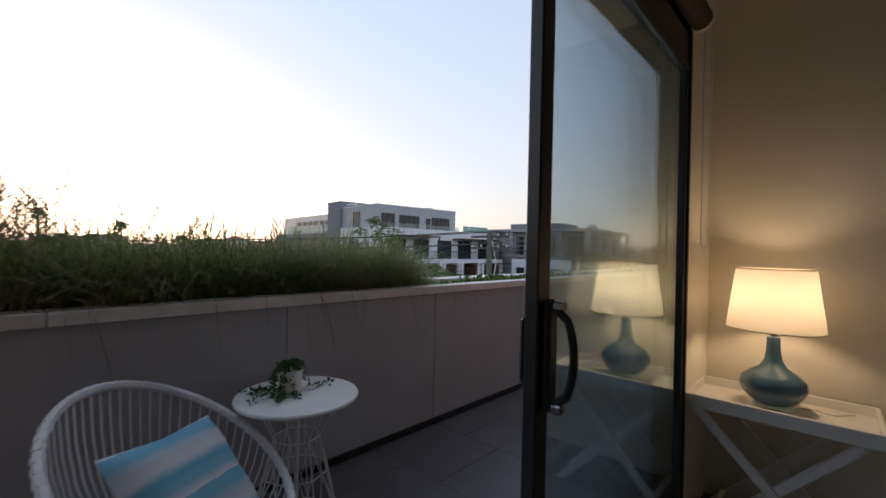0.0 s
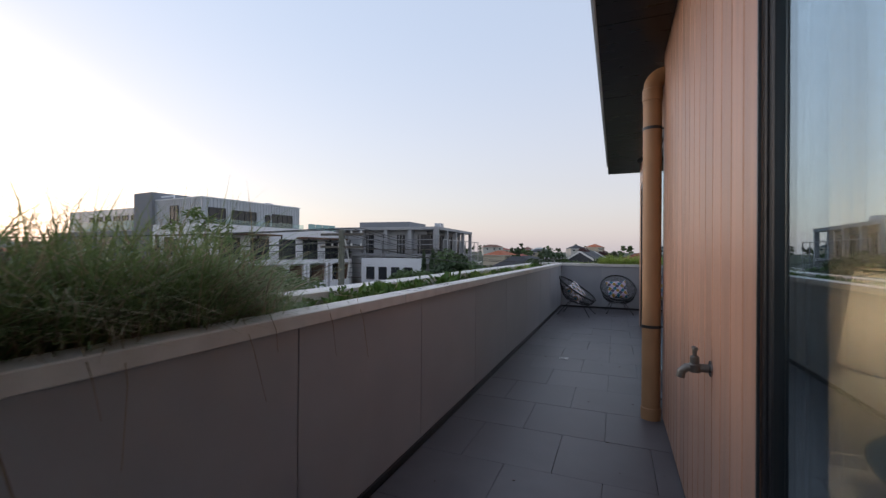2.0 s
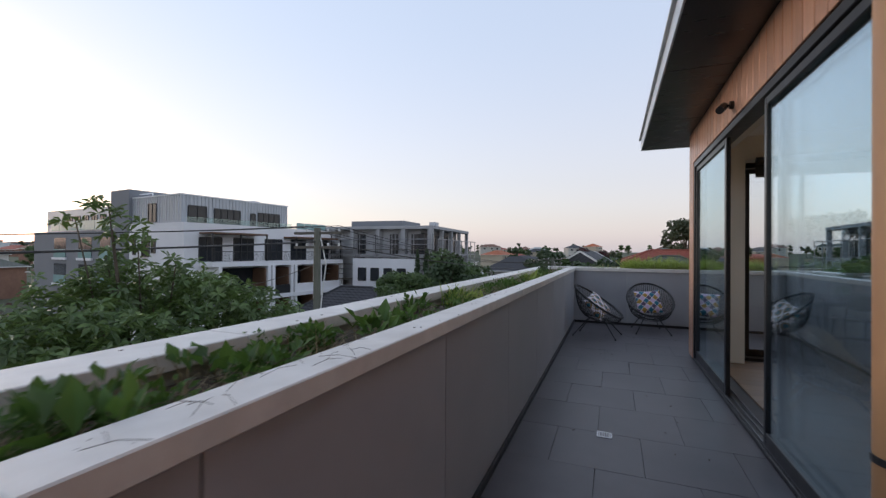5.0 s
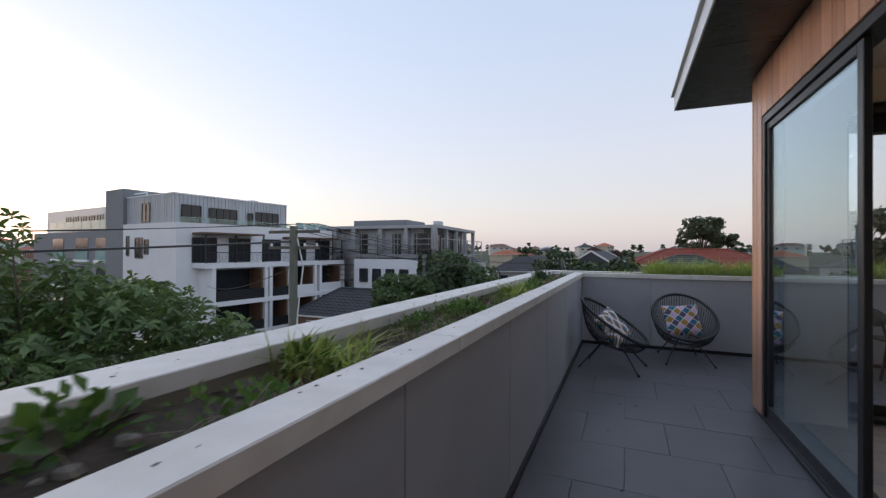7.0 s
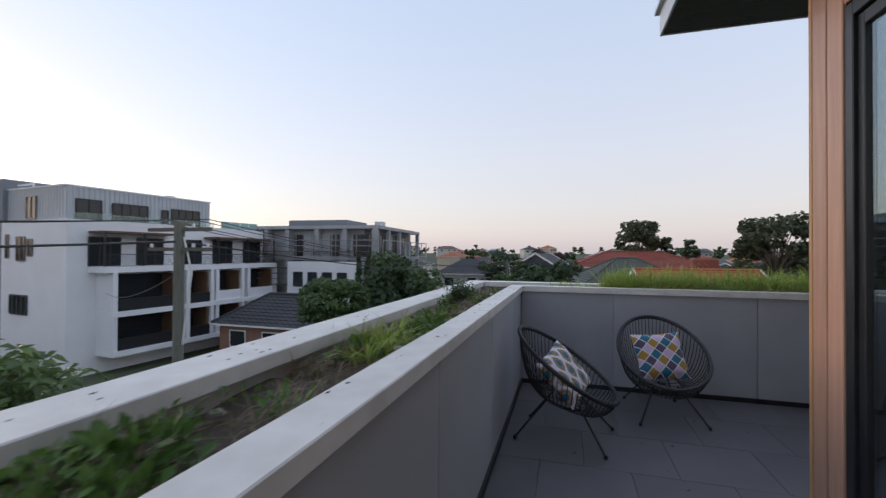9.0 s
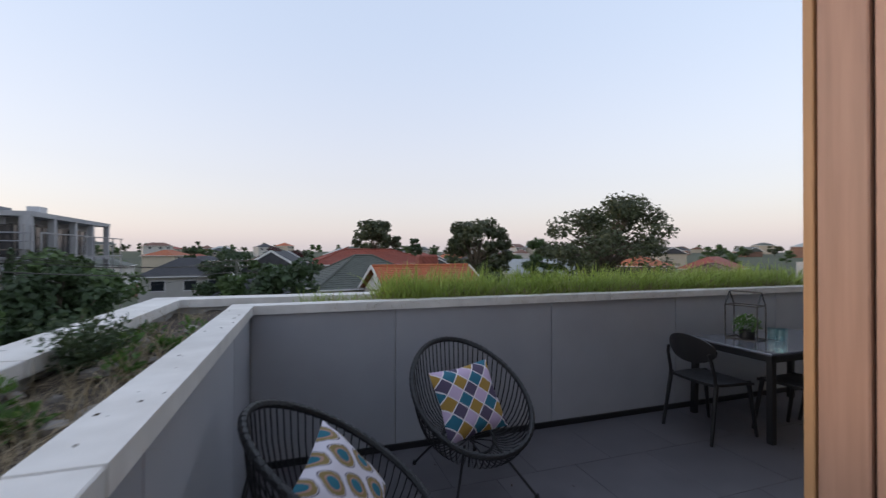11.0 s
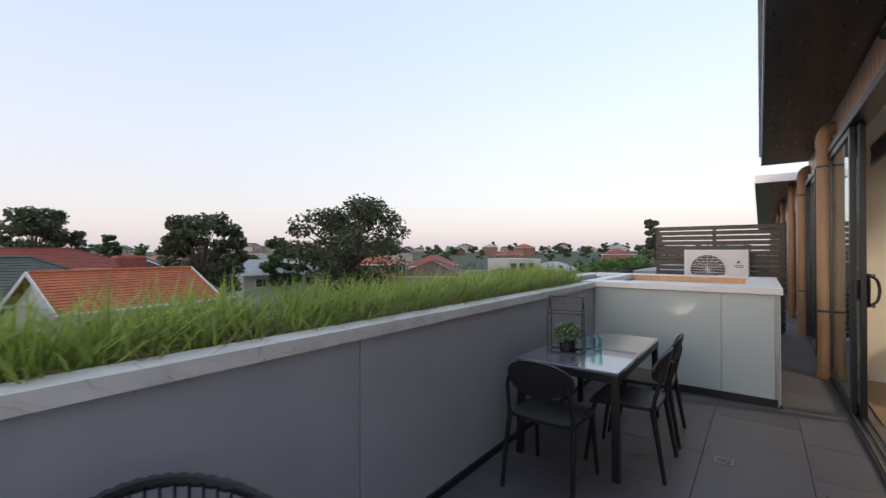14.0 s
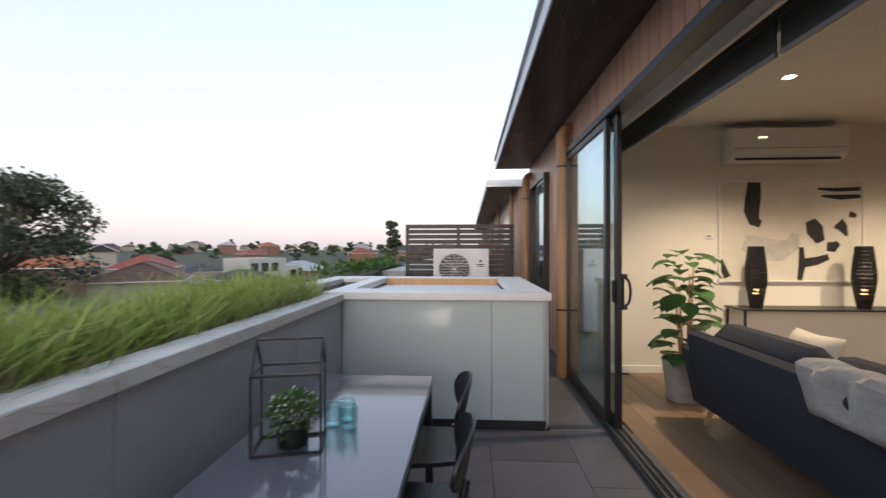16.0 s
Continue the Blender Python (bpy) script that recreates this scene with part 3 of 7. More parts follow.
def diamond_mat():
    """Printed diamonds: lilac, gold, teal and plum with white lines."""
    m, nt, p = principled("diamond_print_cotton")
    n, l = nt.nodes, nt.links
    tc = n.new("ShaderNodeTexCoord")
    mp = n.new("ShaderNodeMapping")
    mp.inputs["Rotation"].default_value = (0, 0, radians(45))
    mp.inputs["Scale"].default_value = (13.2, 13.2, 0)
    l.new(tc.outputs["Object"], mp.inputs["Vector"])
    fl = n.new("ShaderNodeVectorMath")
    fl.operation = "FLOOR"
    l.new(mp.outputs[0], fl.inputs[0])
    sep = n.new("ShaderNodeSeparateXYZ")
    l.new(fl.outputs[0], sep.inputs[0])
    # colour by column and row in fours
    a = n.new("ShaderNodeMath")
    a.operation = "MULTIPLY_ADD"
    l.new(sep.outputs[1], a.inputs[0])
    a.inputs[1].default_value = 2.0
    l.new(sep.outputs[0], a.inputs[2])
    b = n.new("ShaderNodeMath")
    b.operation = "FLOORED_MODULO"
    l.new(a.outputs[0], b.inputs[0])
    b.inputs[1].default_value = 4.0
    c = n.new("ShaderNodeMath")
    c.operation = "MULTIPLY_ADD"
    l.new(b.outputs[0], c.inputs[0])
    c.inputs[1].default_value, c.inputs[2].default_value = 0.25, 0.05
    ramp = n.new("ShaderNodeValToRGB")
    ramp.color_ramp.interpolation = "CONSTANT"
    e = ramp.color_ramp.elements
    e.new(0.5), e.new(0.75)
    for i, col in enumerate(((0.55, 0.42, 0.58), (0.03, 0.15, 0.22), (0.36, 0.22, 0.05), (0.095, 0.075, 0.125))):
        e[i].position, e[i].color = i * 0.25, (*col, 1)
    l.new(c.outputs[0], ramp.inputs["Fac"])
    fr = n.new("ShaderNodeVectorMath")
    fr.operation = "FRACTION"
    l.new(mp.outputs[0], fr.inputs[0])
    off = n.new("ShaderNodeVectorMath")
    off.operation = "SUBTRACT"
    l.new(fr.outputs[0], off.inputs[0])
    off.inputs[1].default_value = (0.5, 0.5, 0)
    ab = n.new("ShaderNodeVectorMath")
    ab.operation = "ABSOLUTE"
    l.new(off.outputs[0], ab.inputs[0])
    s2 = n.new("ShaderNodeSeparateXYZ")
    l.new(ab.outputs[0], s2.inputs[0])
    mx = n.new("ShaderNodeMath")
    mx.operation = "MAXIMUM"
    l.new(s2.outputs[0], mx.inputs[0])
    l.new(s2.outputs[1], mx.inputs[1])
    line = n.new("ShaderNodeMath")
    line.operation = "GREATER_THAN"
    l.new(mx.outputs[0], line.inputs[0])
    line.inputs[1].default_value = 0.455
    mix = n.new("ShaderNodeMix")
    mix.data_type = "RGBA"
    l.new(line.outputs[0], mix.inputs["Factor"])
    l.new(ramp.outputs["Color"], mix.inputs["A"])
    mix.inputs["B"].default_value = (0.72, 0.68, 0.70, 1)
    l.new(mix.outputs["Result"], p.inputs["Base Color"])
    p.inputs["Roughness"].default_value = 0.95
    return m


def ogee_mat():
    """Printed rows of pointed ovals with dark outlines, gold rims and teal hearts on white."""
    m, nt, p = principled("oval_print_cotton")
    n, l = nt.nodes, nt.links
    tc = n.new("ShaderNodeTexCoord")
    sep = n.new("ShaderNodeSeparateXYZ")
    l.new(tc.outputs["Object"], sep.inputs[0])

    def math_node(op, a, b=None):
        q = n.new("ShaderNodeMath")
        q.operation = op
        for i, v in enumerate((a, b)):
            if v is None:
                continue
            if isinstance(v, (int, float)):
                q.inputs[i].default_value = v
            else:
                l.new(v, q.inputs[i])
        return q.outputs[0]

    # a field of crossed cosines gives staggered pointed ovals
    cx = math_node("COSINE", math_node("MULTIPLY", sep.outputs[0], 46.0))
    cy = math_node("COSINE", math_node("MULTIPLY", sep.outputs[1], 30.0))
    f = math_node("ABSOLUTE", math_node("ADD", cx, math_node("MULTIPLY", cy, 1.0)))
    ramp = n.new("ShaderNodeValToRGB")
    ramp.color_ramp.interpolation = "CONSTANT"
    e = ramp.color_ramp.elements
    for _ in range(4):
        e.new(0.5)
    white, dark, gold, rose, teal = (0.72, 0.68, 0.74), (0.07, 0.05, 0.08), (0.27, 0.20, 0.08), (0.42, 0.25, 0.2), (0.03, 0.16, 0.22)
    for i, (pos, col) in enumerate(((0.0, white), (0.24, dark), (0.31, white), (0.36, gold), (0.66, rose), (0.78, teal))):
        e[i].position, e[i].color = pos, (*col, 1)
    half = math_node("MULTIPLY", f, 0.5)
    l.new(half, ramp.inputs["Fac"])
    l.new(ramp.outputs["Color"], p.inputs["Base Color"])
    p.inputs["Roughness"].default_value = 0.95
    return m


def egg_chair(name, label, cord, group=""):
    """A round cord chair: egg-shaped rim, cords drawn to a low hoop, four thin splayed legs. Faces +y."""
    chair = thing(name, 0, 0, 0, label, "chair", group)

    def rim(t):
        w = 0.395 * (1 - 0.06 * math.cos(t))
        return Vector((w * math.sin(t), 0.04 - 0.40 * math.cos(t), 0.615 + 0.265 * math.cos(t)))

    def hoop(t):
        return Vector((0.17 * math.sin(t), 0.02 - 0.17 * math.cos(t), 0.30 + 0.045 * math.cos(t)))

    n = 48
    part("rim", Mesh().tube([rim(2 * math.pi * i / n) for i in range(n)], 0.017, 8, True), cord, chair, smooth=True)
    part("hoop", Mesh().tube([hoop(2 * math.pi * i / 24) for i in range(24)], 0.010, 6, True), cord, chair, smooth=True)
    k = 64
    for i in range(k):
        t = 2 * math.pi * i / k
        a, b = rim(t), hoop(t)
        c = (a + b) / 2 + Vector((0.35 * (a.x - b.x), -0.02 + 0.30 * (a.y - b.y), -0.16 - 0.04 * math.cos(t)))
        pts = [a * (1 - s) ** 2 + c * 2 * s * (1 - s) + b * s * s for s in (0, 0.2, 0.4, 0.6, 0.8, 1)]
        part("cord", Mesh().tube(pts, 0.0044, 4), cord, chair, smooth=True)
    for i in range(12):
        t = 2 * math.pi * i / 12
        part("cord", Mesh().tube([hoop(t), Vector((0, 0.02, 0.285))], 0.004, 4), cord, chair, smooth=True)
    m = Mesh()
    for i in range(k):
        t = 2 * math.pi * (i + 0.5) / k
        m.tube([rim(t - 0.03), rim(t + 0.03)], 0.0195, 6)
    tagged(part("rim_wrap", m, cord, chair, "cord wrapped round the rim", smooth=True), kind="stuff")
    for sx in (-1, 1):
        for sy in (-1, 1):
            m = Mesh().tube([(sx * 0.10, 0.02 + sy * 0.13, 0.31), (sx * (0.29 if sy > 0 else 0.25), 0.02 + sy * 0.36, 0.012)], 0.0085, 6)
            leg = part("leg", m, M_BLACK if cord is M_CORD_BLACK else cord, chair, smooth=True)
            part("foot", Mesh().lathe([(0.013, 0), (0.015, 0.006), (0.011, 0.03)], 8, (sx * (0.29 if sy > 0 else 0.25), 0.02 + sy * 0.36, 0)), M_BLACK, leg, "black rubber foot")
    return chair


black_chair = egg_chair("cord_chair", "round black cord chair on thin metal legs", M_CORD_BLACK, "cord chairs at the terrace corner")
black_chair.matrix_basis = pose(1.34, -0.545, 0, 0, 0, 187) @ Matrix.Scale(0.95, 4)
second = copy_thing(black_chair, pose(0.465, -1.32, 0, 0, 0, -100))
white_chair = egg_chair("cord_chair", "round white cord chair beside the small white table", M_CORD_WHITE)
white_chair.matrix_basis = pose(0.60, -11.60, 0, 0, 0, -56) @ Matrix.Scale(0.95, 4)
inside = copy_thing(white_chair, pose(2.42, -4.30, 0, 0, 0, -105))
tagged(inside, "white cord chair inside the living room behind the glass", group="living room chairs")


def cushion(label, material, m, w=0.44, h=0.44, t=0.15):
    c = part("cushion", cushion_mesh(w, h, t), material, None, smooth=True)
    c.matrix_basis = m
    return tagged(c, label, "cushion")


M_DIAMOND, M_OGEE = diamond_mat(), ogee_mat()
M_STRIPE = stripe_mat("blue_stripe_cotton", ((0.60, 0.60, 0.62), (0.20, 0.42, 0.52), (0.12, 0.36, 0.50), (0.58, 0.60, 0.62), (0.45, 0.50, 0.54), (0.16, 0.40, 0.52)), 4.2, 1)
M_CREAM = mat("cream_cotton", (0.60, 0.53, 0.43), (0.5, 0.44, 0.35), rough=0.95, scale=20, bump=0.2, bscale=200)
cushion("cotton cushion printed with lilac, gold and teal diamonds", M_DIAMOND, pose(1.325, -0.605, 0.535, 62, 0, 7) @ pose(0, 0, 0, 0, 0, 6), 0.43, 0.43)
cushion("white cotton cushion printed with pointed ovals", M_OGEE, pose(0.485, -1.37, 0.51, 55, 0, 58) @ pose(0, 0, 0, 0, 0, 20), 0.43, 0.43)
cushion("cotton cushion with soft blue and white stripes", M_STRIPE, pose(0.67, -11.55, 0.505, 50, 0, 126) @ pose(0, 0, 0, 0, 0, -6), 0.48, 0.48, 0.16)
cushion("cream cotton cushion on the indoor cord chair", M_CREAM, pose(2.49, -4.30, 0.56, 52, 0, 75), 0.5, 0.5, 0.18)


# small white wire table
wt = thing("side_table", 0.39, -11.0, 0, "small round white metal table on a wire base", "table")
part("tabletop", Mesh().lathe([(0.275, 0.635), (0.29, 0.64), (0.295, 0.65), (0.291, 0.658), (0.275, 0.662)], 48), M_WHITE, wt, smooth=True)
m = Mesh()
k = 8
for i in range(k):
    t, t2 = 2 * math.pi * i / k, 2 * math.pi * (i + 1) / k
    def P(r, a, z):
        return Vector((r * math.cos(a), r * math.sin(a), z))
    m.tube([P(0.20, t, 0.635), P(0.11, t, 0.45), P(0.22, t, 0.02)], 0.004, 5)
    for r, z in ((0.11, 0.45), (0.155, 0.28), (0.22, 0.012)):
        m.tube([P(r, t, z), P(r, t2, z)], 0.004, 5)
    tm = (t + t2) / 2
    m.tube([P(0.11, t, 0.45), P(0.15, tm, 0.28), P(0.11, t2, 0.45)], 0.003, 4)
    m.tube([P(0.22, t, 0.02), P(0.15, tm, 0.28), P(0.22, t2, 0.02)], 0.003, 4)
m.tube([(0, 0, 0.635), (0, 0, 0.05)], 0.012, 8)
for i in range(4):
    t = math.pi / 2 * i
    m.tube([(0, 0, 0.06), (0.22 * math.cos(t), 0.22 * math.sin(t), 0.012)], 0.005, 5)
part("wire_base", m, M_WHITE, wt, "white bent-wire base", smooth=True)


def leaf_blades(m, centre, n, spread, size, droop=0.4, up=0.6, rng=random):
    """Small folded leaves strewn round a centre."""
    c = Vector(centre)
    for _ in range(n):
        d = Vector((rng.gauss(0, 1), rng.gauss(0, 1), rng.gauss(up, 0.7))).normalized()
        p = c + Vector((d.x * spread[0], d.y * spread[0], d.z * spread[1])) * (rng.random() ** 0.45)
        s = size * rng.uniform(0.7, 1.3)
        ax = (d + Vector((rng.uniform(-1, 1), rng.uniform(-1, 1), rng.uniform(-droop, 0.5)))).normalized()
        sd = ax.cross(Vector((rng.uniform(-1, 1), rng.uniform(-1, 1), 1))).normalized() * s * 0.28
        nn = ax.cross(sd).normalized() * s * 0.10
        m.add([p, p + ax * s * 0.5 + sd - nn, p + ax * s, p + ax * s * 0.5 - sd - nn, p + ax * s * 0.5], [(0, 1, 4), (1, 2, 4), (2, 3, 4), (3, 0, 4)])
    return m


M_TRAIL = leaf_mat("trailing_leaves", (0.055, 0.15, 0.04), (0.03, 0.085, 0.025))
pot = thing("potted_plant", 0.345, -11.02, 0.662, "trailing green plant in a white ceramic pot", "plant")
part("pot", Mesh().lathe([(0.045, 0), (0.055, 0.008), (0.06, 0.11), (0.056, 0.112), (0.05, 0.09)], 24), M_WHITE, pot, "white ceramic pot", smooth=True)
m = leaf_blades(Mesh(), (0, 0, 0.115), 160, (0.06, 0.035), 0.028)
for k in range(9):
    t = random.uniform(-2.4, 1.2)
    L = random.uniform(0.10, 0.26)
    for j in range(26):
        s = j / 25
        r = 0.055 + 0.03 * min(1, s * 3) + max(0, s - 0.45) * L
        z = 0.115 - min(s, 0.45) / 0.45 * 0.105
        leaf_blades(m, (r * math.cos(t + 0.3 * s), r * math.sin(t + 0.3 * s), max(z, 0.01)), 2, (0.012, 0.008), 0.022)
part("foliage", m, M_TRAIL, pot)

# dining table on the terrace
dt = thing("dining_table", 4.375, -0.475, 0, "black outdoor table with a glossy grey top", "table")
part("tabletop", Mesh().box(-0.665, -0.355, 0.668, 0.665, 0.355, 0.69, 0.006), M_TABLETOP, dt, "glossy grey glass top")
part("apron", Mesh().box(-0.66, -0.35, 0.62, 0.66, -0.32, 0.667).box(-0.66, 0.32, 0.62, 0.66, 0.35, 0.667).box(-0.66, -0.32, 0.62, -0.63, 0.32, 0.667).box(0.63, -0.32, 0.62, 0.66, 0.32, 0.667), M_BLACK, dt)
for sx in (-1, 1):
    for sy in (-1, 1):
        part("leg", Mesh().bar((sx * 0.63, sy * 0.325, 0.62), (sx * 0.645, sy * 0.335, 0.0), 0.045), M_BLACK, dt)


def dining_chair():
    ch = thing("dining_chair", 0, 0, 0, "black moulded outdoor dining chair with an oval backrest", "chair", "chairs round the table")
    n = 8
    vs = []
    for j in range(n + 1):
        for i in range(n + 1):
            u, v = 2 * i / n - 1, 2 * j / n - 1
            k = 1 - 0.10 * (1 - v) / 2
            e = (abs(u) ** 4 + abs(v) ** 4) / 2
            vs.append((u * 0.225 * k * (1 - 0.06 * v * v * abs(u)), v * 0.215 * (1 - 0.05 * u * u), 0.452 - 0.012 * (1 - e) - (0.02 * max(0, v) ** 3)))
    top = Mesh().add(vs, [(j * (n + 1) + i, j * (n + 1) + i + 1, (j + 1) * (n + 1) + i + 1, (j + 1) * (n + 1) + i) for j in range(n) for i in range(n)])
    low = [(x, y, z - 0.022) for x, y, z in vs]
    k = len(vs)
    top.add(low, [(j * (n + 1) + i + n + 1, (j + 1) * (n + 1) + i + 1, j * (n + 1) + i + 1, j * (n + 1) + i) for j in range(n) for i in range(n)])
    edge = [i for i in range(n + 1)] + [j * (n + 1) + n for j in range(1, n + 1)] + [n * (n + 1) + i for i in range(n - 1, -1, -1)] + [j * (n + 1) for j in range(n - 1, 0, -1)]
    top.f += [(a, b, b + k, a + k) for a, b in zip(edge, edge[1:] + edge[:1])]
    part("seat", top, M_BLACK, ch, smooth=True)
    # oval backrest, slightly dished
    rows, cols = 8, 20
    vs, fs = [], []
    for s in (0, 1):
        for r in range(rows + 1):
            for c in range(cols):
                t = 2 * math.pi * c / cols
                rr = r / rows
                x, z = 0.215 * rr * math.cos(t), 0.115 * rr * math.sin(t)
                y = -0.245 - 0.10 * z * 2 + 0.055 * (x / 0.215) ** 2 - s * 0.014
                vs.append((x, y, 0.695 + z))
    k = (rows + 1) * cols
    for s in (0, 1):
        for r in range(rows):
            for c in range(cols):
                q = (s * k + r * cols + c, s * k + r * cols + (c + 1) % cols, s * k + (r + 1) * cols + (c + 1) % cols, s * k + (r + 1) * cols + c)
                fs.append(q if s else tuple(reversed(q)))
    for c in range(cols):
        a, b = rows * cols + c, rows * cols + (c + 1) % cols
        fs.append((a, b, b + k, a + k))
    part("backrest", Mesh().add(vs, fs), M_BLACK, ch, smooth=True)
    for sx in (-1, 1):
        m = Mesh().tube([(sx * 0.205, -0.20, 0.44), (sx * 0.205, -0.205, 0.5), (sx * 0.20, -0.235, 0.62), (sx * 0.185, -0.245, 0.68)], 0.013, 8)
        part("back_post", m, M_BLACK, ch, smooth=True)
        part("leg", Mesh().tube([(sx * 0.19, 0.17, 0.44), (sx * 0.21, 0.235, 0.0)], 0.018, 8, taper=0.013), M_BLACK, ch, smooth=True)
        part("leg", Mesh().tube([(sx * 0.205, -0.19, 0.46), (sx * 0.222, -0.265, 0.0)], 0.018, 8, taper=0.013), M_BLACK, ch, smooth=True)
    return ch


c1 = dining_chair()
c1.matrix_basis = pose(3.52, -0.475, 0, 0, 0, -90)
copy_thing(c1, pose(4.10, -0.795, 0, 0, 0, 0))
copy_thing(c1, pose(4.68, -0.785, 0, 0, 0, 3))

# house-shaped lantern frame with a small plant, tumblers
lan = thing("lantern_frame", 4.10, -0.345, 0.69, "black metal house-shaped lantern frame", "lantern", turn=-76)
m = Mesh()
a, b, h, top = 0.125, 0.085, 0.30, 0.42
P8 = [Vector((sx * a, sy * b, z)) for z in (0.006, h) for sx, sy in ((-1, -1), (1, -1), (1, 1), (-1, 1))]
for i in range(4):
    m.bar(P8[i], P8[(i + 1) % 4], 0.009)
    m.bar(P8[4 + i], P8[4 + (i + 1) % 4], 0.009)
    m.bar(P8[i], P8[4 + i], 0.009)
r0, r1 = Vector((-a, 0, top)), Vector((a, 0, top))
m.bar(r0, r1, 0.009)
for q, r in ((4, r0), (7, r0), (5, r1), (6, r1)):
    m.bar(P8[q], r, 0.009)
part("wire_frame", m, M_BLACK, lan)
pl = thing("potted_plant", 4.11, -0.352, 0.69, "small white-flowering plant in a black pot", "plant")
part("pot", Mesh().lathe([(0.05, 0), (0.058, 0.005), (0.062, 0.075), (0.056, 0.078), (0.05, 0.06)], 20), M_BLACK, pl, "black pot", smooth=True)
M_SMALL = leaf_mat("small_plant_leaves", (0.11, 0.22, 0.06), (0.06, 0.13, 0.035))
part("foliage", leaf_blades(Mesh(), (0, 0, 0.115), 420, (0.095, 0.085), 0.032), M_SMALL, pl)
part("flowers", leaf_blades(Mesh(), (0, 0, 0.135), 150, (0.10, 0.08), 0.016), M_WHITE, pl, "tiny white flowers")
glass = thing("tumbler", 4.28, -0.455, 0.69, "aqua glass tumbler on the outdoor table", "glass", "tumblers on the table")
part("cup", Mesh().lathe([(0.028, 0.0), (0.033, 0.004), (0.036, 0.05), (0.037, 0.105), (0.034, 0.105), (0.032, 0.05), (0.028, 0.012)], 20), M_AQUA, glass, smooth=True)
copy_thing(glass, pose(4.26, -0.535, 0.69, 0, 0, 20))
copy_thing(glass, pose(4.34, -0.50, 0.69, 0, 0, 50))


# ---------------------------------------------------------------- fixtures on the walls
def downpipe(x, y, wall, label):
    """A tan downpipe that bends into the wall under the eave. wall: the way to the wall."""
    dp = thing("downpipe", x, y, 0, label, "downpipe")
    w = Vector(wall)
    pts = [Vector((0, 0, 0.02)), Vector((0, 0, 2.76))]
    for i in range(1, 8):
        t = math.pi / 2 * i / 7
        pts.append(Vector((0, 0, 2.76)) + w * 0.1 * (1 - math.cos(t)) + Vector((0, 0, 0.1 * math.sin(t))))
    part("pipe", Mesh().tube(pts, 0.072, 20), M_PIPE, dp, smooth=True)
    for z in (0.05, 2.70):
        part("collar", Mesh().lathe([(0.073, z - 0.05), (0.078, z - 0.048), (0.078, z + 0.045), (0.073, z + 0.05)], 20), M_PIPE, dp, smooth=True)
    for z in (0.77, 2.42):
        m = Mesh().lathe([(0.0735, z - 0.012), (0.0755, z - 0.012), (0.0755, z + 0.012), (0.0735, z + 0.012)], 20)
        m.bar(w * 0.058 + Vector((0, 0, z)), w * 0.125 + Vector((0, 0, z)), 0.02, 0.012)
        part("bracket", m, M_ALU, dp, "dark metal bracket")
    return dp


downpipe(1.565, -7.18, (1, 0, 0), "round tan downpipe on the timber wall")
downpipe(7.42, FRONT_Y + 0.1, (0, -1, 0), "round tan downpipe on the timber wall")
downpipe(10.5, FRONT_Y + 0.1, (0, -1, 0), "round tan downpipe on the timber wall")

M_TAP = mat("weathered_tap_metal", (0.20, 0.19, 0.175), (0.11, 0.10, 0.09), rough=0.45, metal=0.7, scale=40, bump=0.1)
tap = thing("tap", BEDROOM_X, -9.07, 0.905, "weathered garden tap with a chrome wall plate on the timber", "tap")
m = Mesh().lathe([(0.033, 0.0), (0.033, 0.006), (0.014, 0.012)], 16)
m.v = [(-z, x, y) for x, y, z in m.v]
part("wall_plate", m, M_CHROME, tap, smooth=True)
part("spout", Mesh().tube([(-0.005, 0, 0), (-0.06, 0, 0.0), (-0.09, 0, -0.003), (-0.108, 0, -0.02), (-0.112, 0, -0.045)], 0.017, 10), M_TAP, tap, smooth=True)
part("stem", Mesh().lathe([(0.024, -0.018), (0.024, 0.012), (0.018, 0.018), (0.017, 0.045), (0.009, 0.05), (0.009, 0.075)], 12, (-0.06, 0, 0)), M_TAP, tap, smooth=True)
part("handle", Mesh().tube([(-0.06, -0.032, 0.082), (-0.06, 0.032, 0.076)], 0.0085, 8), M_TAP, tap, smooth=True)


def spot_light(x, y, z, turn):
    s = thing("wall_spotlight", x, y, z, "black cylinder spotlight on the cladding", "wall light", turn=turn)
    part("mount", Mesh().tube([(0, 0, 0), (-0.03, 0, 0)], 0.035, 14), M_BLACK, s, smooth=True)
    part("arm", Mesh().tube([(-0.03, 0, 0), (-0.07, 0, -0.01)], 0.01, 8), M_BLACK, s, smooth=True)
    part("head", Mesh().tube([(-0.06, 0.05, 0.01), (-0.12, -0.08, -0.06)], 0.034, 14), M_BLACK, s, smooth=True)
    return s


spot_light(WALL_X, -4.52, 2.735, 0)
spot_light(4.4, FRONT_Y, 2.74, -90)


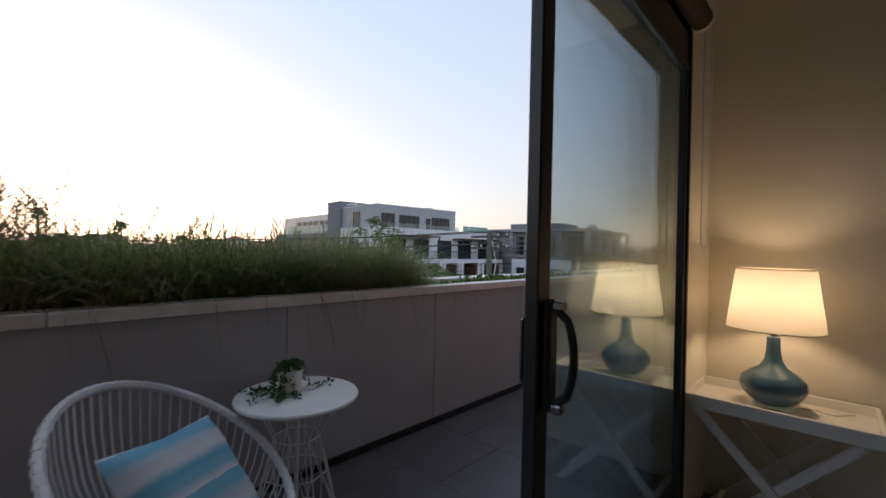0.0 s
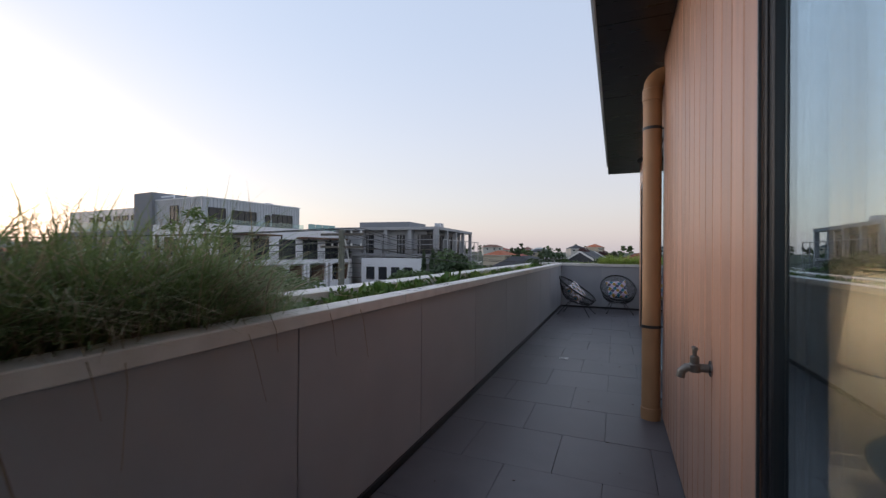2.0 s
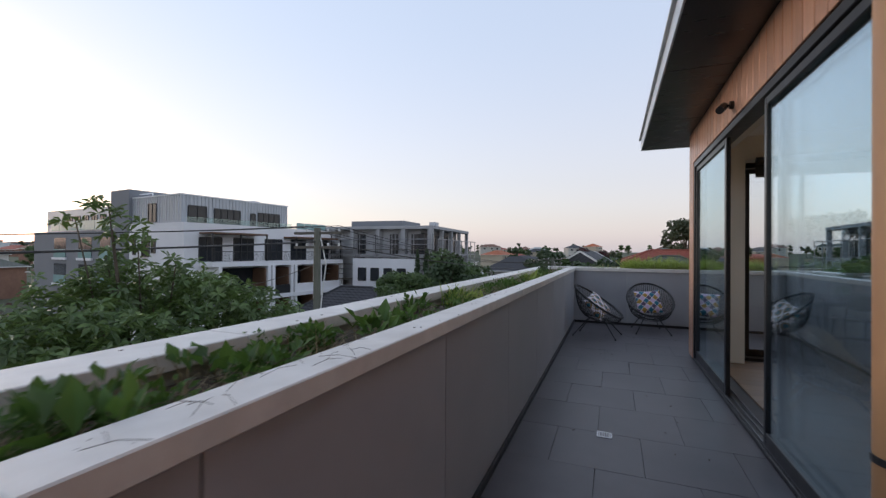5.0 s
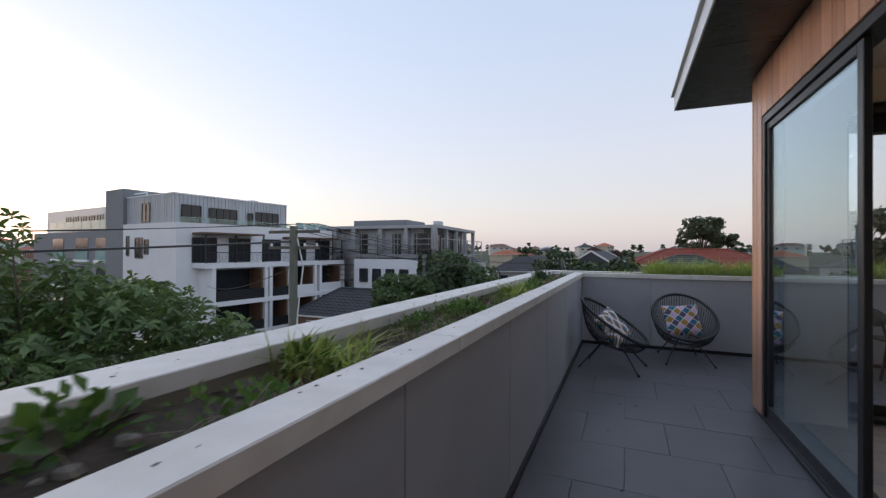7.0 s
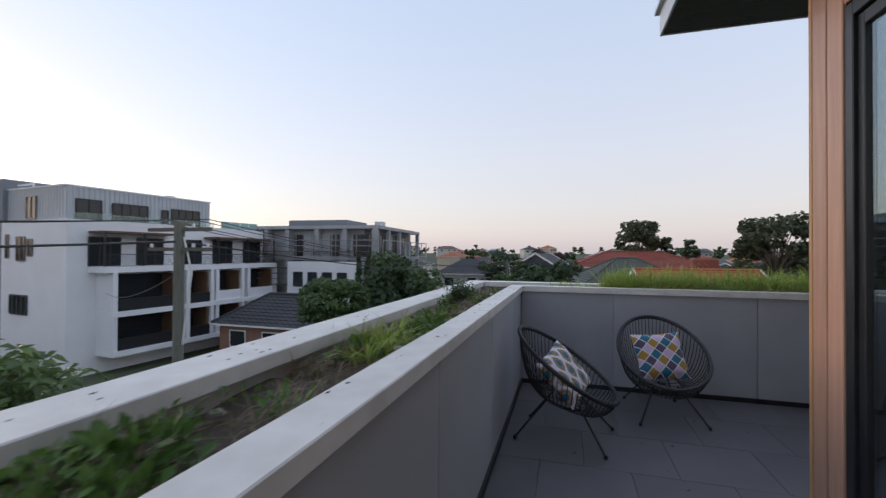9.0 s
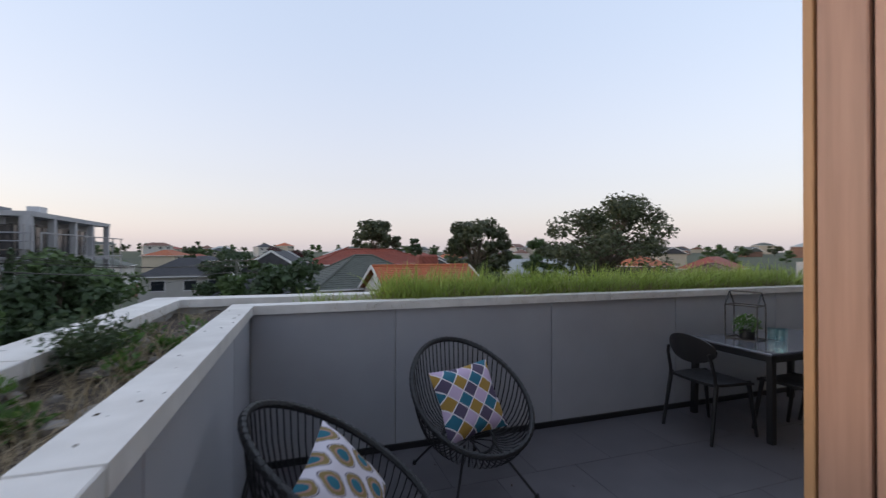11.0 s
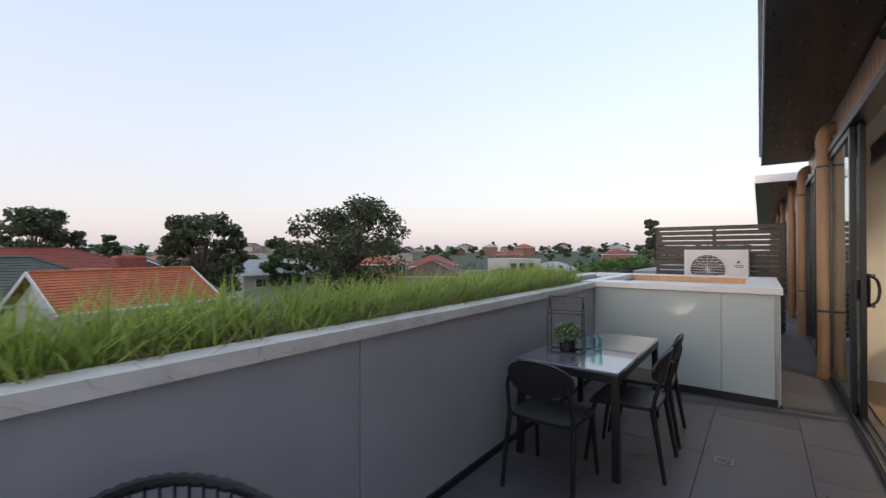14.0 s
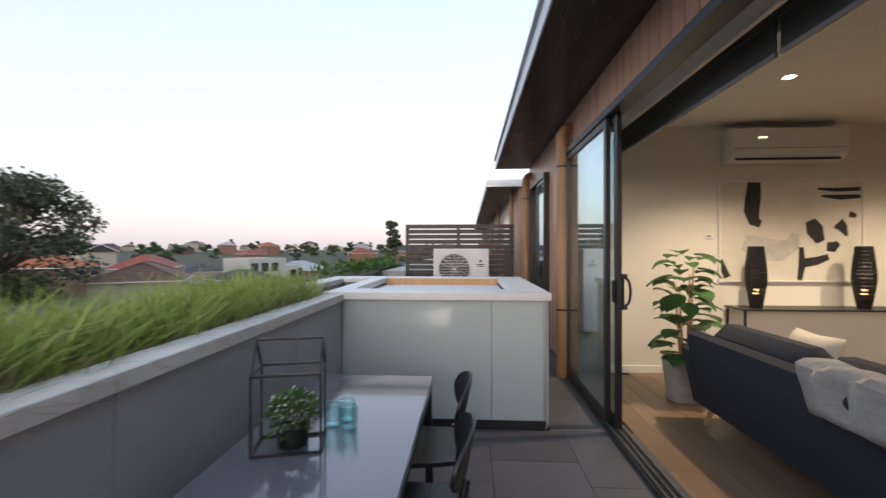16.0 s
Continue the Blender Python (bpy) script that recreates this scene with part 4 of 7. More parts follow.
def floor_drain(x, y):
    d = thing("floor_drain", x, y, 0, "square steel floor drain with slots", "drain")
    part("grate_frame", Mesh().box(-0.055, -0.055, 0.0, 0.055, -0.043, 0.005).box(-0.055, 0.043, 0.0, 0.055, 0.055, 0.005).box(-0.055, -0.043, 0.0, -0.043, 0.043, 0.005).box(0.043, -0.043, 0.0, 0.055, 0.043, 0.005), M_CHROME, d)
    part("sump", Mesh().box(-0.043, -0.043, 0.0005, 0.043, 0.043, 0.002), M_BLACK, d)
    for i in range(5):
        part("slat", Mesh().bar((-0.034 + i * 0.017, -0.043, 0.0035), (-0.034 + i * 0.017, 0.043, 0.0035), 0.007, 0.003), M_CHROME, d)
    return d


for x, y in ((0.67, -5.44), (4.445, -1.335), (0.655, -9.19)):
    floor_drain(x, y)

# air conditioner and slatted screen on the next roof
ac = thing("air_conditioner", 9.68, -0.92, 0.0, "white outdoor air conditioner with a round fan grille", "air conditioner")
part("casing", Mesh().box(0.0, -0.48, 0.08, 0.33, 0.48, 1.48, 0.015), M_WHITE, ac)
for y0 in (-0.44, 0.36):
    part("foot", Mesh().box(0.02, y0, 0, 0.31, y0 + 0.08, 0.08), M_BLACK, ac)
for z in (1.13, 0.45):
    g = Mesh()
    g.v = []
    g.tube([(-0.012, 0.12 + 0.27 * math.cos(t), z + 0.27 * math.sin(t)) for t in (2 * math.pi * i / 32 for i in range(32))], 0.008, 5, True)
    for i in range(11):
        h = -0.24 + 0.048 * i
        w = math.sqrt(max(0, 0.27 ** 2 - h * h))
        g.bar((-0.012, 0.12 - w, z + h), (-0.012, 0.12 + w, z + h), 0.006, 0.006)
    for i in range(8):
        t = math.pi * i / 8
        g.bar((-0.014, 0.12 - 0.27 * math.cos(t), z - 0.27 * math.sin(t)), (-0.014, 0.12 + 0.27 * math.cos(t), z + 0.27 * math.sin(t)), 0.005, 0.005)
    part("fan_grille", g, M_WHITE, ac, "white wire fan grille")
    d = Mesh().tube([(-0.003, 0.12, z), (0.001, 0.12, z)], 0.26, 32)
    part("fan_opening", d, M_ALU, ac, "dark fan opening")
part("badge", Mesh().box(-0.003, -0.40, 1.20, 0.001, -0.26, 1.215).box(-0.003, -0.40, 1.17, 0.001, -0.28, 1.182).add([(-0.003, -0.33, 1.30), (-0.003, -0.30, 1.25), (-0.003, -0.36, 1.25)], [(0, 1, 2)]), M_BLACK, ac, "small dark badge")
scr = thing("slatted_screen", 10.4, -0.85, 0, "black horizontal slat screen behind the air conditioner", "screen")
for y in (-1.0, 0.0, 0.97):
    part("post", Mesh().box(0.02, y - 0.03, 0, 0.07, y + 0.03, 1.94), M_BLACK, scr)
for i in range(20):
    part("slat", Mesh().box(0, -1.05, 0.04 + i * 0.096, 0.018, 1.0, 0.04 + i * 0.096 + 0.076, 0.003), M_BLACK, scr)


# ---------------------------------------------------------------- bedroom
tt = thing("tray_table", 2.14, -9.44, -0.015, "white wooden butler tray on crossed legs", "table")
part("tray", Mesh().box(-0.345, -0.2, 0.655, 0.345, 0.2, 0.672, 0.003), M_WHITE, tt)
for x0, y0, x1, y1 in ((-0.36, -0.215, 0.36, -0.2), (-0.36, 0.2, 0.36, 0.215), (-0.36, -0.2, -0.345, 0.2), (0.345, -0.2, 0.36, 0.2)):
    part("rim", Mesh().box(x0, y0, 0.65, x1, y1, 0.715, 0.003), M_WHITE, tt)
for sx in (-1, 1):
    part("grip", Mesh().box(sx * 0.3605, -0.045, 0.682, sx * 0.362, 0.045, 0.698), M_BLACK, tt, "dark hand slot")
for y in (-0.17, 0.17):
    for s in (-1, 1):
        part("leg", Mesh().bar((s * 0.31, y + s * 0.012, 0.65), (-s * 0.31, y + s * 0.012, 0.0), 0.022, 0.04), M_WHITE, tt)
for sx in (-0.24, 0.24):
    part("stretcher", Mesh().bar((sx, -0.17, 0.1), (sx, 0.17, 0.1), 0.025), M_WHITE, tt)

M_CERAMIC = mat("teal_glazed_ceramic", (0.10, 0.185, 0.26), (0.07, 0.14, 0.20), rough=0.08, scale=3, coat=0.6)
M_SHADE = bpy.data.materials.new("linen_shade")
M_SHADE.use_nodes = True
sn, sl = M_SHADE.node_tree.nodes, M_SHADE.node_tree.links
sn.clear()
s_out, s_dif, s_tr, s_mix = sn.new("ShaderNodeOutputMaterial"), sn.new("ShaderNodeBsdfDiffuse"), sn.new("ShaderNodeBsdfTranslucent"), sn.new("ShaderNodeMixShader")
s_dif.inputs["Color"].default_value = (0.74, 0.69, 0.62, 1)
s_tr.inputs["Color"].default_value = (0.60, 0.55, 0.48, 1)
s_mix.inputs[0].default_value = 0.5
sl.new(s_dif.outputs[0], s_mix.inputs[1])
sl.new(s_tr.outputs[0], s_mix.inputs[2])
sl.new(s_mix.outputs[0], s_out.inputs["Surface"])
lamp = thing("table_lamp", 2.12, -9.445, 0.658, "lit table lamp with a teal ceramic gourd base and linen shade", "lamp")
part("stand", Mesh().lathe([(0.075, 0.0), (0.08, 0.004), (0.08, 0.018), (0.07, 0.022)], 28), M_AQUA, lamp, "clear acrylic foot", smooth=True)
part("base", Mesh().lathe([(0.06, 0.022), (0.09, 0.035), (0.125, 0.075), (0.137, 0.11), (0.128, 0.145), (0.095, 0.175), (0.055, 0.20), (0.036, 0.235), (0.029, 0.28), (0.027, 0.345), (0.022, 0.348)], 40), M_CERAMIC, lamp, "teal glazed ceramic base", smooth=True)
part("socket", Mesh().lathe([(0.014, 0.348), (0.014, 0.40), (0.02, 0.405), (0.02, 0.45)], 14), M_CHROME, lamp, smooth=True)
shade = Mesh().lathe([(0.195, 0.385), (0.157, 0.675)], 48, close=False)
part("shade", shade, M_SHADE, lamp, "cream linen drum shade", smooth=True)
for r, z in ((0.195, 0.385), (0.157, 0.675)):
    m = Mesh().tube([(r * math.cos(t), r * math.sin(t), z) for t in (2 * math.pi * i / 40 for i in range(40))], 0.003, 5, True)
    part("shade_trim", m, M_CREAM, lamp, smooth=True)
part("cord", Mesh().tube([(0.07, 0.05, 0.006), (0.16, 0.10, 0.006), (0.22, 0.06, 0.006), (0.29, 0.14, 0.006)], 0.003, 5), M_WHITE, lamp, "white flex")

M_BLIND = mat("brown_blind_fabric", (0.075, 0.055, 0.042), (0.06, 0.045, 0.034), rough=0.9, scale=30)
bl = thing("roller_blind", 1.835, -11.2, 2.55, "rolled-up brown roller blind above the bedroom door", "blind")
part("roll", Mesh().tube([(0, -1.6, 0), (0, 1.5, 0)], 0.05, 18), M_BLIND, bl, smooth=True)
part("hanging_strip", Mesh().box(-0.05, -1.6, -0.22, -0.047, 1.5, 0.0), M_BLIND, bl)
part("bottom_rail", Mesh().box(-0.056, -1.6, -0.245, -0.042, 1.5, -0.22, 0.003), M_BLACK, bl)
part("end_cap", Mesh().tube([(0, 1.5, 0), (0, 1.53, 0)], 0.055, 16), M_WHITE, bl, "white end bracket", smooth=True)
part("chain", Mesh().tube([(0.045, 1.52, 0.0), (0.045, 1.52, -1.1), (0.03, 1.52, -1.13), (0.015, 1.52, -1.1), (0.015, 1.52, 0.0)], 0.002, 5), M_WHITE, bl, "beaded pull chain")


# ---------------------------------------------------------------- living room
for x, y in ((6.2, -3.75), (6.2, -5.8), (3.8, -5.8), (3.8, -3.9)):
    dl = thing("downlight", x, y, CEIL, "small round recessed downlight, lit", "ceiling light", "living room downlights")
    part("ring", Mesh().lathe([(0.045, -0.001), (0.06, -0.004), (0.06, 0.0)], 24, close=False), M_WHITE, dl, smooth=True)
    part("lens", Mesh().lathe([(0.0, -0.002), (0.045, -0.002)], 24, close=False), mat("lit_lens", (1.0, 0.86, 0.66), (1.0, 0.84, 0.62), emit=9.0), dl, "glowing lens")

split = thing("wall_air_conditioner", 7.6, -4.62, 2.46, "white wall-mounted split air conditioner", "air conditioner")
prof = [(0.0, 0.0), (-0.14, 0.0), (-0.215, 0.075), (-0.225, 0.13), (-0.22, 0.36), (-0.17, 0.385), (0.0, 0.385)]
part("casing", Mesh().prism([(x, z) for x, z in prof], 1, -0.62, 0.62), M_WHITE, split)
part("outlet", Mesh().bar((-0.175, -0.56, 0.032), (-0.175, 0.56, 0.032), 0.05, 0.012, up=(-0.7, 0, 0.7)), M_BLACK, split, "dark air outlet")
part("trim_line", Mesh().box(-0.228, -0.6, 0.135, -0.224, 0.6, 0.14), M_ALU_LIGHT, split)
part("display", Mesh().box(-0.2265, 0.25, 0.25, -0.224, 0.33, 0.262), mat("lit_display", (1, 0.8, 0.5), (1, 0.8, 0.5), emit=3.0), split, "small lit display")

art = thing("painting", 7.595, -4.76, 1.09, "white abstract canvas with black brush strokes in a thin frame", "painting")
M_CANVAS = mat("painted_canvas", (0.70, 0.66, 0.58), (0.62, 0.57, 0.49), rough=0.85, scale=6, bump=0.2, bscale=120)
M_INK = mat("black_brush_paint", (0.016, 0.015, 0.015), (0.03, 0.028, 0.027), rough=0.6, scale=25)
part("canvas", Mesh().box(-0.022, -0.78, 0.015, -0.004, 0.78, 1.16), M_CANVAS, art)
for y0, z0, y1, z1 in ((-0.8, 0.0, 0.8, 0.015), (-0.8, 1.16, 0.8, 1.175), (-0.8, 0.015, -0.782, 1.16), (0.782, 0.015, 0.8, 1.16)):
    part("frame_bar", Mesh().box(-0.035, y0, z0, 0.0, y1, z1), M_WHITE, art, "thin white frame")


def stroke(pts, widths):
    m = Mesh()
    vs = []
    for i, (y, z) in enumerate(pts):
        a, b = pts[max(0, i - 1)], pts[min(len(pts) - 1, i + 1)]
        d = Vector((b[0] - a[0], b[1] - a[1])).normalized()
        w = widths[min(i, len(widths) - 1)] * (1 + 0.15 * noise.noise(Vector((y * 30, z * 30, 2))))
        vs += [(-0.0245, y - d.y * w, z + d.x * w), (-0.0245, y + d.y * w, z - d.x * w)]
    m.add(vs, [(2 * i, 2 * i + 1, 2 * i + 3, 2 * i + 2) for i in range(len(pts) - 1)])
    return m


for pts, ws in (
    ([(0.40, 1.155), (0.41, 1.0), (0.43, 0.82), (0.40, 0.70), (0.33, 0.665)], (0.075, 0.085, 0.08, 0.065, 0.04)),
    ([(-0.22, 0.71), (-0.27, 0.60), (-0.33, 0.46)], (0.06, 0.095, 0.05)),
    ([(-0.52, 0.68), (-0.58, 0.62), (-0.62, 0.53)], (0.07, 0.055, 0.015)),
    ([(-0.645, 0.78), (-0.72, 0.76)], (0.035, 0.025)),
    ([(-0.12, 0.40), (-0.13, 0.2), (-0.10, 0.02)], (0.025, 0.04, 0.03)),
    ([(-0.16, 0.22), (-0.28, 0.24), (-0.42, 0.29)], (0.05, 0.05, 0.035)),
    ([(-0.30, 1.075), (-0.5, 1.06), (-0.77, 1.07)], (0.012, 0.022, 0.02)),
    ([(-0.34, 0.99), (-0.55, 0.975), (-0.77, 0.985)], (0.01, 0.03, 0.022)),
    ([(-0.40, 0.41), (-0.47, 0.40), (-0.53, 0.45)], (0.05, 0.06, 0.03)),
    ([(0.765, 0.26), (0.74, 0.14), (0.70, 0.05)], (0.01, 0.035, 0.04)),
):
    part("brush_stroke", stroke(pts, ws), M_INK, art)
part("grey_wash", stroke([(0.52, 0.46), (0.3, 0.38), (0.1, 0.36), (-0.03, 0.44), (-0.06, 0.56)], (0.10, 0.13, 0.12, 0.08, 0.05)), mat("grey_wash_paint", (0.42, 0.41, 0.39), (0.6, 0.57, 0.5), rough=0.8, scale=12), art)

con = thing("console_table", 7.4, -5.0, 0, "slim black metal console table", "table")
part("top", Mesh().box(-0.17, -1.0, 0.795, 0.17, 0.98, 0.815, 0.003), M_BLACK, con)
for sy in (-0.97, 0.95):
    for sx in (-0.155, 0.155):
        part("leg", Mesh().bar((sx, sy, 0.795), (sx, sy, 0), 0.022), M_BLACK, con)
    part("foot_bar", Mesh().bar((-0.155, sy, 0.02), (0.155, sy, 0.02), 0.018), M_BLACK, con)


def lattice_lamp(y):
    l = thing("lattice_lamp", 7.33, y, 0.815, "lit black lattice lantern lamp on the console", "lamp", "lamps on the console")
    m = Mesh()
    prof = ((0.055, 0.0), (0.075, 0.12), (0.10, 0.30), (0.10, 0.40), (0.085, 0.55), (0.07, 0.68))
    def rad(z):
        for (r0, z0), (r1, z1) in zip(prof, prof[1:]):
            if z <= z1:
                return r0 + (r1 - r0) * (z - z0) / (z1 - z0)
        return prof[-1][0]
    for i in range(34):
        for s in (-1, 1):
            pts = []
            for j in range(12):
                z = 0.68 * j / 11
                t = 2 * math.pi * i / 34 + s * z * 2.2
                pts.append((rad(z) * math.cos(t), rad(z) * math.sin(t), z))
            m.tube(pts, 0.0048, 4)
    for r, z in prof:
        m.tube([(r * math.cos(t), r * math.sin(t), z) for t in (2 * math.pi * k / 20 for k in range(20))], 0.005, 5, True)
    part("lattice", m, M_BLACK, l, "woven black lattice")
    part("bulb", Mesh().lathe([(0.004, 0.14), (0.022, 0.155), (0.03, 0.185), (0.022, 0.215), (0.004, 0.225)], 14), mat("lit_bulb", (1.0, 0.62, 0.28), (1.0, 0.6, 0.25), emit=5.0), l, "glowing bulb", smooth=True)
    return l


lattice_lamp(-4.22)
lattice_lamp(-5.35)

M_NAVY = mat("charcoal_navy_wool", (0.026, 0.028, 0.04), (0.018, 0.02, 0.029), rough=0.95, scale=25, bump=0.35, bscale=350)
sofa = thing("sofa", 5.08, -3.35, 0, "dark navy upholstered sofa with its back to the terrace", "sofa")
back = [(0.36, 0.16), (0.47, 0.70), (0.46, 0.76), (0.40, 0.79), (0.32, 0.76), (0.24, 0.40), (0.2, 0.2)]
part("back", Mesh().prism(back, 0, -1.05, 1.05), M_NAVY, sofa, smooth=True)
part("seat_base", Mesh().box(-1.05, -0.45, 0.16, 1.05, 0.36, 0.34, 0.04), M_NAVY, sofa, smooth=True)
for s in (-1, 1):
    arm = [(-0.45, 0.16), (-0.47, 0.5), (-0.43, 0.56), (0.40, 0.66), (0.46, 0.62), (0.36, 0.16)]
    part("armrest", Mesh().prism(arm, 0, s * 1.05, s * 1.17), M_NAVY, sofa, smooth=True)
    for y in (-0.36, 0.30):
        part("leg", Mesh().tube([(s * 0.98, y, 0.17), (s * 1.04, y + 0.03, 0.0)], 0.022, 10, taper=0.014), M_POST, sofa, "pale tapered wooden leg", smooth=True)
for i in (-1, 1):
    c = part("back_cushion", Mesh().box(i * 0.52 - 0.5, 0.05, 0.40, i * 0.52 + 0.5, 0.32, 0.86, 0.09), M_NAVY, sofa, smooth=True)
    part("seat_cushion", Mesh().box(i * 0.52 - 0.51, -0.46, 0.34, i * 0.52 + 0.51, 0.1, 0.47, 0.05), M_NAVY, sofa, smooth=True)
cushion("pale patterned cushion on the sofa", M_CREAM, pose(5.62, -3.45, 0.66, 70, 0, 178), 0.45, 0.45, 0.16)
cushion("cream cushion on the sofa", M_WHITE, pose(5.2, -3.54, 0.49, 66, 0, 184), 0.45, 0.45, 0.16)
# knitted throw over the back
vs, fs = [], []
nx, ny = 22, 16
for j in range(ny + 1):
    for i in range(nx + 1):
        u, v = i / nx, j / ny
        s = v * 0.75
        w = 0.026 * math.sin(u * 24 + 5 * v) + 0.035 * noise.noise(Vector((u * 5, v * 5, 3)))
        if s < 0.24:
            y, z = 0.50, 0.58 + s
        elif s < 0.44:
            y, z = 0.50 - (s - 0.24), 0.84
        else:
            y, z = 0.30 - (s - 0.44) * 0.3, 0.84 - (s - 0.44)
        vs.append((-1.02 + 0.8 * u + 0.05 * math.sin(v * 6), y + w, z + w * 0.6 + 0.02))
th = Mesh().add(vs, [(j * (nx + 1) + i, j * (nx + 1) + i + 1, (j + 1) * (nx + 1) + i + 1, (j + 1) * (nx + 1) + i) for j in range(ny) for i in range(nx)])
M_KNIT = mat("pale_knit_wool", (0.50, 0.46, 0.42), (0.36, 0.33, 0.30), rough=1, scale=50, bump=0.8, bscale=130, stretch=(1, 1, 3))
throw = part("throw_blanket", th, M_KNIT, None, smooth=True)
solid = throw.modifiers.new("thick", "SOLIDIFY")
solid.thickness = 0.025
throw.matrix_basis = pose(5.08, -3.35, 0)
tagged(throw, "pale knitted throw draped over the sofa back", "blanket")

fig = thing("potted_fig", 6.72, -3.15, 0, "leafy fiddle fig in a pale woven basket", "plant")
M_BASKET = mat("pale_woven_basket", (0.52, 0.49, 0.45), (0.38, 0.35, 0.32), rough=0.9, scale=30, bump=0.9, bscale=70, stretch=(1, 1, 4))
part("basket", Mesh().lathe([(0.15, 0.0), (0.16, 0.01), (0.195, 0.36), (0.205, 0.39), (0.19, 0.39), (0.17, 0.32)], 28), M_BASKET, fig, smooth=True)
m = Mesh()
M_FIG = leaf_mat("fig_leaves", (0.085, 0.18, 0.06), (0.04, 0.10, 0.035), rough=0.35)
stems = Mesh()
for k in range(4):
    t = 1.6 * k
    stems.tube([(0.03 * math.cos(t), 0.03 * math.sin(t), 0.3), (0.07 * math.cos(t), 0.07 * math.sin(t), 0.8), (0.09 * math.cos(t), 0.09 * math.sin(t), 1.05 + 0.09 * k)], 0.014, 7, taper=0.006)
part("stem", stems, M_POST, fig, "brown woody stems", smooth=True)
rng = random.Random(8)
for k in range(58):
    z = 0.42 + 1.0 * (k / 58)
    t = k * 2.4
    r = 0.05 + 0.05 * rng.random()
    L = rng.uniform(0.19, 0.29) * (1.0 if k < 46 else 0.8)
    o = Vector((r * math.cos(t), r * math.sin(t), z))
    ax = Vector((math.cos(t), math.sin(t), rng.uniform(-0.1, 1.0))).normalized()
    sd = ax.cross(Vector((0, 0, 1))).normalized()
    up = sd.cross(ax)
    vs = []
    for j, wd in enumerate((0.02, 0.24, 0.36, 0.40, 0.30, 0.03)):
        s = j / 5
        c = o + ax * (0.04 + L * s) - Vector((0, 0, 0.12 * s * s))
        vs += [c + sd * wd * L - up * -0.02, c + up * 0.0, c - sd * wd * L - up * -0.02]
    m.add(vs, [q for j in range(5) for q in ((3 * j, 3 * j + 1, 3 * j + 4, 3 * j + 3), (3 * j + 1, 3 * j + 2, 3 * j + 5, 3 * j + 4))])
part("foliage", m, M_FIG, fig, "broad dark green leaves", smooth=True)
bl2 = thing("roller_blind", 4.9, FRONT_Y - 0.26, 2.5, "dark roller blind rolled up over the terrace door", "blind")
part("roll", Mesh().tube([(-2.5, -0.06, 0.08), (2.5, -0.06, 0.08)], 0.05, 16), M_BLACK, bl2, smooth=True)
part("hanging_strip", Mesh().box(-2.5, -0.02, -0.10, -0.35, -0.015, 0.09).box(-0.32, -0.02, -0.10, 2.5, -0.015, 0.09), M_BLACK, bl2)
part("bottom_rail", Mesh().box(-2.5, -0.026, -0.12, -0.35, -0.008, -0.10).box(-0.32, -0.026, -0.12, 2.5, -0.008, -0.10), M_ALU_LIGHT, bl2)
sw = thing("light_switch", 7.598, -3.86, 1.62, "white wall plate with two switches", "switch")
part("plate", Mesh().box(-0.008, -0.05, -0.035, 0.0, 0.05, 0.035, 0.003), M_WHITE, sw)
part("rocker", Mesh().box(-0.012, -0.02, -0.012, -0.008, -0.005, 0.012).box(-0.012, 0.008, -0.012, -0.008, 0.022, 0.012), M_BLACK, sw)


# ---------------------------------------------------------------- ground and distance
GROUND = -7.6


def land(x, y):
    r = math.hypot(x, y)
    t = min(1, max(0, (r - 70) / 330))
    return GROUND + 8.6 * t * t * (3 - 2 * t)


M_LAND = mat("suburban_ground", (0.085, 0.095, 0.05), (0.05, 0.06, 0.035), rough=1, scale=0.05)
M_ROAD = mat("asphalt", (0.05, 0.05, 0.052), (0.04, 0.04, 0.042), rough=0.9, scale=2, bump=0.3)
radii = (0, 30, 60, 75, 95, 120, 150, 190, 240, 300, 360, 420, 700, 1500, 4000)
na = 64
gv = [(0.0, 0.0, GROUND)] + [(r * math.cos(2 * math.pi * i / na), r * math.sin(2 * math.pi * i / na), land(r, 0)) for r in radii[1:] for i in range(na)]
gf = [(0, 1 + i, 1 + (i + 1) % na) for i in range(na)]
for k in range(len(radii) - 2):
    for i in range(na):
        a, b = 1 + k * na, 1 + (k + 1) * na
        gf.append((a + i, b + i, b + (i + 1) % na, a + (i + 1) % na))
setting("ground", Mesh().add(gv, gf), M_LAND, "suburban ground rising gently to the horizon", "ground", smooth=True)
setting("road", Mesh().box(-19.5, -90, GROUND, -11.5, 70, GROUND + 0.06), M_ROAD, "grey asphalt street below the balcony", "road")

M_WALLS = [mat("house_render_white", (0.56, 0.54, 0.50), (0.48, 0.46, 0.42), rough=0.85, scale=1), mat("house_brick", (0.30, 0.17, 0.12), (0.22, 0.12, 0.085), rough=0.9, scale=2), mat("house_cream", (0.48, 0.42, 0.33), (0.42, 0.37, 0.29), rough=0.85, scale=1)]


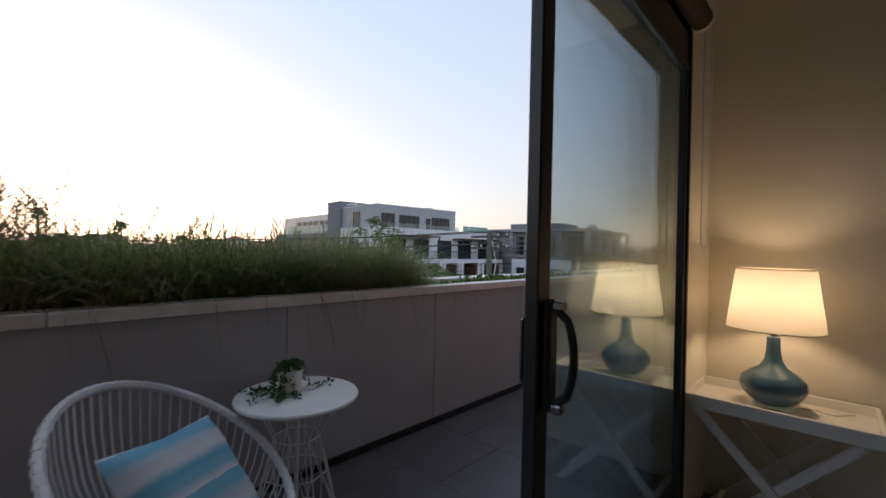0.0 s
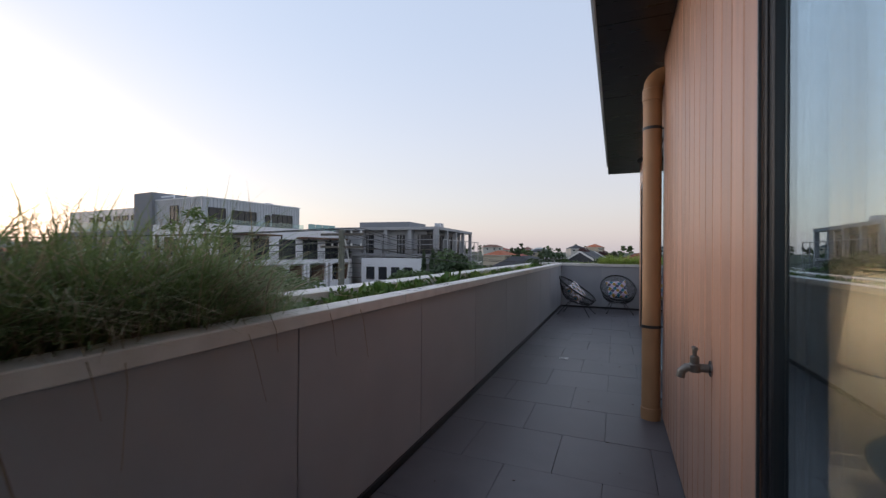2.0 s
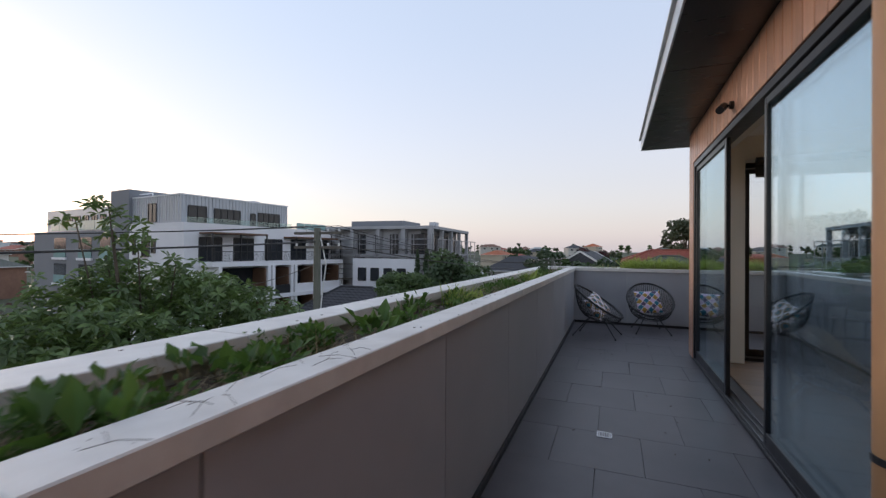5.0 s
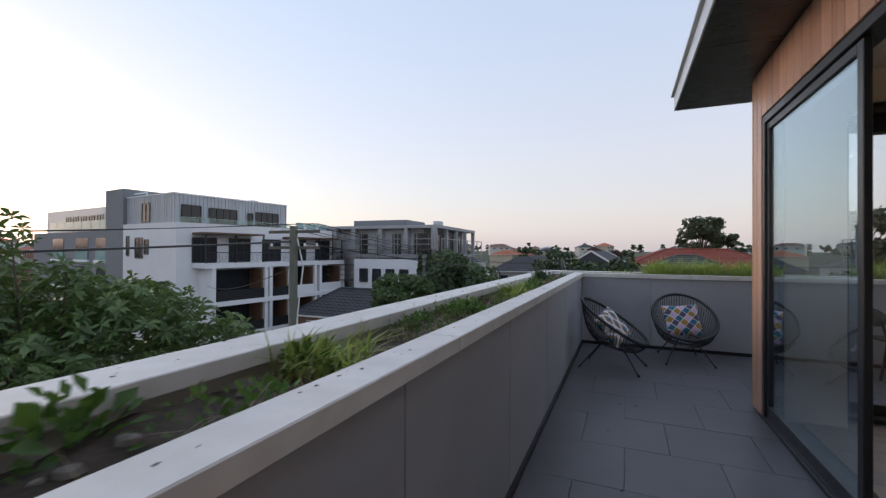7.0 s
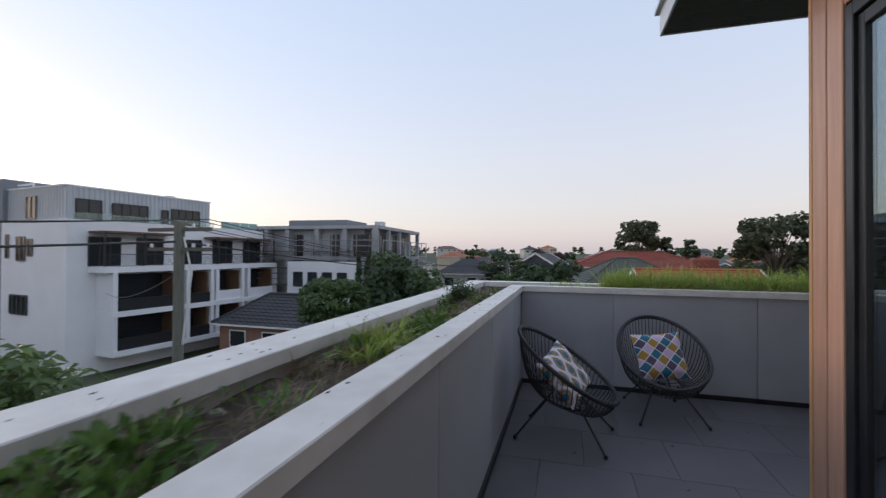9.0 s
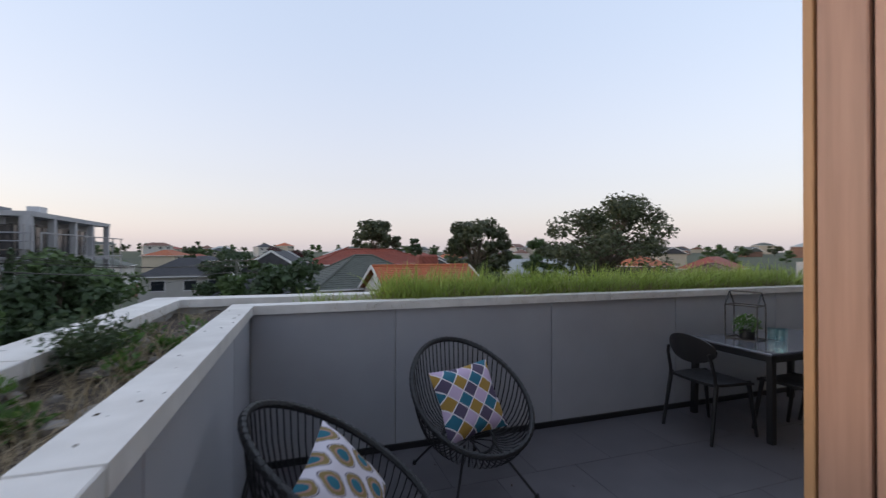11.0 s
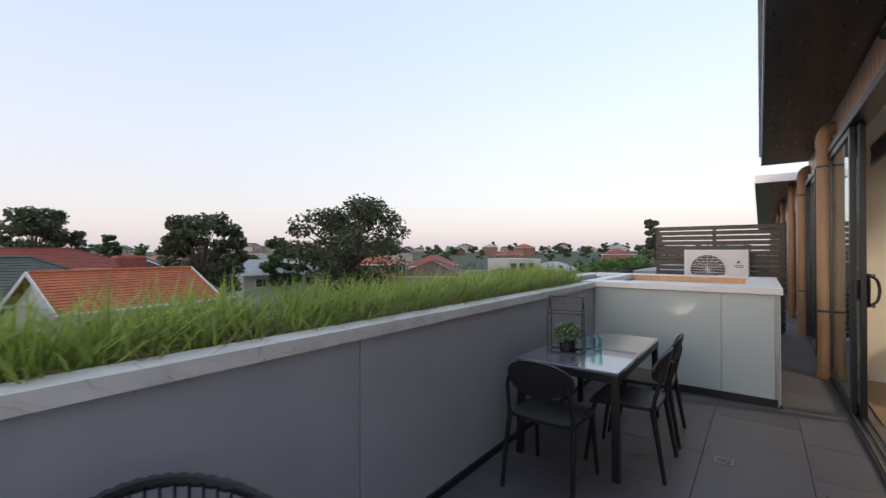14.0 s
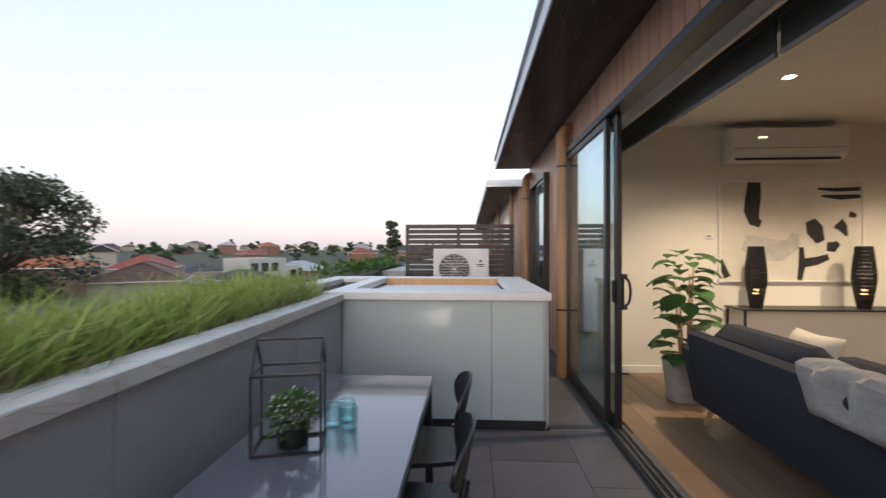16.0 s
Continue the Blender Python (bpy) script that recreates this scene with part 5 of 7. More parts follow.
def roof_tile_mat(name, c):
    m = mat(name, c, tuple(v * 0.66 for v in c), rough=0.75, scale=1.4, wide=0.4, piece=0.12)
    n, l = m.node_tree.nodes, m.node_tree.links
    tc = n.new("ShaderNodeTexCoord")
    w = n.new("ShaderNodeTexWave")
    w.inputs["Scale"].default_value = 1.1
    w.bands_direction = "DIAGONAL"
    l.new(tc.outputs["Object"], w.inputs["Vector"])
    b = n.new("ShaderNodeBump")
    b.inputs["Strength"].default_value = 0.5
    b.inputs["Distance"].default_value = 0.05
    l.new(w.outputs["Fac"], b.inputs["Height"])
    l.new(b.outputs[0], n["Principled BSDF"].inputs["Normal"])
    return m


M_ROOFS = {"orange": roof_tile_mat("orange_roof_tile", (0.46, 0.135, 0.055)), "red": roof_tile_mat("red_roof_tile", (0.33, 0.085, 0.055)), "green": roof_tile_mat("green_grey_roof_tile", (0.115, 0.125, 0.105)),
           "dark": roof_tile_mat("charcoal_roof_tile", (0.055, 0.055, 0.062)), "brown": roof_tile_mat("brown_roof_tile", (0.20, 0.105, 0.075)), "pale": roof_tile_mat("pale_metal_roof", (0.42, 0.44, 0.43))}
M_DARKWIN = mat("dark_window_glass", (0.02, 0.024, 0.03), (0.03, 0.034, 0.04), rough=0.12, scale=3)
M_FENCE = mat("grey_paling", (0.16, 0.14, 0.12), (0.11, 0.10, 0.085), rough=0.95, scale=3)


def house(x, y, base, turn, w, d, eave, rise, tone, wall, label, gable=False, courses=0):
    """A suburban house: walls, windows and a hipped or gabled tile roof."""
    h = thing("house", x, y, base, label, "house", turn=turn)
    part("wall", Mesh().box(-w / 2, -d / 2, -4, w / 2, d / 2, eave), wall, h)
    o, hw, hd = 0.45, w / 2 + 0.45, d / 2 + 0.45
    rl = hw - 0.02 if gable else max(0.6, hw - hd)
    R = [Vector(p) for p in ((-hw, -hd, eave - 0.1), (hw, -hd, eave - 0.1), (hw, hd, eave - 0.1), (-hw, hd, eave - 0.1), (-rl, 0, eave + rise), (rl, 0, eave + rise))]
    m = Mesh()
    if courses:
        for a, b, c, e in ((R[0], R[1], R[5], R[4]), (R[2], R[3], R[4], R[5])):
            nrm = (b - a).cross(e - a).normalized()
            for k in range(courses):
                s0, s1 = k / courses, (k + 1.25) / courses
                s1 = min(1, s1)
                m.add([a.lerp(e, s0) + nrm * 0.06, b.lerp(c, s0) + nrm * 0.06, b.lerp(c, s1), a.lerp(e, s1), a.lerp(e, s0), b.lerp(c, s0)], [(0, 1, 2, 3), (4, 5, 1, 0)])
        if not gable:
            for a, b, c in ((R[1], R[2], R[5]), (R[3], R[0], R[4])):
                nrm = (b - a).cross(c - a).normalized()
                for k in range(courses):
                    s0, s1 = k / courses, min(1, (k + 1.25) / courses)
                    m.add([a.lerp(c, s0) + nrm * 0.06, b.lerp(c, s0) + nrm * 0.06, b.lerp(c, s1), a.lerp(c, s1), a.lerp(c, s0), b.lerp(c, s0)], [(0, 1, 2, 3), (4, 5, 1, 0)])
    else:
        m.add(R, [(0, 1, 5, 4), (2, 3, 4, 5), (1, 2, 5), (3, 0, 4), (0, 3, 2, 1)])
    roof_part = part("roof", m, M_ROOFS[tone], h)
    if courses:
        tagged(roof_part, kind="stuff")
    if courses:
        for i, j in ((4, 5), (0, 4), (3, 4), (1, 5), (2, 5))[: 1 if gable else 5]:
            part("ridge_cap", Mesh().tube([R[i] + Vector((0, 0, 0.06)), R[j] + Vector((0, 0, 0.06))], 0.12, 6), M_ROOFS[tone], roof_part)
    if gable:
        g = Mesh()
        for s in (-1, 1):
            g.add([(s * w / 2, -d / 2, eave - 0.1), (s * w / 2, d / 2, eave - 0.1), (s * w / 2, 0, eave + rise - 0.25)], [(0, 1, 2)])
            for t in (-1, 1):
                g.bar((s * (hw + 0.02), t * hd, eave - 0.08), (s * (hw + 0.02), 0, eave + rise + 0.02), 0.06, 0.26)
        part("bargeboard", g, M_WHITE, roof_part, "white gable boards")
    gut = Mesh()
    for a, b in ((0, 1), (1, 2), (2, 3), (3, 0)):
        if not gable or a in (0, 2):
            gut.bar(R[a] - Vector((0, 0, 0.05)), R[b] - Vector((0, 0, 0.05)), 0.12, 0.14)
    part("gutter", gut, M_WHITE, roof_part, "white gutter")
    for s in (-1, 1):
        for k in (-0.3, 0.05, 0.32):
            win = part("window", Mesh().box(k * w - 0.7, s * (d / 2 - 0.02), eave - 1.9, k * w + 0.7, s * (d / 2 + 0.03), eave - 0.7), M_DARKWIN, h)
            part("window_frame", Mesh().box(k * w - 0.8, s * (d / 2 - 0.03), eave - 2.0, k * w + 0.8, s * (d / 2 + 0.02), eave - 0.6), M_WHITE, win)
    return h


house(10.4, 33.0, -4.4, 8, 8.5, 7.0, 2.6, 2.0, "orange", M_WALLS[0], "single-storey house with a bright orange tiled gable roof", True, 14)
house(15.2, 36.2, -4.6, 8, 5.0, 6.0, 2.5, 1.7, "dark", M_WALLS[0], "low house wing with a charcoal roof", False, 0)
house(6.6, 43.5, -4.6, 12, 12.0, 10.0, 2.6, 3.0, "green", M_WALLS[2], "house with a grey-green tiled hip roof", False, 16)
house(10.6, 67.0, -3.6, 4, 19.0, 11.0, 3.2, 2.2, "red", M_WALLS[1], "wide brick house with a red tiled hip roof", False, 14)
house(-2.8, 60.0, -4.4, 80, 9.0, 8.0, 3.3, 2.6, "dark", M_WALLS[0], "white gabled house among the trees", True, 0)
house(-3.6, 36.0, -6.2, 70, 9.0, 7.0, 3.0, 2.2, "dark", M_WALLS[1], "house with a charcoal tiled roof", False, 10)
house(-14.6, 62.0, -4.8, 10, 10.0, 8.0, 3.2, 2.2, "dark", M_WALLS[0], "house with a charcoal roof behind the trees", False, 0)
house(-22.5, 26.0, -8.3, 0, 9.0, 5.5, 4.0, 2.1, "dark", M_WALLS[1], "small house with a dark tiled roof beside the building site", False, 10)
house(56.0, 42.0, -5.2, 30, 14.0, 9.0, 3.0, 2.0, "brown", M_WALLS[2], "house with a brown tiled hip roof", False, 8)
house(40.0, 62.0, -5.0, -20, 12.0, 9.0, 3.0, 2.2, "pale", M_WALLS[0], "house with a pale metal roof", True, 0)
chim = thing("roof_tank", 14.6, 46.0, -1.0, "dark red round-cornered roof cabin on the house row", "chimney")
part("tank", Mesh().box(-1.2, -1.0, -3, 1.2, 1.0, 2.1, 0.2), M_ROOFS["red"], chim)
mod = thing("house", 110, 53, land(110, 53), "white modern flat-roofed house with dark windows", "house", turn=-25)
part("wall", Mesh().box(-8, -5, 0, 3, 5, 6.4).box(3, -5, 0, 8, 5, 4.4), M_WALLS[0], mod)
for k in (-6.5, -3.5, -0.5, 5.5):
    part("window", Mesh().box(k - 1, -5.06, 3.0 if k < 3 else 1.2, k + 1, -4.98, 5.2 if k < 3 else 3.2), M_DARKWIN, mod)

rng = random.Random(21)
suburb = []
tones = ("red", "brown", "dark", "pale", "green", "orange", "brown", "dark")
for k in range(420):
    a, r = radians(rng.uniform(-12, 200)), 75 + 330 * rng.random() ** 0.8
    x, y = r * math.cos(a), r * math.sin(a)
    if any((x - u) ** 2 + (y - v) ** 2 < 15 ** 2 for u, v in suburb) or (-75 < x < -15 and 5 < y < 75) or (x < 25 and y < 85 and x > -20):
        continue
    suburb.append((x, y))
    if len(suburb) > 165:
        break
for x, y in suburb:
    two = rng.random() < 0.25
    tone = rng.choice(tones)
    house(x, y, land(x, y), rng.uniform(0, 90), rng.uniform(10, 16), rng.uniform(8, 11), 5.6 if two else 2.9, rng.uniform(1.6, 2.6), tone, rng.choice(M_WALLS), "distant suburban house with a %s roof" % {"pale": "pale metal", "dark": "charcoal tiled", "green": "grey-green tiled"}.get(tone, tone + " tiled"), rng.random() < 0.3)


# ---------------------------------------------------------------- trees
M_BARK = mat("tree_bark", (0.15, 0.12, 0.09), (0.08, 0.065, 0.05), rough=1, scale=6, bump=0.6, bscale=20)
M_LEAF = {"gum": leaf_mat("gum_leaves", (0.095, 0.11, 0.06), (0.055, 0.068, 0.036)), "green": leaf_mat("garden_leaves", (0.10, 0.155, 0.055), (0.056, 0.092, 0.034)), "dark": leaf_mat("dark_conifer_leaves", (0.062, 0.098, 0.045), (0.038, 0.062, 0.028)),
          "maroon": leaf_mat("maroon_leaves", (0.075, 0.022, 0.022), (0.04, 0.014, 0.014)), "bush": leaf_mat("glossy_bush_leaves", (0.14, 0.205, 0.07), (0.06, 0.105, 0.036), 0.36)}


def crown_mesh(rng, clumps, leaves, size):
    """Leaf cards gathered in clumps; clumps: centre and three radii."""
    vs, fs = [], []
    for (cx, cy, cz), (rx, ry, rz) in clumps:
        for _ in range(leaves):
            d = Vector((rng.gauss(0, 1), rng.gauss(0, 1), rng.gauss(0, 1))).normalized()
            q = rng.uniform(0.62, 1.08)
            p = Vector((cx + d.x * rx * q, cy + d.y * ry * q, cz + d.z * rz * q))
            s = size * rng.uniform(0.6, 1.4)
            u = Vector((rng.uniform(-1, 1), rng.uniform(-1, 1), rng.uniform(-1, 0.6))).normalized()
            w = u.cross(d + Vector((0.2, 0.1, 0.3))).normalized() * s * 0.42
            k = len(vs)
            vs += [tuple(p - u * s * 0.5), tuple(p + w), tuple(p + u * s * 0.6), tuple(p - w)]
            fs.append((k, k + 1, k + 2, k + 3))
    m = Mesh()
    m.v, m.f = vs, fs
    return m


def tree(x, y, z, height, width, leaf, label, seed, clumps_n=26, leaves=150, size=0.4, low=0.25, open_crown=False, clipped=False):
    r = random.Random(seed)
    t = thing("tree", x, y, z, label, "tree")
    top = height
    trunk = Mesh()
    fork = height * (0.35 if open_crown else 0.3)
    trunk.tube([(0, 0, -1), (0.1, 0, fork * 0.5), (0, 0.1, fork)], max(0.12, width * 0.028), 8, taper=max(0.08, width * 0.02))
    clumps = []
    for k in range(clumps_n):
        a = r.uniform(0, 2 * math.pi)
        v = r.random()
        zz = height * (low + (0.93 - low) * v)
        lim = math.sin(math.pi * min(1, 0.12 + 0.80 * v)) ** 0.6
        rr = width * 0.42 * lim * r.random() ** 0.5
        c = Vector((rr * math.cos(a), rr * math.sin(a), zz))
        q = width * (r.uniform(0.065, 0.125) if open_crown else r.uniform(0.10, 0.19))
        if clipped:
            u, w = r.uniform(-1, 1), r.random() ** 0.2
            c = Vector((width * 0.42 * w * math.sqrt(1 - u * u) * math.cos(a), width * 0.42 * w * math.sqrt(1 - u * u) * math.sin(a), height * (1 + low) / 2 + height * (0.94 - low) / 2 * u * w))
            q = width * 0.1
        clumps.append((tuple(c), (q, q, q * r.uniform(0.55, 0.8))))
        if k % 2 == 0 or open_crown:
            mid = Vector((c.x * 0.35, c.y * 0.35, fork + (c.z - fork) * 0.5))
            trunk.tube([(0, 0.05, fork * 0.92), mid, c], width * 0.011, 5, taper=0.03)
    part("trunk", trunk, M_BARK, t, smooth=True)
    part("crown", crown_mesh(r, clumps, leaves, size), M_LEAF[leaf], t)
    return t


tree(41.0, 45.6, -6.2, 15.4, 21.0, "gum", "large spreading gum tree with an open crown", 3, 84, 150, 0.42, 0.2, True)
tree(24.6, 54.4, -5.6, 12.6, 11.5, "gum", "tall gum tree with a dense crown", 4, 66, 150, 0.42, 0.15, True)
tree(12.2, 72.0, -4.0, 11.2, 11.5, "gum", "round-crowned dark gum tree", 5, 54, 140, 0.42, 0.28, True)
tree(22.8, 83.0, -4.0, 8.4, 4.5, "dark", "small dark tree on the skyline", 6, 16, 140, 0.4)
tree(37.0, 55.5, -5.6, 10.0, 6.5, "green", "rounded green garden tree", 7, 20, 180, 0.4)
tree(74.2, 11.6, -4.0, 10.8, 5.5, "gum", "tall thin gum tree far off", 11, 16, 150, 0.4, 0.55, True)
tree(-15.1, 32.5, -7.6, 9.0, 8.5, "green", "dense dark green street tree", 12, 30, 240, 0.36, 0.15)
tree(-12.7, 16.8, -7.6, 7.8, 4.7, "green", "clipped round green street tree", 13, 90, 110, 0.17, 0.55, False, True)
tree(-12.4, 25.0, -7.6, 8.9, 6.0, "dark", "dense dark green street tree", 14, 26, 230, 0.32, 0.2)
tree(-8.0, 50.0, -6.5, 8.3, 7.0, "dark", "dense dark garden tree", 15, 24, 200, 0.36, 0.15)
tree(-4.2, 46.0, -6.5, 7.3, 6.0, "green", "leafy green garden tree", 16, 22, 200, 0.36, 0.15)
tree(-0.8, 29.0, -7.6, 8.7, 6.5, "dark", "dense dark garden tree below the planter", 31, 28, 230, 0.32, 0.15)
tree(-5.5, 30.5, -7.6, 7.6, 5.0, "green", "leafy green garden tree", 32, 22, 220, 0.3, 0.15)
tree(1.0, 50.0, -6.5, 7.0, 5.0, "dark", "dark garden tree beside the houses", 18, 20, 180, 0.36, 0.15)
tree(-3.0, 70.0, -5.0, 7.2, 8.0, "maroon", "small maroon-leaved garden tree", 19, 22, 180, 0.4, 0.2)
tree(-31.0, -3.6, -7.6, 8.3, 16.0, "maroon", "wide maroon-leaved street tree", 20, 34, 200, 0.36, 0.2)
tree(-26.0, -22.0, -7.6, 8.8, 10.0, "green", "leafy green street tree below", 22, 26, 180, 0.36, 0.2)
tree(-45.0, 4.0, -7.6, 9.6, 7.0, "dark", "dark tree beside the apartment block", 23, 24, 170, 0.4, 0.2)
for k, (x, y) in enumerate(((-18.0, 30.2), (-16.4, 29.0))):
    c = thing("cypress", x, y, GROUND, "slim dark pencil cypress", "tree", "cypresses by the building site")
    part("trunk", Mesh().tube([(0, 0, 0), (0, 0, 2)], 0.12, 7), M_BARK, c)
    rr = random.Random(40 + k)
    part("crown", crown_mesh(rr, [((rr.uniform(-0.15, 0.15), rr.uniform(-0.15, 0.15), 1.2 + 0.62 * i), (0.62 * (1 - i / 16), 0.62 * (1 - i / 16), 0.6)) for i in range(13)], 130, 0.22), M_LEAF["dark"], c)


def palm(x, y, z, h):
    p = thing("palm_tree", x, y, z, "slim palm tree on the skyline", "tree", "palms on the skyline")
    part("trunk", Mesh().tube([(0, 0, 0), (0.2, 0, h * 0.5), (0, 0, h)], 0.3, 8, taper=0.22), M_BARK, p, smooth=True)
    m = Mesh()
    r = random.Random(int(h * 10))
    for k in range(34):
        a, up = r.uniform(0, 2 * math.pi), r.uniform(-0.4, 1.0)
        pts = []
        for j in range(6):
            s = j / 5
            pts.append(Vector((2.2 * s * math.cos(a), 2.2 * s * math.sin(a), h + 1.6 * up * s - 1.9 * s * s)))
        sd = Vector((-math.sin(a), math.cos(a), 0)) * 0.28
        vs = [q for j, c in enumerate(pts) for q in (c - sd * (1 - j / 6), c + sd * (1 - j / 6))]
        m.add(vs, [(2 * j, 2 * j + 1, 2 * j + 3, 2 * j + 2) for j in range(5)])
    part("fronds", m, M_LEAF["dark"], p)


palm(-120.0, -6.0, -7.0, 15.2)
palm(-107.0, 6.0, -7.0, 12.6)

# garden trees of the suburb: a few kinds, copied
kinds = []
for k, (leaf, h, w) in enumerate((("green", 7.0, 6.5), ("dark", 7.5, 5.5), ("gum", 8.8, 7.5), ("green", 5.4, 6.0))):
    tr = tree(-60 - 12 * k, -20, land(60, 20), h, w, leaf, "leafy suburban garden tree", 60 + k, 14, 90, 0.62, 0.15)
    tagged(tr, group="garden trees of the suburb")
    kinds.append(tr)
rng = random.Random(77)
made = 0
while made < 265:
    a, r = radians(rng.uniform(-14, 200)), 58 + 340 * rng.random() ** 0.62
    x, y = r * math.cos(a), r * math.sin(a)
    if (-75 < x < -12 and 5 < y < 75) or (-14 < x < 30 and y < 74) or (30 < x < 50 and 36 < y < 58):
        continue
    s = rng.uniform(0.75, 1.15)
    c = copy_thing(rng.choice(kinds), pose(x, y, land(x, y), 0, 0, rng.uniform(0, 360)))
    c.scale = (s, s, s * rng.uniform(0.85, 1.1))
    made += 1

# the large glossy bush that stands close to the planter
bush = thing("tree", -7.9, -3.3, GROUND, "large leafy tree with long glossy leaves beside the balcony", "tree")
r = random.Random(5)
tk = Mesh().tube([(0, 0, 0), (0.1, 0.1, 3.0)], 0.16, 8, taper=0.12)
m = Mesh()
tips = []
for k in range(4600):
    d = Vector((r.gauss(0, 1), r.gauss(0, 1), r.gauss(0.35, 0.9))).normalized()
    lob = 1 + 0.22 * noise.noise(d * 2.3) + 0.12 * noise.noise(d * 5.0)
    q = lob * (r.uniform(0.25, 1.0) ** 0.35)
    tips.append(Vector((d.x * 3.35 * q, d.y * 3.45 * q, 6.0 + d.z * 2.65 * q)))
for sp in ((0.7, -0.7, 9.15), (0.2, -1.4, 9.5), (0.65, -1.15, 9.75), (-0.4, -0.6, 8.9), (1.0, -0.2, 8.75), (0.5, -1.0, 9.35)):
    tips += [Vector(sp) + Vector((r.gauss(0, 0.16), r.gauss(0, 0.16), r.gauss(0, 0.18))) for _ in range(9)]
    tk.tube([(0.1, 0.1, 5.5), (sp[0] * 0.7, sp[1] * 0.7, 7.6), sp], 0.03, 5, taper=0.01)
for k in range(16):
    t = tips[k * 60]
    tk.tube([(0.1, 0.1, 2.9), t * 0.5 + Vector((0, 0, 2.4)), t], 0.05, 5, taper=0.012)
for c in tips:
    ax = Vector((r.gauss(0, 0.5), r.gauss(0, 0.5), 1)).normalized()
    o = ax.orthogonal().normalized()
    w = ax.cross(o)
    for j in range(7):
        a = 2 * math.pi * j / 7 + r.uniform(-0.3, 0.3)
        L = r.uniform(0.13, 0.24)
        rad = (o * math.cos(a) + w * math.sin(a) + ax * r.uniform(-0.2, 0.55)).normalized()
        sd = rad.cross(ax).normalized() * L * 0.19
        mid, tip = c + rad * L * 0.55, c + rad * L - Vector((0, 0, L * 0.25))
        m.add([c, mid + sd, tip, mid - sd], [(0, 1, 2), (0, 2, 3)])
part("trunk", tk, M_BARK, bush, smooth=True)
part("crown", m, M_LEAF["bush"], bush, "whorls of long glossy leaves")

# ---------------------------------------------------------------- poles and wires
def pole(x, y, z0, top, r=0.13):
    p = thing("power_pole", x, y, z0, "weathered grey wooden power pole with crossarms", "power pole")
    part("post", Mesh().tube([(0, 0, 0), (0, 0, top - z0)], r * 1.2, 12, taper=r), mat("weathered_pole", (0.20, 0.20, 0.165), (0.12, 0.125, 0.10), rough=1, scale=8, stretch=(5, 5, 0.4), bump=0.4), p, smooth=True)
    h = top - z0
    for z in (h - 0.2, h - 0.75):
        arm = part("crossarm", Mesh().bar((-1.1, 0, z), (1.1, 0, z), 0.09, 0.1), M_FENCE, p)
        for k in (-1.0, -0.5, 0.5, 1.0):
            part("insulator", Mesh().lathe([(0.03, 0.05), (0.05, 0.07), (0.035, 0.1), (0.05, 0.13), (0.02, 0.16)], 8, (k, 0, z)), M_WHITE, arm)
    part("service_cable", Mesh().tube([(0.16, 0.0, h - 0.4), (0.34, 0.1, h - 1.4), (0.2, 0.05, h - 2.6), (0.15, 0, h - 3.4)], 0.025, 6), M_WHITE, p, "pale service cables")
    return p


P1 = (-9.84, 4.24, 2.28)
pole(P1[0], P1[1], GROUND, P1[2])
pole(-5.9, 42.5, GROUND, 0.75)
for k in (-1.0, -0.5, 0.5, 1.0):
    for (a, b) in (((-12.0 + k, -36.0, 2.1), (P1[0] + k, P1[1], 2.35)), ((P1[0] + k, P1[1], 2.35), (-5.9 + k, 42.5, 0.6))):
        a, b = Vector(a), Vector(b)
        pts = [a.lerp(b, s / 16) - Vector((0, 0, 0.9 * 4 * (s / 16) * (1 - s / 16))) for s in range(17)]
        w = part("power_line", Mesh().tube(pts, 0.014, 4), M_BLACK, None)
        tagged(w, "black overhead power line between wooden poles", "cable", "overhead lines")
for a, b, rr in (((-12.0, -36.0, 1.35), (P1[0], P1[1], 1.75), 0.03), ((P1[0], P1[1], 1.75), (-5.9, 42.5, -0.5), 0.025), ((-5.9, 42.5, -0.2), (4.5, 37.0, -2.6), 0.015), ((-5.9, 42.5, -0.2), (-20.0, 34.0, -2.0), 0.015), ((P1[0], P1[1], 0.9), (-31.0, 17.0, -1.5), 0.015)):
    a, b = Vector(a), Vector(b)
    pts = [a.lerp(b, s / 16) - Vector((0, 0, 0.5 * 4 * (s / 16) * (1 - s / 16))) for s in range(17)]
    tagged(part("service_line", Mesh().tube(pts, rr, 5), M_BLACK, None), "sagging black service line", "cable", "overhead lines")

# ---------------------------------------------------------------- apartment block across the street
M_AWHITE = mat("white_apartment_render", (0.80, 0.80, 0.82), (0.72, 0.72, 0.74), rough=0.8, scale=0.5)
M_AGREY = mat("grey_apartment_render", (0.22, 0.23, 0.25), (0.19, 0.20, 0.22), rough=0.8, scale=0.5)
M_AMETAL = mat("ribbed_zinc_cladding", (0.52, 0.54, 0.57), (0.45, 0.47, 0.50), rough=0.45, metal=0.3, scale=0.8)
M_AGLASS = mat("green_balustrade_glass", (0.30, 0.46, 0.44), (0.24, 0.38, 0.37), rough=0.1, scale=1)
M_ABROWN = mat("brown_timber_soffit", (0.16, 0.085, 0.05), (0.11, 0.06, 0.035), rough=0.7, scale=2)


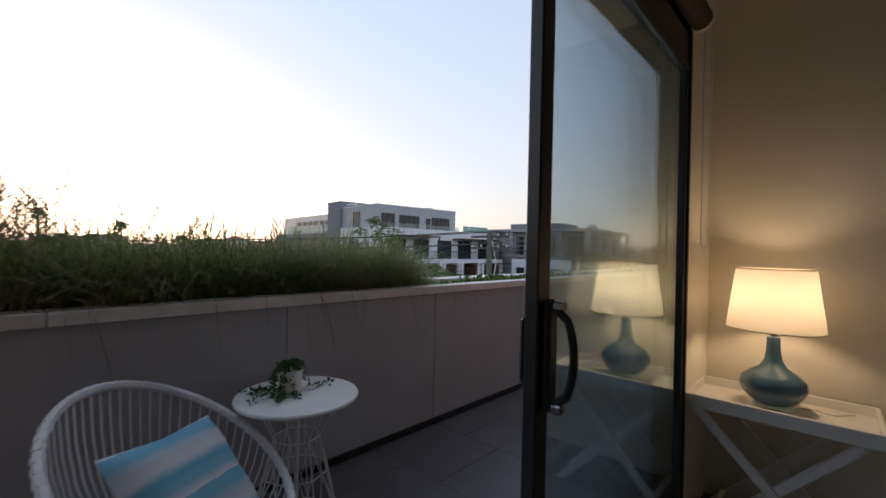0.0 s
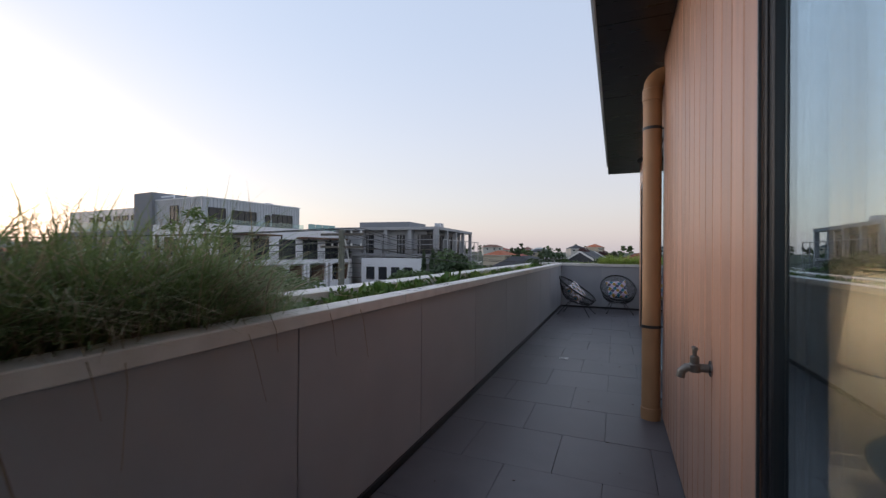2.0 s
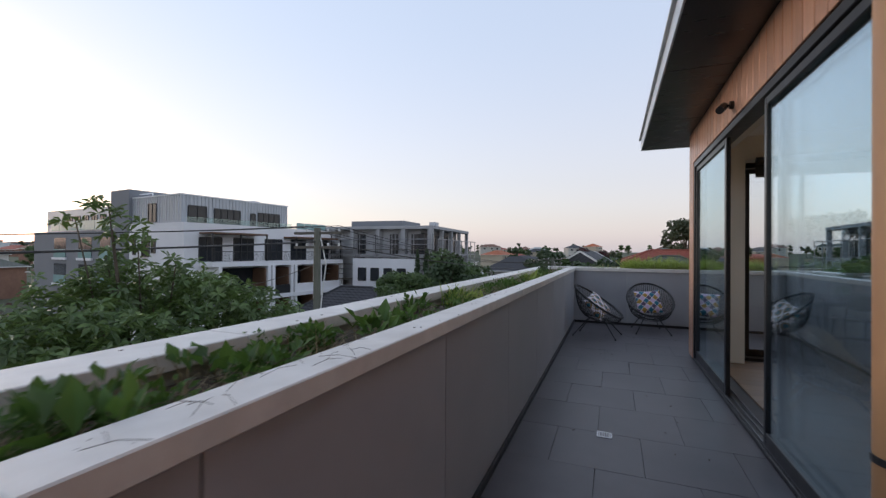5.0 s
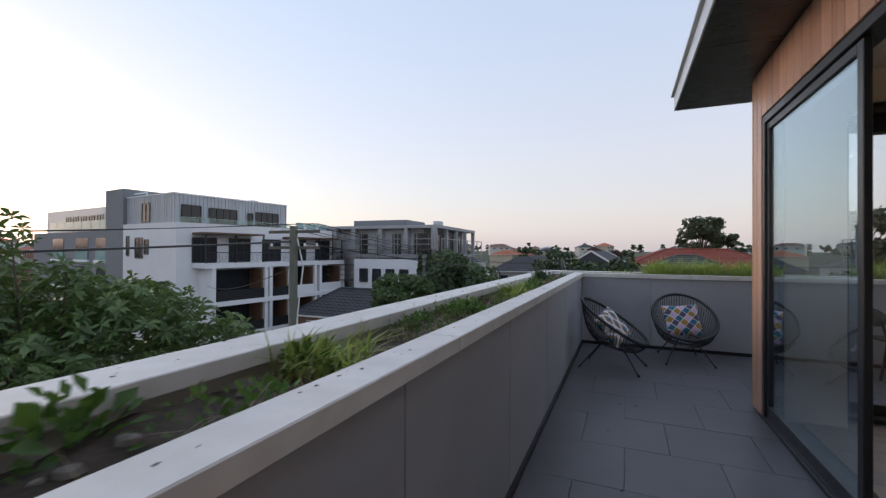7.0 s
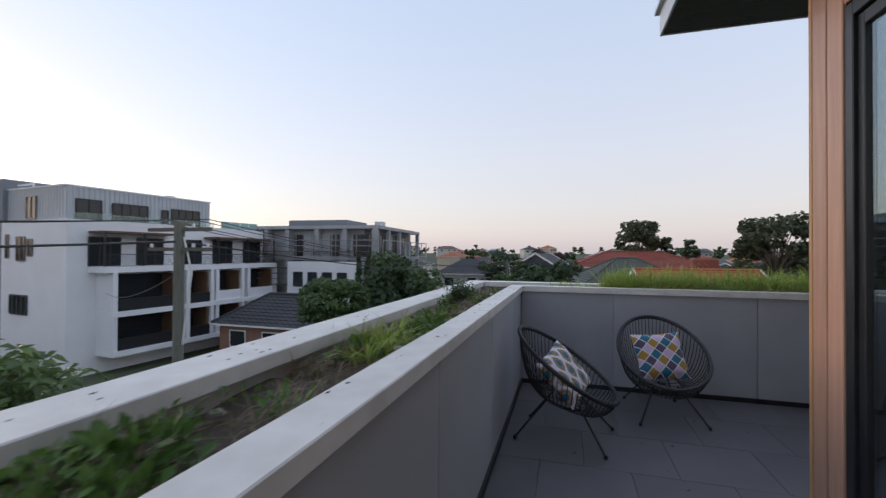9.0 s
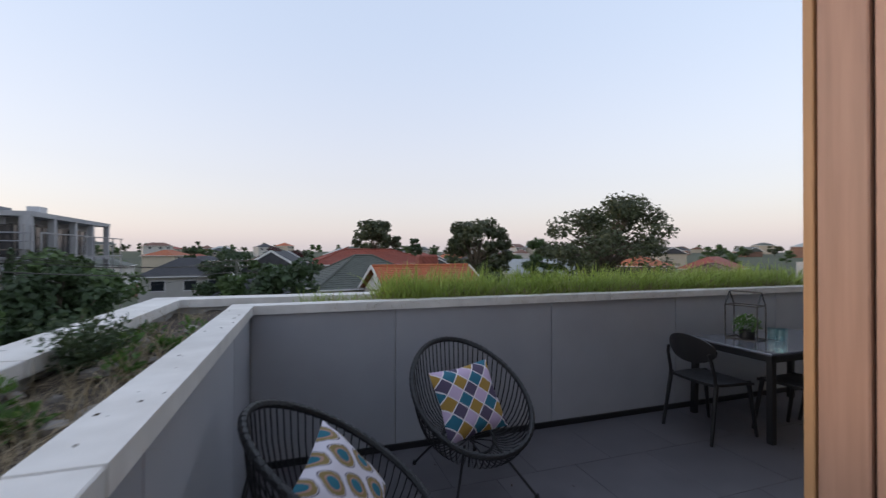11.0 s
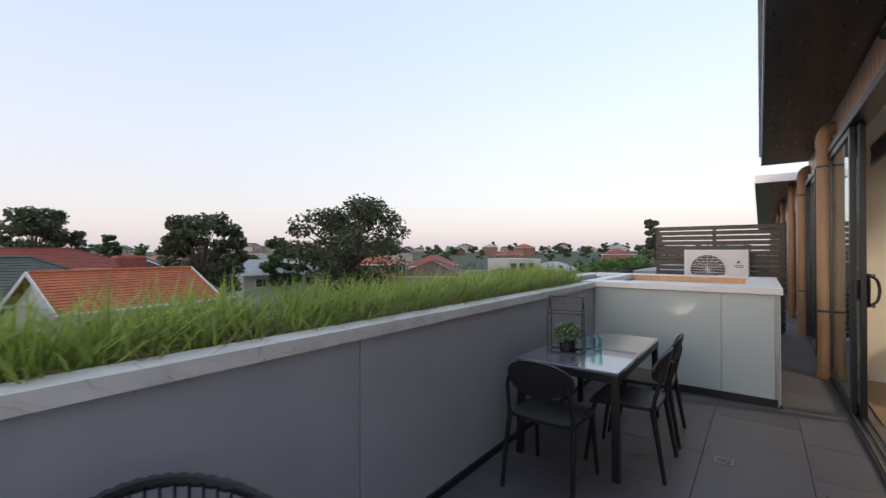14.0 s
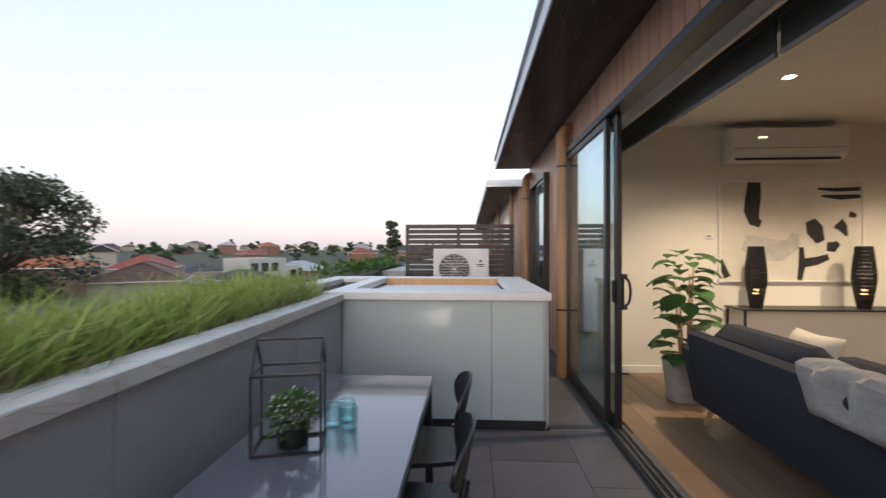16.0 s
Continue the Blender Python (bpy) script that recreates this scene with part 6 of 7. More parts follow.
def opening(parent, axis, at, u0, u1, z0, z1, bars=1, glass=None):
    """A window: dark pane with a frame and bars, proud of the wall. axis 0: the wall faces +x at x = at; axis 1: it faces -y at y = at."""
    def bx(m, a0, a1, b0, b1, c0, c1):
        return m.box(at + b0, a0, c0, at + b1, a1, c1) if axis == 0 else m.box(a0, at - b1, c0, a1, at - b0, c1)
    w = part("window", bx(Mesh(), u0, u1, 0.0, 0.04, z0, z1), glass or M_DARKWIN, parent)
    m = Mesh()
    for k in range(bars + 2):
        u = u0 + (u1 - u0) * k / (bars + 1)
        bx(m, u - 0.05, u + 0.05, 0.0, 0.09, z0, z1)
    bx(m, u0, u1, 0.0, 0.09, z0 - 0.06, z0 + 0.04)
    bx(m, u0, u1, 0.0, 0.09, z1 - 0.04, z1 + 0.06)
    part("window_frame", m, M_ALU, w)
    return w


A = thing("apartment_building", 0, 0, 0, "white and zinc four-storey apartment block with dark balconies", "building")
part("upper_block", Mesh().box(-46, 15.4, 3.3, -35.1, 28.8, 6.55), M_AMETAL, A, "zinc-clad top storey")
m = Mesh()
for k in range(34):
    m.box(-35.1, 15.5 + k * 0.4, 3.4, -35.03, 15.58 + k * 0.4, 6.55)
for k in range(22):
    m.box(-44.6 + k * 0.43, 15.33, 3.4, -44.5 + k * 0.43, 15.4, 6.55)
part("cladding_ribs", m, M_AMETAL, A)
part("parapet_cap", Mesh().box(-46.1, 15.3, 6.55, -35.0, 28.9, 6.68), M_AWHITE, A)
part("lower_block", Mesh().box(-43, 14.5, GROUND - 2.2, -33.0, 34.6, 3.3), M_AWHITE, A, "white rendered lower storeys")
part("terrace_upstand", Mesh().box(-43, 14.5, 3.3, -42.8, 34.6, 3.65).box(-33.2, 14.5, 3.3, -33.0, 34.6, 3.65).box(-42.8, 14.5, 3.3, -33.2, 14.7, 3.65), M_AWHITE, A)
part("stair_core", Mesh().box(-48.2, 15.0, GROUND - 2.2, -44.2, 30, 7.6), M_AGREY, A, "grey stair tower")
part("left_wing", Mesh().box(-71, 17.0, 3.2, -48.2, 30, 6.3), M_AMETAL, A, "zinc-clad wing")
part("left_wing_base", Mesh().box(-71, 15.6, GROUND - 2.2, -48.2, 30, 3.2), M_AGREY, A)
for u0, u1, z0, z1, b in ((16.1, 18.0, 3.7, 5.5, 1), (18.9, 22.0, 3.9, 5.4, 3), (23.4, 24.0, 3.7, 5.2, 0), (24.4, 27.5, 3.7, 5.4, 3)):
    opening(A, 0, -35.03, u0, u1, z0, z1, b)
for u0, u1, z0, z1, b in ((-40.9, -39.4, 3.9, 5.8, 1), (-40.4, -39.0, 0.2, 2.2, 1), (-42.2, -41.7, 0.4, 2.4, 0), (-38.6, -37.9, 0.6, 2.0, 0), (-41.4, -38.6, -4.4, -2.8, 3)):
    opening(A, 1, 14.5 if z0 < 3 else 15.33, u0, u1, z0, z1, b)
for k in range(7):
    opening(A, 1, 17.0, -64.5 + k * 2.3, -63.1 + k * 2.3, 3.6, 5.3, 1)
    part("balustrade_pane", Mesh().box(-65.5 + k * 2.4, 15.6, 3.3, -63.2 + k * 2.4, 15.66, 4.5), M_AGLASS, A, "green glass balustrade pane")
for z in (-0.2, -3.6):
    for x0 in (-64.5, -57.5, -52.0):
        part("recess", Mesh().box(x0, 15.56, z, x0 + 3.4, 15.62, z + 2.6), M_DARKWIN, A, "dark balcony recess")
        part("balustrade_pane", Mesh().box(x0, 15.5, z, x0 + 3.4, 15.55, z + 1.1), M_AGLASS, A)
        part("slab_edge", Mesh().box(x0 - 0.3, 15.4, z - 0.3, x0 + 3.7, 15.6, z), M_AWHITE, A)
# third-storey balcony with posts, awning and bars
part("balcony_slab", Mesh().box(-33.0, 16.0, -0.75, -30.8, 34.6, -0.25), M_AWHITE, A, "white balcony slab")
part("awning", Mesh().box(-33.0, 16.0, 2.55, -30.9, 22.5, 2.72), M_ABROWN, A, "brown flat awning")
part("awning", Mesh().box(-33.0, 26.5, 2.4, -31.0, 34.4, 2.6), M_ABROWN, A, "brown flat awning")
for y in (16.1, 19.2, 22.4, 26.6, 30.4, 34.3):
    part("post", Mesh().box(-31.0, y - 0.06, -0.25, -30.88, y + 0.06, 2.6), M_ALU, A)
m = Mesh().box(-30.9, 16.0, 0.75, -30.84, 34.5, 0.82)
for k in range(124):
    m.box(-30.88, 16.05 + k * 0.15, -0.25, -30.86, 16.07 + k * 0.15, 0.78)
part("balustrade", m, M_ALU, A, "dark bar balustrade")
for u0 in (15.4, 19.2, 23.2, 27.0, 31.0):
    opening(A, 0, -33.0, u0 + 0.6, u0 + 3.0, -0.2, 2.2, 2)
# second and first storeys: white fins with deep dark loggias
for z, h in ((-4.2, 3.2), (-7.5, 3.1)):
    for y0, y1 in ((17.0, 22.4), (23.4, 25.6), (26.6, 29.4), (30.6, 34.0)):
        part("loggia_back", Mesh().box(-33.02, y0, z + 0.2, -32.96, y1, z + h), M_DARKWIN, A, "dark loggia glazing")
        part("loggia_lining", Mesh().box(-32.9, y1 - 0.3, z + 0.25, -30.9, y1 - 0.12, z + h), M_ABROWN, A, "brown timber lining")
        part("balustrade", Mesh().box(-30.9, y0, z + 0.2, -30.82, y1, z + 1.2), M_ALU if y0 < 26 else M_AWHITE, A, "solid balustrade")
    part("slab", Mesh().box(-33.0, 16.6, z - 0.25, -30.6, 34.6, z + 0.2), M_AWHITE, A)
    for y in (16.8, 22.6, 23.2, 25.8, 26.4, 29.6, 30.4, 34.4):
        part("fin", Mesh().box(-33.0, y - 0.18, z + 0.2, -30.7, y + 0.18, z + 3.45), M_AWHITE, A, "white fin wall")
for k in range(7):
    part("glass_rail", Mesh().box(-34.2, 15.5 + k * 1.9, 3.4, -34.15, 17.3 + k * 1.9, 4.3), M_CLEAR, A, "clear glass rail")
for k in range(4):
    part("glass_rail", Mesh().box(-34.0, 29.4 + k * 1.3, 3.5, -33.95, 30.6 + k * 1.3, 4.5), M_AGLASS, A)
for x, y in ((-44.5, 19), (-40, 22), (-38, 26), (-44, 26)):
    part("roof_unit", Mesh().box(x - 0.6, y - 0.5, 6.68, x + 0.6, y + 0.5, 7.1, 0.05), M_AMETAL, A, "roof plant unit")
for y in (16.0, 19.0):
    part("roof_frame", Mesh().box(-46, y, 7.05, -41.5, y + 0.1, 7.2).box(-41.598, y + 0.002, 6.6, -41.502, y + 0.098, 7.06), M_AWHITE, A)
part("pergola", Mesh().box(-30.0, 30.0, -4.9, -26.5, 36.0, -4.75), M_ABROWN, A)
A.matrix_basis = pose(-37.994, 21.724, 1.824, 0, 0, -6.2) @ Matrix.Scale(0.879, 4) @ pose(39.225, -20.538, -1.45)

# ---------------------------------------------------------------- building site with scaffolding
M_BGREY = mat("bare_grey_render", (0.42, 0.42, 0.43), (0.33, 0.33, 0.34), rough=0.9, scale=0.7)
M_TUBE = mat("galvanised_tube", (0.34, 0.34, 0.35), (0.25, 0.25, 0.26), rough=0.5, metal=0.6, scale=3)
B = thing("building_site", 0, 0, 0, "grey unfinished apartment block wrapped in scaffolding", "building")
part("core", Mesh().box(-35.5, 37.6, GROUND, -21.6, 50, 4.45), M_BGREY, B)
for z in (-4.0, -0.9, 1.6, 4.45):
    part("slab", Mesh().box(-35.7, 36.8, z, -20.0, 50.0, z + 0.3), M_BGREY, B, "bare concrete slab")
for y in (36.9, 40.0, 43.2, 46.4, 49.8):
    part("column", Mesh().box(-20.4, y - 0.18, GROUND, -20.05, y + 0.18, 4.5), M_BGREY, B)
for k, x in enumerate((-35.5, -31.2, -29.0, -26.0, -23.2, -20.4)):
    part("fin", Mesh().box(x - 0.2, 36.85, -0.6 if k % 2 else GROUND, x + 0.2, 37.6, 4.5), M_BGREY, B)
for z in (-3.5, -0.4, 2.0):
    for x0, x1 in ((-34.8, -31.8), (-28.6, -27.8), (-26.6, -25.9), (-24.9, -24.1), (-22.6, -21.2)):
        opening(B, 1, 37.6, x0, x1, z, z + 1.9, 1)
    for y0 in (38.0, 41.0, 44.2, 47.2):
        opening(B, 0, -21.6, y0, y0 + 2.0, z, z + 2.0, 1)
part("plant_room", Mesh().box(-31.5, 41, 4.75, -25.0, 46, 5.6), M_AGREY, B, "dark roof plant room")
part("roof_unit", Mesh().box(-21.6, 40, 4.75, -20.9, 41, 5.3), M_AMETAL, B)
for y in (36.0, 36.75):
    for k in range(9):
        part("scaffold_post", Mesh().tube([(-36 + 2.0 * k, y, GROUND), (-36 + 2.0 * k, y, 3.9)], 0.05, 5), M_TUBE, B)
for z in (-3.6, -1.6, 0.4, 1.9, 3.4):
    part("scaffold_ledger", Mesh().tube([(-36.2, 36.0, z), (-19.8, 36.0, z)], 0.045, 5), M_TUBE, B)
    part("scaffold_ledger", Mesh().tube([(-36.2, 36.0, z - 0.5), (-19.8, 36.0, z - 0.5)], 0.04, 5), M_TUBE, B)
    part("scaffold_deck", Mesh().box(-36, 36.0, z - 1.05, -20, 36.75, z - 0.98), M_FENCE, B, "timber scaffold deck")
    part("scaffold_ledger", Mesh().tube([(-19.2, 36.0, z), (-19.2, 50.3, z)], 0.045, 5), M_TUBE, B)
for k in range(8):
    part("scaffold_post", Mesh().tube([(-19.2, 36.0 + 2.0 * k, GROUND), (-19.2, 36.0 + 2.0 * k, 3.4)], 0.05, 5), M_TUBE, B)
B.matrix_basis = pose(-27.38, 38.679, 0.467, 0, 0, 3.48) @ Matrix.Scale(1.162, 4) @ pose(27.846, -41.046, -1.45)
low = thing("site_annex", -23.4, 34.0, GROUND, "low white annex in front of the building site", "building")
part("wall", Mesh().box(-4.0, -1.5, 0, 4.0, 1.5, 8.1), M_AWHITE, low)
for k in range(4):
    opening(low, 1, -1.5, -3.2 + 1.7 * k, -2.2 + 1.7 * k, 5.6, 7.0, 0)

# row of terraces further along the front
N = thing("next_terrace", 12.3, -2.2, 0, "next timber-clad terrace with a dark eave", "building")
part("wall", Mesh().box(0, -6, -9, 26, 0.0, 2.9), M_TIMBER, N)
part("roof_edge", Mesh().box(-0.2, -6, 2.9, 26, 0.72, 2.96), M_SOFFIT, N, "dark soffit")
part("fascia", Mesh().box(-0.2, 0.7, 2.9, 26, 0.74, 3.06).box(-0.22, -1, 2.9, -0.2, 0.74, 3.06), M_FASCIA, N)
for k in range(6):
    part("window", Mesh().box(1.2 + 4.2 * k, 0.0, 0.1, 3.6 + 4.2 * k, 0.04, 2.4), M_DARKWIN, N)
    part("downpipe", Mesh().tube([(0.6 + 4.2 * k, 0.1, 0), (0.6 + 4.2 * k, 0.1, 2.9)], 0.055, 10), M_PIPE, N, smooth=True)
part("planter_wall", Mesh().box(-1.8, 1.6, -9, 26, 3.0, 1.05), M_RENDER, N)
sh = Mesh()
rng = random.Random(9)
for k in range(16):
    leaf_blades(sh, (8.4 + rng.uniform(0, 5.5), 0.95 + rng.uniform(-0.2, 0.5), 1.05), 46, (0.28, 0.2), 0.12, rng=rng)
tagged(part("planter_shrubs", sh, M_WEED, None), "low green shrubs in the next planter", "shrub", "", "stuff")
setting("planter_bed", Mesh().box(8.1, 0.62, 0.2, 14.0, 1.6, 1.05), M_SOIL, "soil bed of the next planter", "soil")


# ---------------------------------------------------------------- planting
def blades(m, rng, x0, x1, y0, y1, z, n, hmin, hmax, lean, width, push=(0, 0), tuft=0):
    """Thin curved grass blades; tuft: how many spring from one root."""
    cx = cy = 0
    vs, fs = m.v, m.f
    for i in range(n):
        if not tuft or i % tuft == 0:
            cx, cy = rng.uniform(x0, x1), rng.uniform(y0, y1)
            hk = rng.uniform(0.75, 1.15)
        x, y = (cx + rng.gauss(0, 0.025), cy + rng.gauss(0, 0.025)) if tuft else (cx, cy)
        h = rng.uniform(hmin, hmax) * (hk if tuft else 1)
        a = rng.uniform(0, 2 * math.pi)
        b = rng.random() ** 0.7 * lean
        dx, dy = math.cos(a) * b + push[0] * rng.random(), math.sin(a) * b + push[1] * rng.random()
        w = width * rng.uniform(0.6, 1.3)
        sx, sy = -math.sin(a + 0.6) * w, math.cos(a + 0.6) * w
        k = len(vs)
        for s, g in ((0.0, 1.0), (0.4, 0.9), (0.75, 0.55)):
            px, py = x + dx * h * s * s * 1.3, y + dy * h * s * s * 1.3
            pz = z + h * (s - 0.42 * s * s * min(1.6, math.hypot(dx, dy)))
            vs += [(px - sx * g, py - sy * g, pz), (px + sx * g, py + sy * g, pz)]
        bd = math.hypot(dx, dy)
        vs.append((x + dx * h * 1.3, y + dy * h * 1.3, z + h * (1 - 0.50 * min(1.7, bd))))
        fs += [(k, k + 1, k + 3, k + 2), (k + 2, k + 3, k + 5, k + 4), (k + 4, k + 5, k + 6)]
    return m


def planting(name, m, material, label, category="grass"):
    return tagged(part(name, m, material, None), label, category, "", "stuff")


g = random.Random(31)
m = blades(Mesh(), g, 0.95, 5.75, 0.16, 0.54, 0.98, 10000, 0.18, 0.42, 0.65, 0.0052, (0.05, -0.08), 9)
blades(m, g, 0.3, 1.2, 0.2, 0.6, 0.98, 500, 0.08, 0.22, 0.8, 0.004, (-0.1, 0), 6)
planting("green_grass", m, M_GRASS, "bright green grass filling the end planter")
m = blades(Mesh(), g, 0.9, 5.8, 0.14, 0.54, 0.98, 5200, 0.08, 0.30, 1.0, 0.0036, (0, -0.3), 5)
blades(m, g, 0.5, 5.8, 0.13, 0.20, 1.0, 1500, 0.10, 0.24, 1.6, 0.0034, (0.1, -0.2), 6)
planting("dry_grass", m, M_STRAW, "dry straw between the green grass")
m = blades(Mesh(), g, -0.53, -0.14, -15.4, -9.8, 0.97, 16500, 0.28, 0.72, 0.9, 0.0042, (0.16, 0.03), 36)
blades(m, g, -0.53, -0.14, -9.85, -9.45, 0.97, 1200, 0.15, 0.36, 1.0, 0.003, (0.1, 0.1), 16)
planting("tussock_grass", m, M_TUSSOCK, "tall unkempt tussock grass in the long planter")
m = blades(Mesh(), g, -0.53, -0.13, -15.4, -9.65, 0.97, 6500, 0.28, 0.70, 1.0, 0.0028, (0.3, 0.1), 14)
blades(m, g, -0.53, -0.13, -14.5, -11.9, 0.97, 2600, 0.5, 1.0, 0.5, 0.0034, (0.1, 0.05), 16)
planting("dry_tussock", m, M_STRAW, "dry bent grass hanging over the coping")
m = Mesh()
for k in range(90):
    y, h = g.choice((g.uniform(-14.2, -11.9), g.uniform(-14.2, -10.2))), g.uniform(0.5, 0.85)
    h *= 1.0 if y < -11.9 else 0.75
    x = g.uniform(-0.6, -0.2)
    dx, dy = g.uniform(-0.1, 0.25), g.uniform(-0.2, 0.2)
    tip = Vector((x + dx, y + dy, 0.97 + h))
    m.tube([(x, y, 0.97), (x + dx * 0.3, y + dy * 0.3, 0.97 + h * 0.6), tip], 0.0022, 4)
    for j in range(9):
        q = tip - Vector((dx * 0.04 * j, dy * 0.04 * j, 0.018 * j))
        m.tube([q, q + Vector((g.uniform(-0.04, 0.04), g.uniform(-0.04, 0.04), 0.03))], 0.003, 3)
planting("seed_heads", m, M_STRAW, "thin dry seed heads above the grass")

# hanging strands on the inner face of the parapet
m = Mesh()
for k in range(26):
    y = g.uniform(-12.6, -9.15)
    L = g.uniform(0.12, 0.36)
    dy = g.uniform(-0.05, 0.3) * L
    pts = [(-0.1, y - 0.05, CAP + 0.04), (0.0, y, CAP + 0.035), (0.035, y + dy * 0.3, CAP - L * 0.3), (0.03 + 0.02 * g.random(), y + dy, CAP - L)]
    m.tube(pts, 0.0022, 4, taper=0.001)
planting("grass_strands", m, M_STRAW, "dry grass strands hanging from the coping")

# weeds in the long planter
m, dry = Mesh(), Mesh()
for k in range(170):
    y = g.choice((g.uniform(-9.3, 0.45), g.uniform(-9.2, -6.6), g.uniform(-5.2, -1.6)))
    x = g.uniform(-0.56, -0.17)
    dense = 0.5 + 0.5 * noise.noise(Vector((y * 1.1, 7.7, 0)))
    if g.random() < dense * (0.95 if y < -4 else 0.7):
        leaf_blades(m, (x, y, 1.0), g.randint(40, 110), (g.uniform(0.06, 0.15), g.uniform(0.05, 0.14)), g.uniform(0.022, 0.055), 0.4, 0.9, g)
    if -8.8 < y < -6.2 and g.random() < 0.16:
        leaf_blades(m, (x, y, 1.02), g.randint(8, 16), (0.12, 0.08), g.uniform(0.07, 0.10), 0.25, 0.9, g)
    if g.random() < 0.5:
        blades(dry, g, x - 0.1, x + 0.1, y - 0.15, y + 0.15, 0.98, 26, 0.06, 0.18, 1.6, 0.0022)
planting("weeds", m, M_WEED, "low green weeds in the dry planter", "weeds")
blades(dry, g, -0.56, -0.2, -3.6, -0.6, 0.98, 900, 0.05, 0.16, 1.7, 0.0024, (0, 0), 14)
planting("dry_weeds", dry, M_STRAW, "dry weed stalks in the planter", "weeds")
m = blades(Mesh(), g, -0.48, -0.24, -5.85, -5.45, 0.98, 170, 0.10, 0.22, 1.1, 0.005, (0.35, 0), 26)
blades(m, g, -0.5, -0.2, -3.3, -2.9, 0.98, 160, 0.12, 0.25, 1.0, 0.006, (0.1, 0), 26)
planting("grass_tufts", m, M_GRASS, "fresh green grass tufts in the planter")
rose = thing("rosemary_bush", -0.46, -1.05, 0.98, "small grey-green rosemary bush in the planter", "shrub")
m = Mesh()
for k in range(40):
    a, s = g.uniform(0, 6.28), g.uniform(0.02, 0.16)
    base, tip = Vector((0.4 * s * math.cos(a), 0.8 * s * math.sin(a), 0)), Vector((s * math.cos(a), 1.6 * s * math.sin(a), g.uniform(0.12, 0.24)))
    for j in range(16):
        c = base.lerp(tip, (j + 1) / 16)
        leaf_blades(m, c, 3, (0.012, 0.01), 0.024, 0.2, 0.5, g)
part("foliage", m, leaf_mat("rosemary_leaves", (0.075, 0.11, 0.055), (0.045, 0.07, 0.035)), rose)
m = Mesh()
for k in range(70):
    y = g.choice((g.uniform(-3.2, -0.2), g.uniform(-9, 0.3)))
    x, s = g.uniform(-0.55, -0.17), g.uniform(0.015, 0.055) if y > -3.4 else g.uniform(0.01, 0.03)
    n0 = len(m.v)
    m.lathe([(s * 0.5, 0), (s, s * 0.35), (s * 0.8, s * 0.8), (s * 0.3, s)], 7, (x, y, 0.985))
    m.v[n0:] = [(px + s * 0.3 * noise.noise(Vector((px, py, pz)) * 60), py + s * 0.3 * noise.noise(Vector((py, pz, px)) * 60), pz) for px, py, pz in m.v[n0:]]
planting("stones", m, M_STONE, "scattered pale stones on the soil", "stones")
# litter on the copings and floor
m = Mesh()
for k in range(170):
    y = g.uniform(-9.5, 0.0)
    x = g.choice((g.uniform(-0.15, 0.01), g.uniform(-0.8, -0.58)))
    s = g.uniform(0.0015, 0.006)
    a = g.uniform(0, 3.14)
    m.box(-s, -s * 0.5, 0, s, s * 0.5, s * 0.4, 0, pose(x, y, CAP, 0, 0, math.degrees(a)))
for k in range(26):
    y = -8.15 + g.gauss(0, 0.25)
    x = g.uniform(-0.16, 0.0)
    a = g.uniform(0, 3.14)
    L = g.uniform(0.02, 0.07)
    m.tube([(x - L * math.cos(a), y - L * math.sin(a), CAP + 0.004), (x, y, CAP + 0.012), (x + L * math.cos(a), y + L * math.sin(a), CAP + 0.004)], 0.0008, 3)
for k in range(60):
    x, y = g.choice(((g.uniform(0.1, 1.65), g.uniform(-10, -2)), (g.uniform(0.3, 5.7), g.uniform(-2.1, -0.1))))
    s = g.uniform(0.004, 0.012)
    m.box(-s, -s * 0.4, 0, s, s * 0.4, s * 0.3, 0, pose(x, y, 0.0, 0, 0, g.uniform(0, 180)))
planting("litter", m, M_SOIL, "specks of soil and dry stalks", "litter")

# ---------------------------------------------------------------- countable pieces of walls and floors
joints = [BACK, -13.4, -12.13, -10.87, -9.625, -8.36, -7.10, -5.82, -4.53, -3.24, -1.96, -0.68, -0.002]
panels = thing("parapet_cladding", 0, 0, 0, "dark grey fibre-cement panels lining the parapet", "cladding")
tagged(panels, kind="structure")
for a, b in zip(joints, joints[1:]):
    part("panel", Mesh().box(-0.013, a + 0.003, 0.03, 0.0, b - 0.003, CAP - 0.055, 0.002), M_PANEL, panels)
xs = [0.003, 0.985, 2.32, 3.67, 5.02, 5.915]
for a, b in zip(xs, xs[1:]):
    part("panel", Mesh().box(a + 0.003, 0.0, 0.03, b - 0.003, 0.013, CAP - 0.055, 0.002), M_PANEL, panels)


def boards(name, label, along, face, out, spans, w=0.15):
    """Vertical boards; spans: start, end, foot, head."""
    holder = thing(name, 0, 0, 0, label, "cladding")
    tagged(holder, kind="structure")
    cache = {}
    for a, b, z0, z1 in spans:
        n = max(1, round((b - a) / w))
        s = (b - a) / n
        for i in range(n):
            key = (round(s, 3), z0, z1)
            if key not in cache:
                h = s / 2 - 0.0055
                m = Mesh()
                if along == 1:
                    m.box(0, -h, z0, 0.024, h, z1, 0.004)
                else:
                    m.box(-h, -0.024, z0, h, 0, z1, 0.004)
                cache[key] = m.data("board", M_TIMBER)
            ob = new("board", cache[key])
            ob.parent = holder
            u = a + s * (i + 0.5)
            ob.location = (face, u, 0) if along == 1 else (u, face, 0)
    return holder


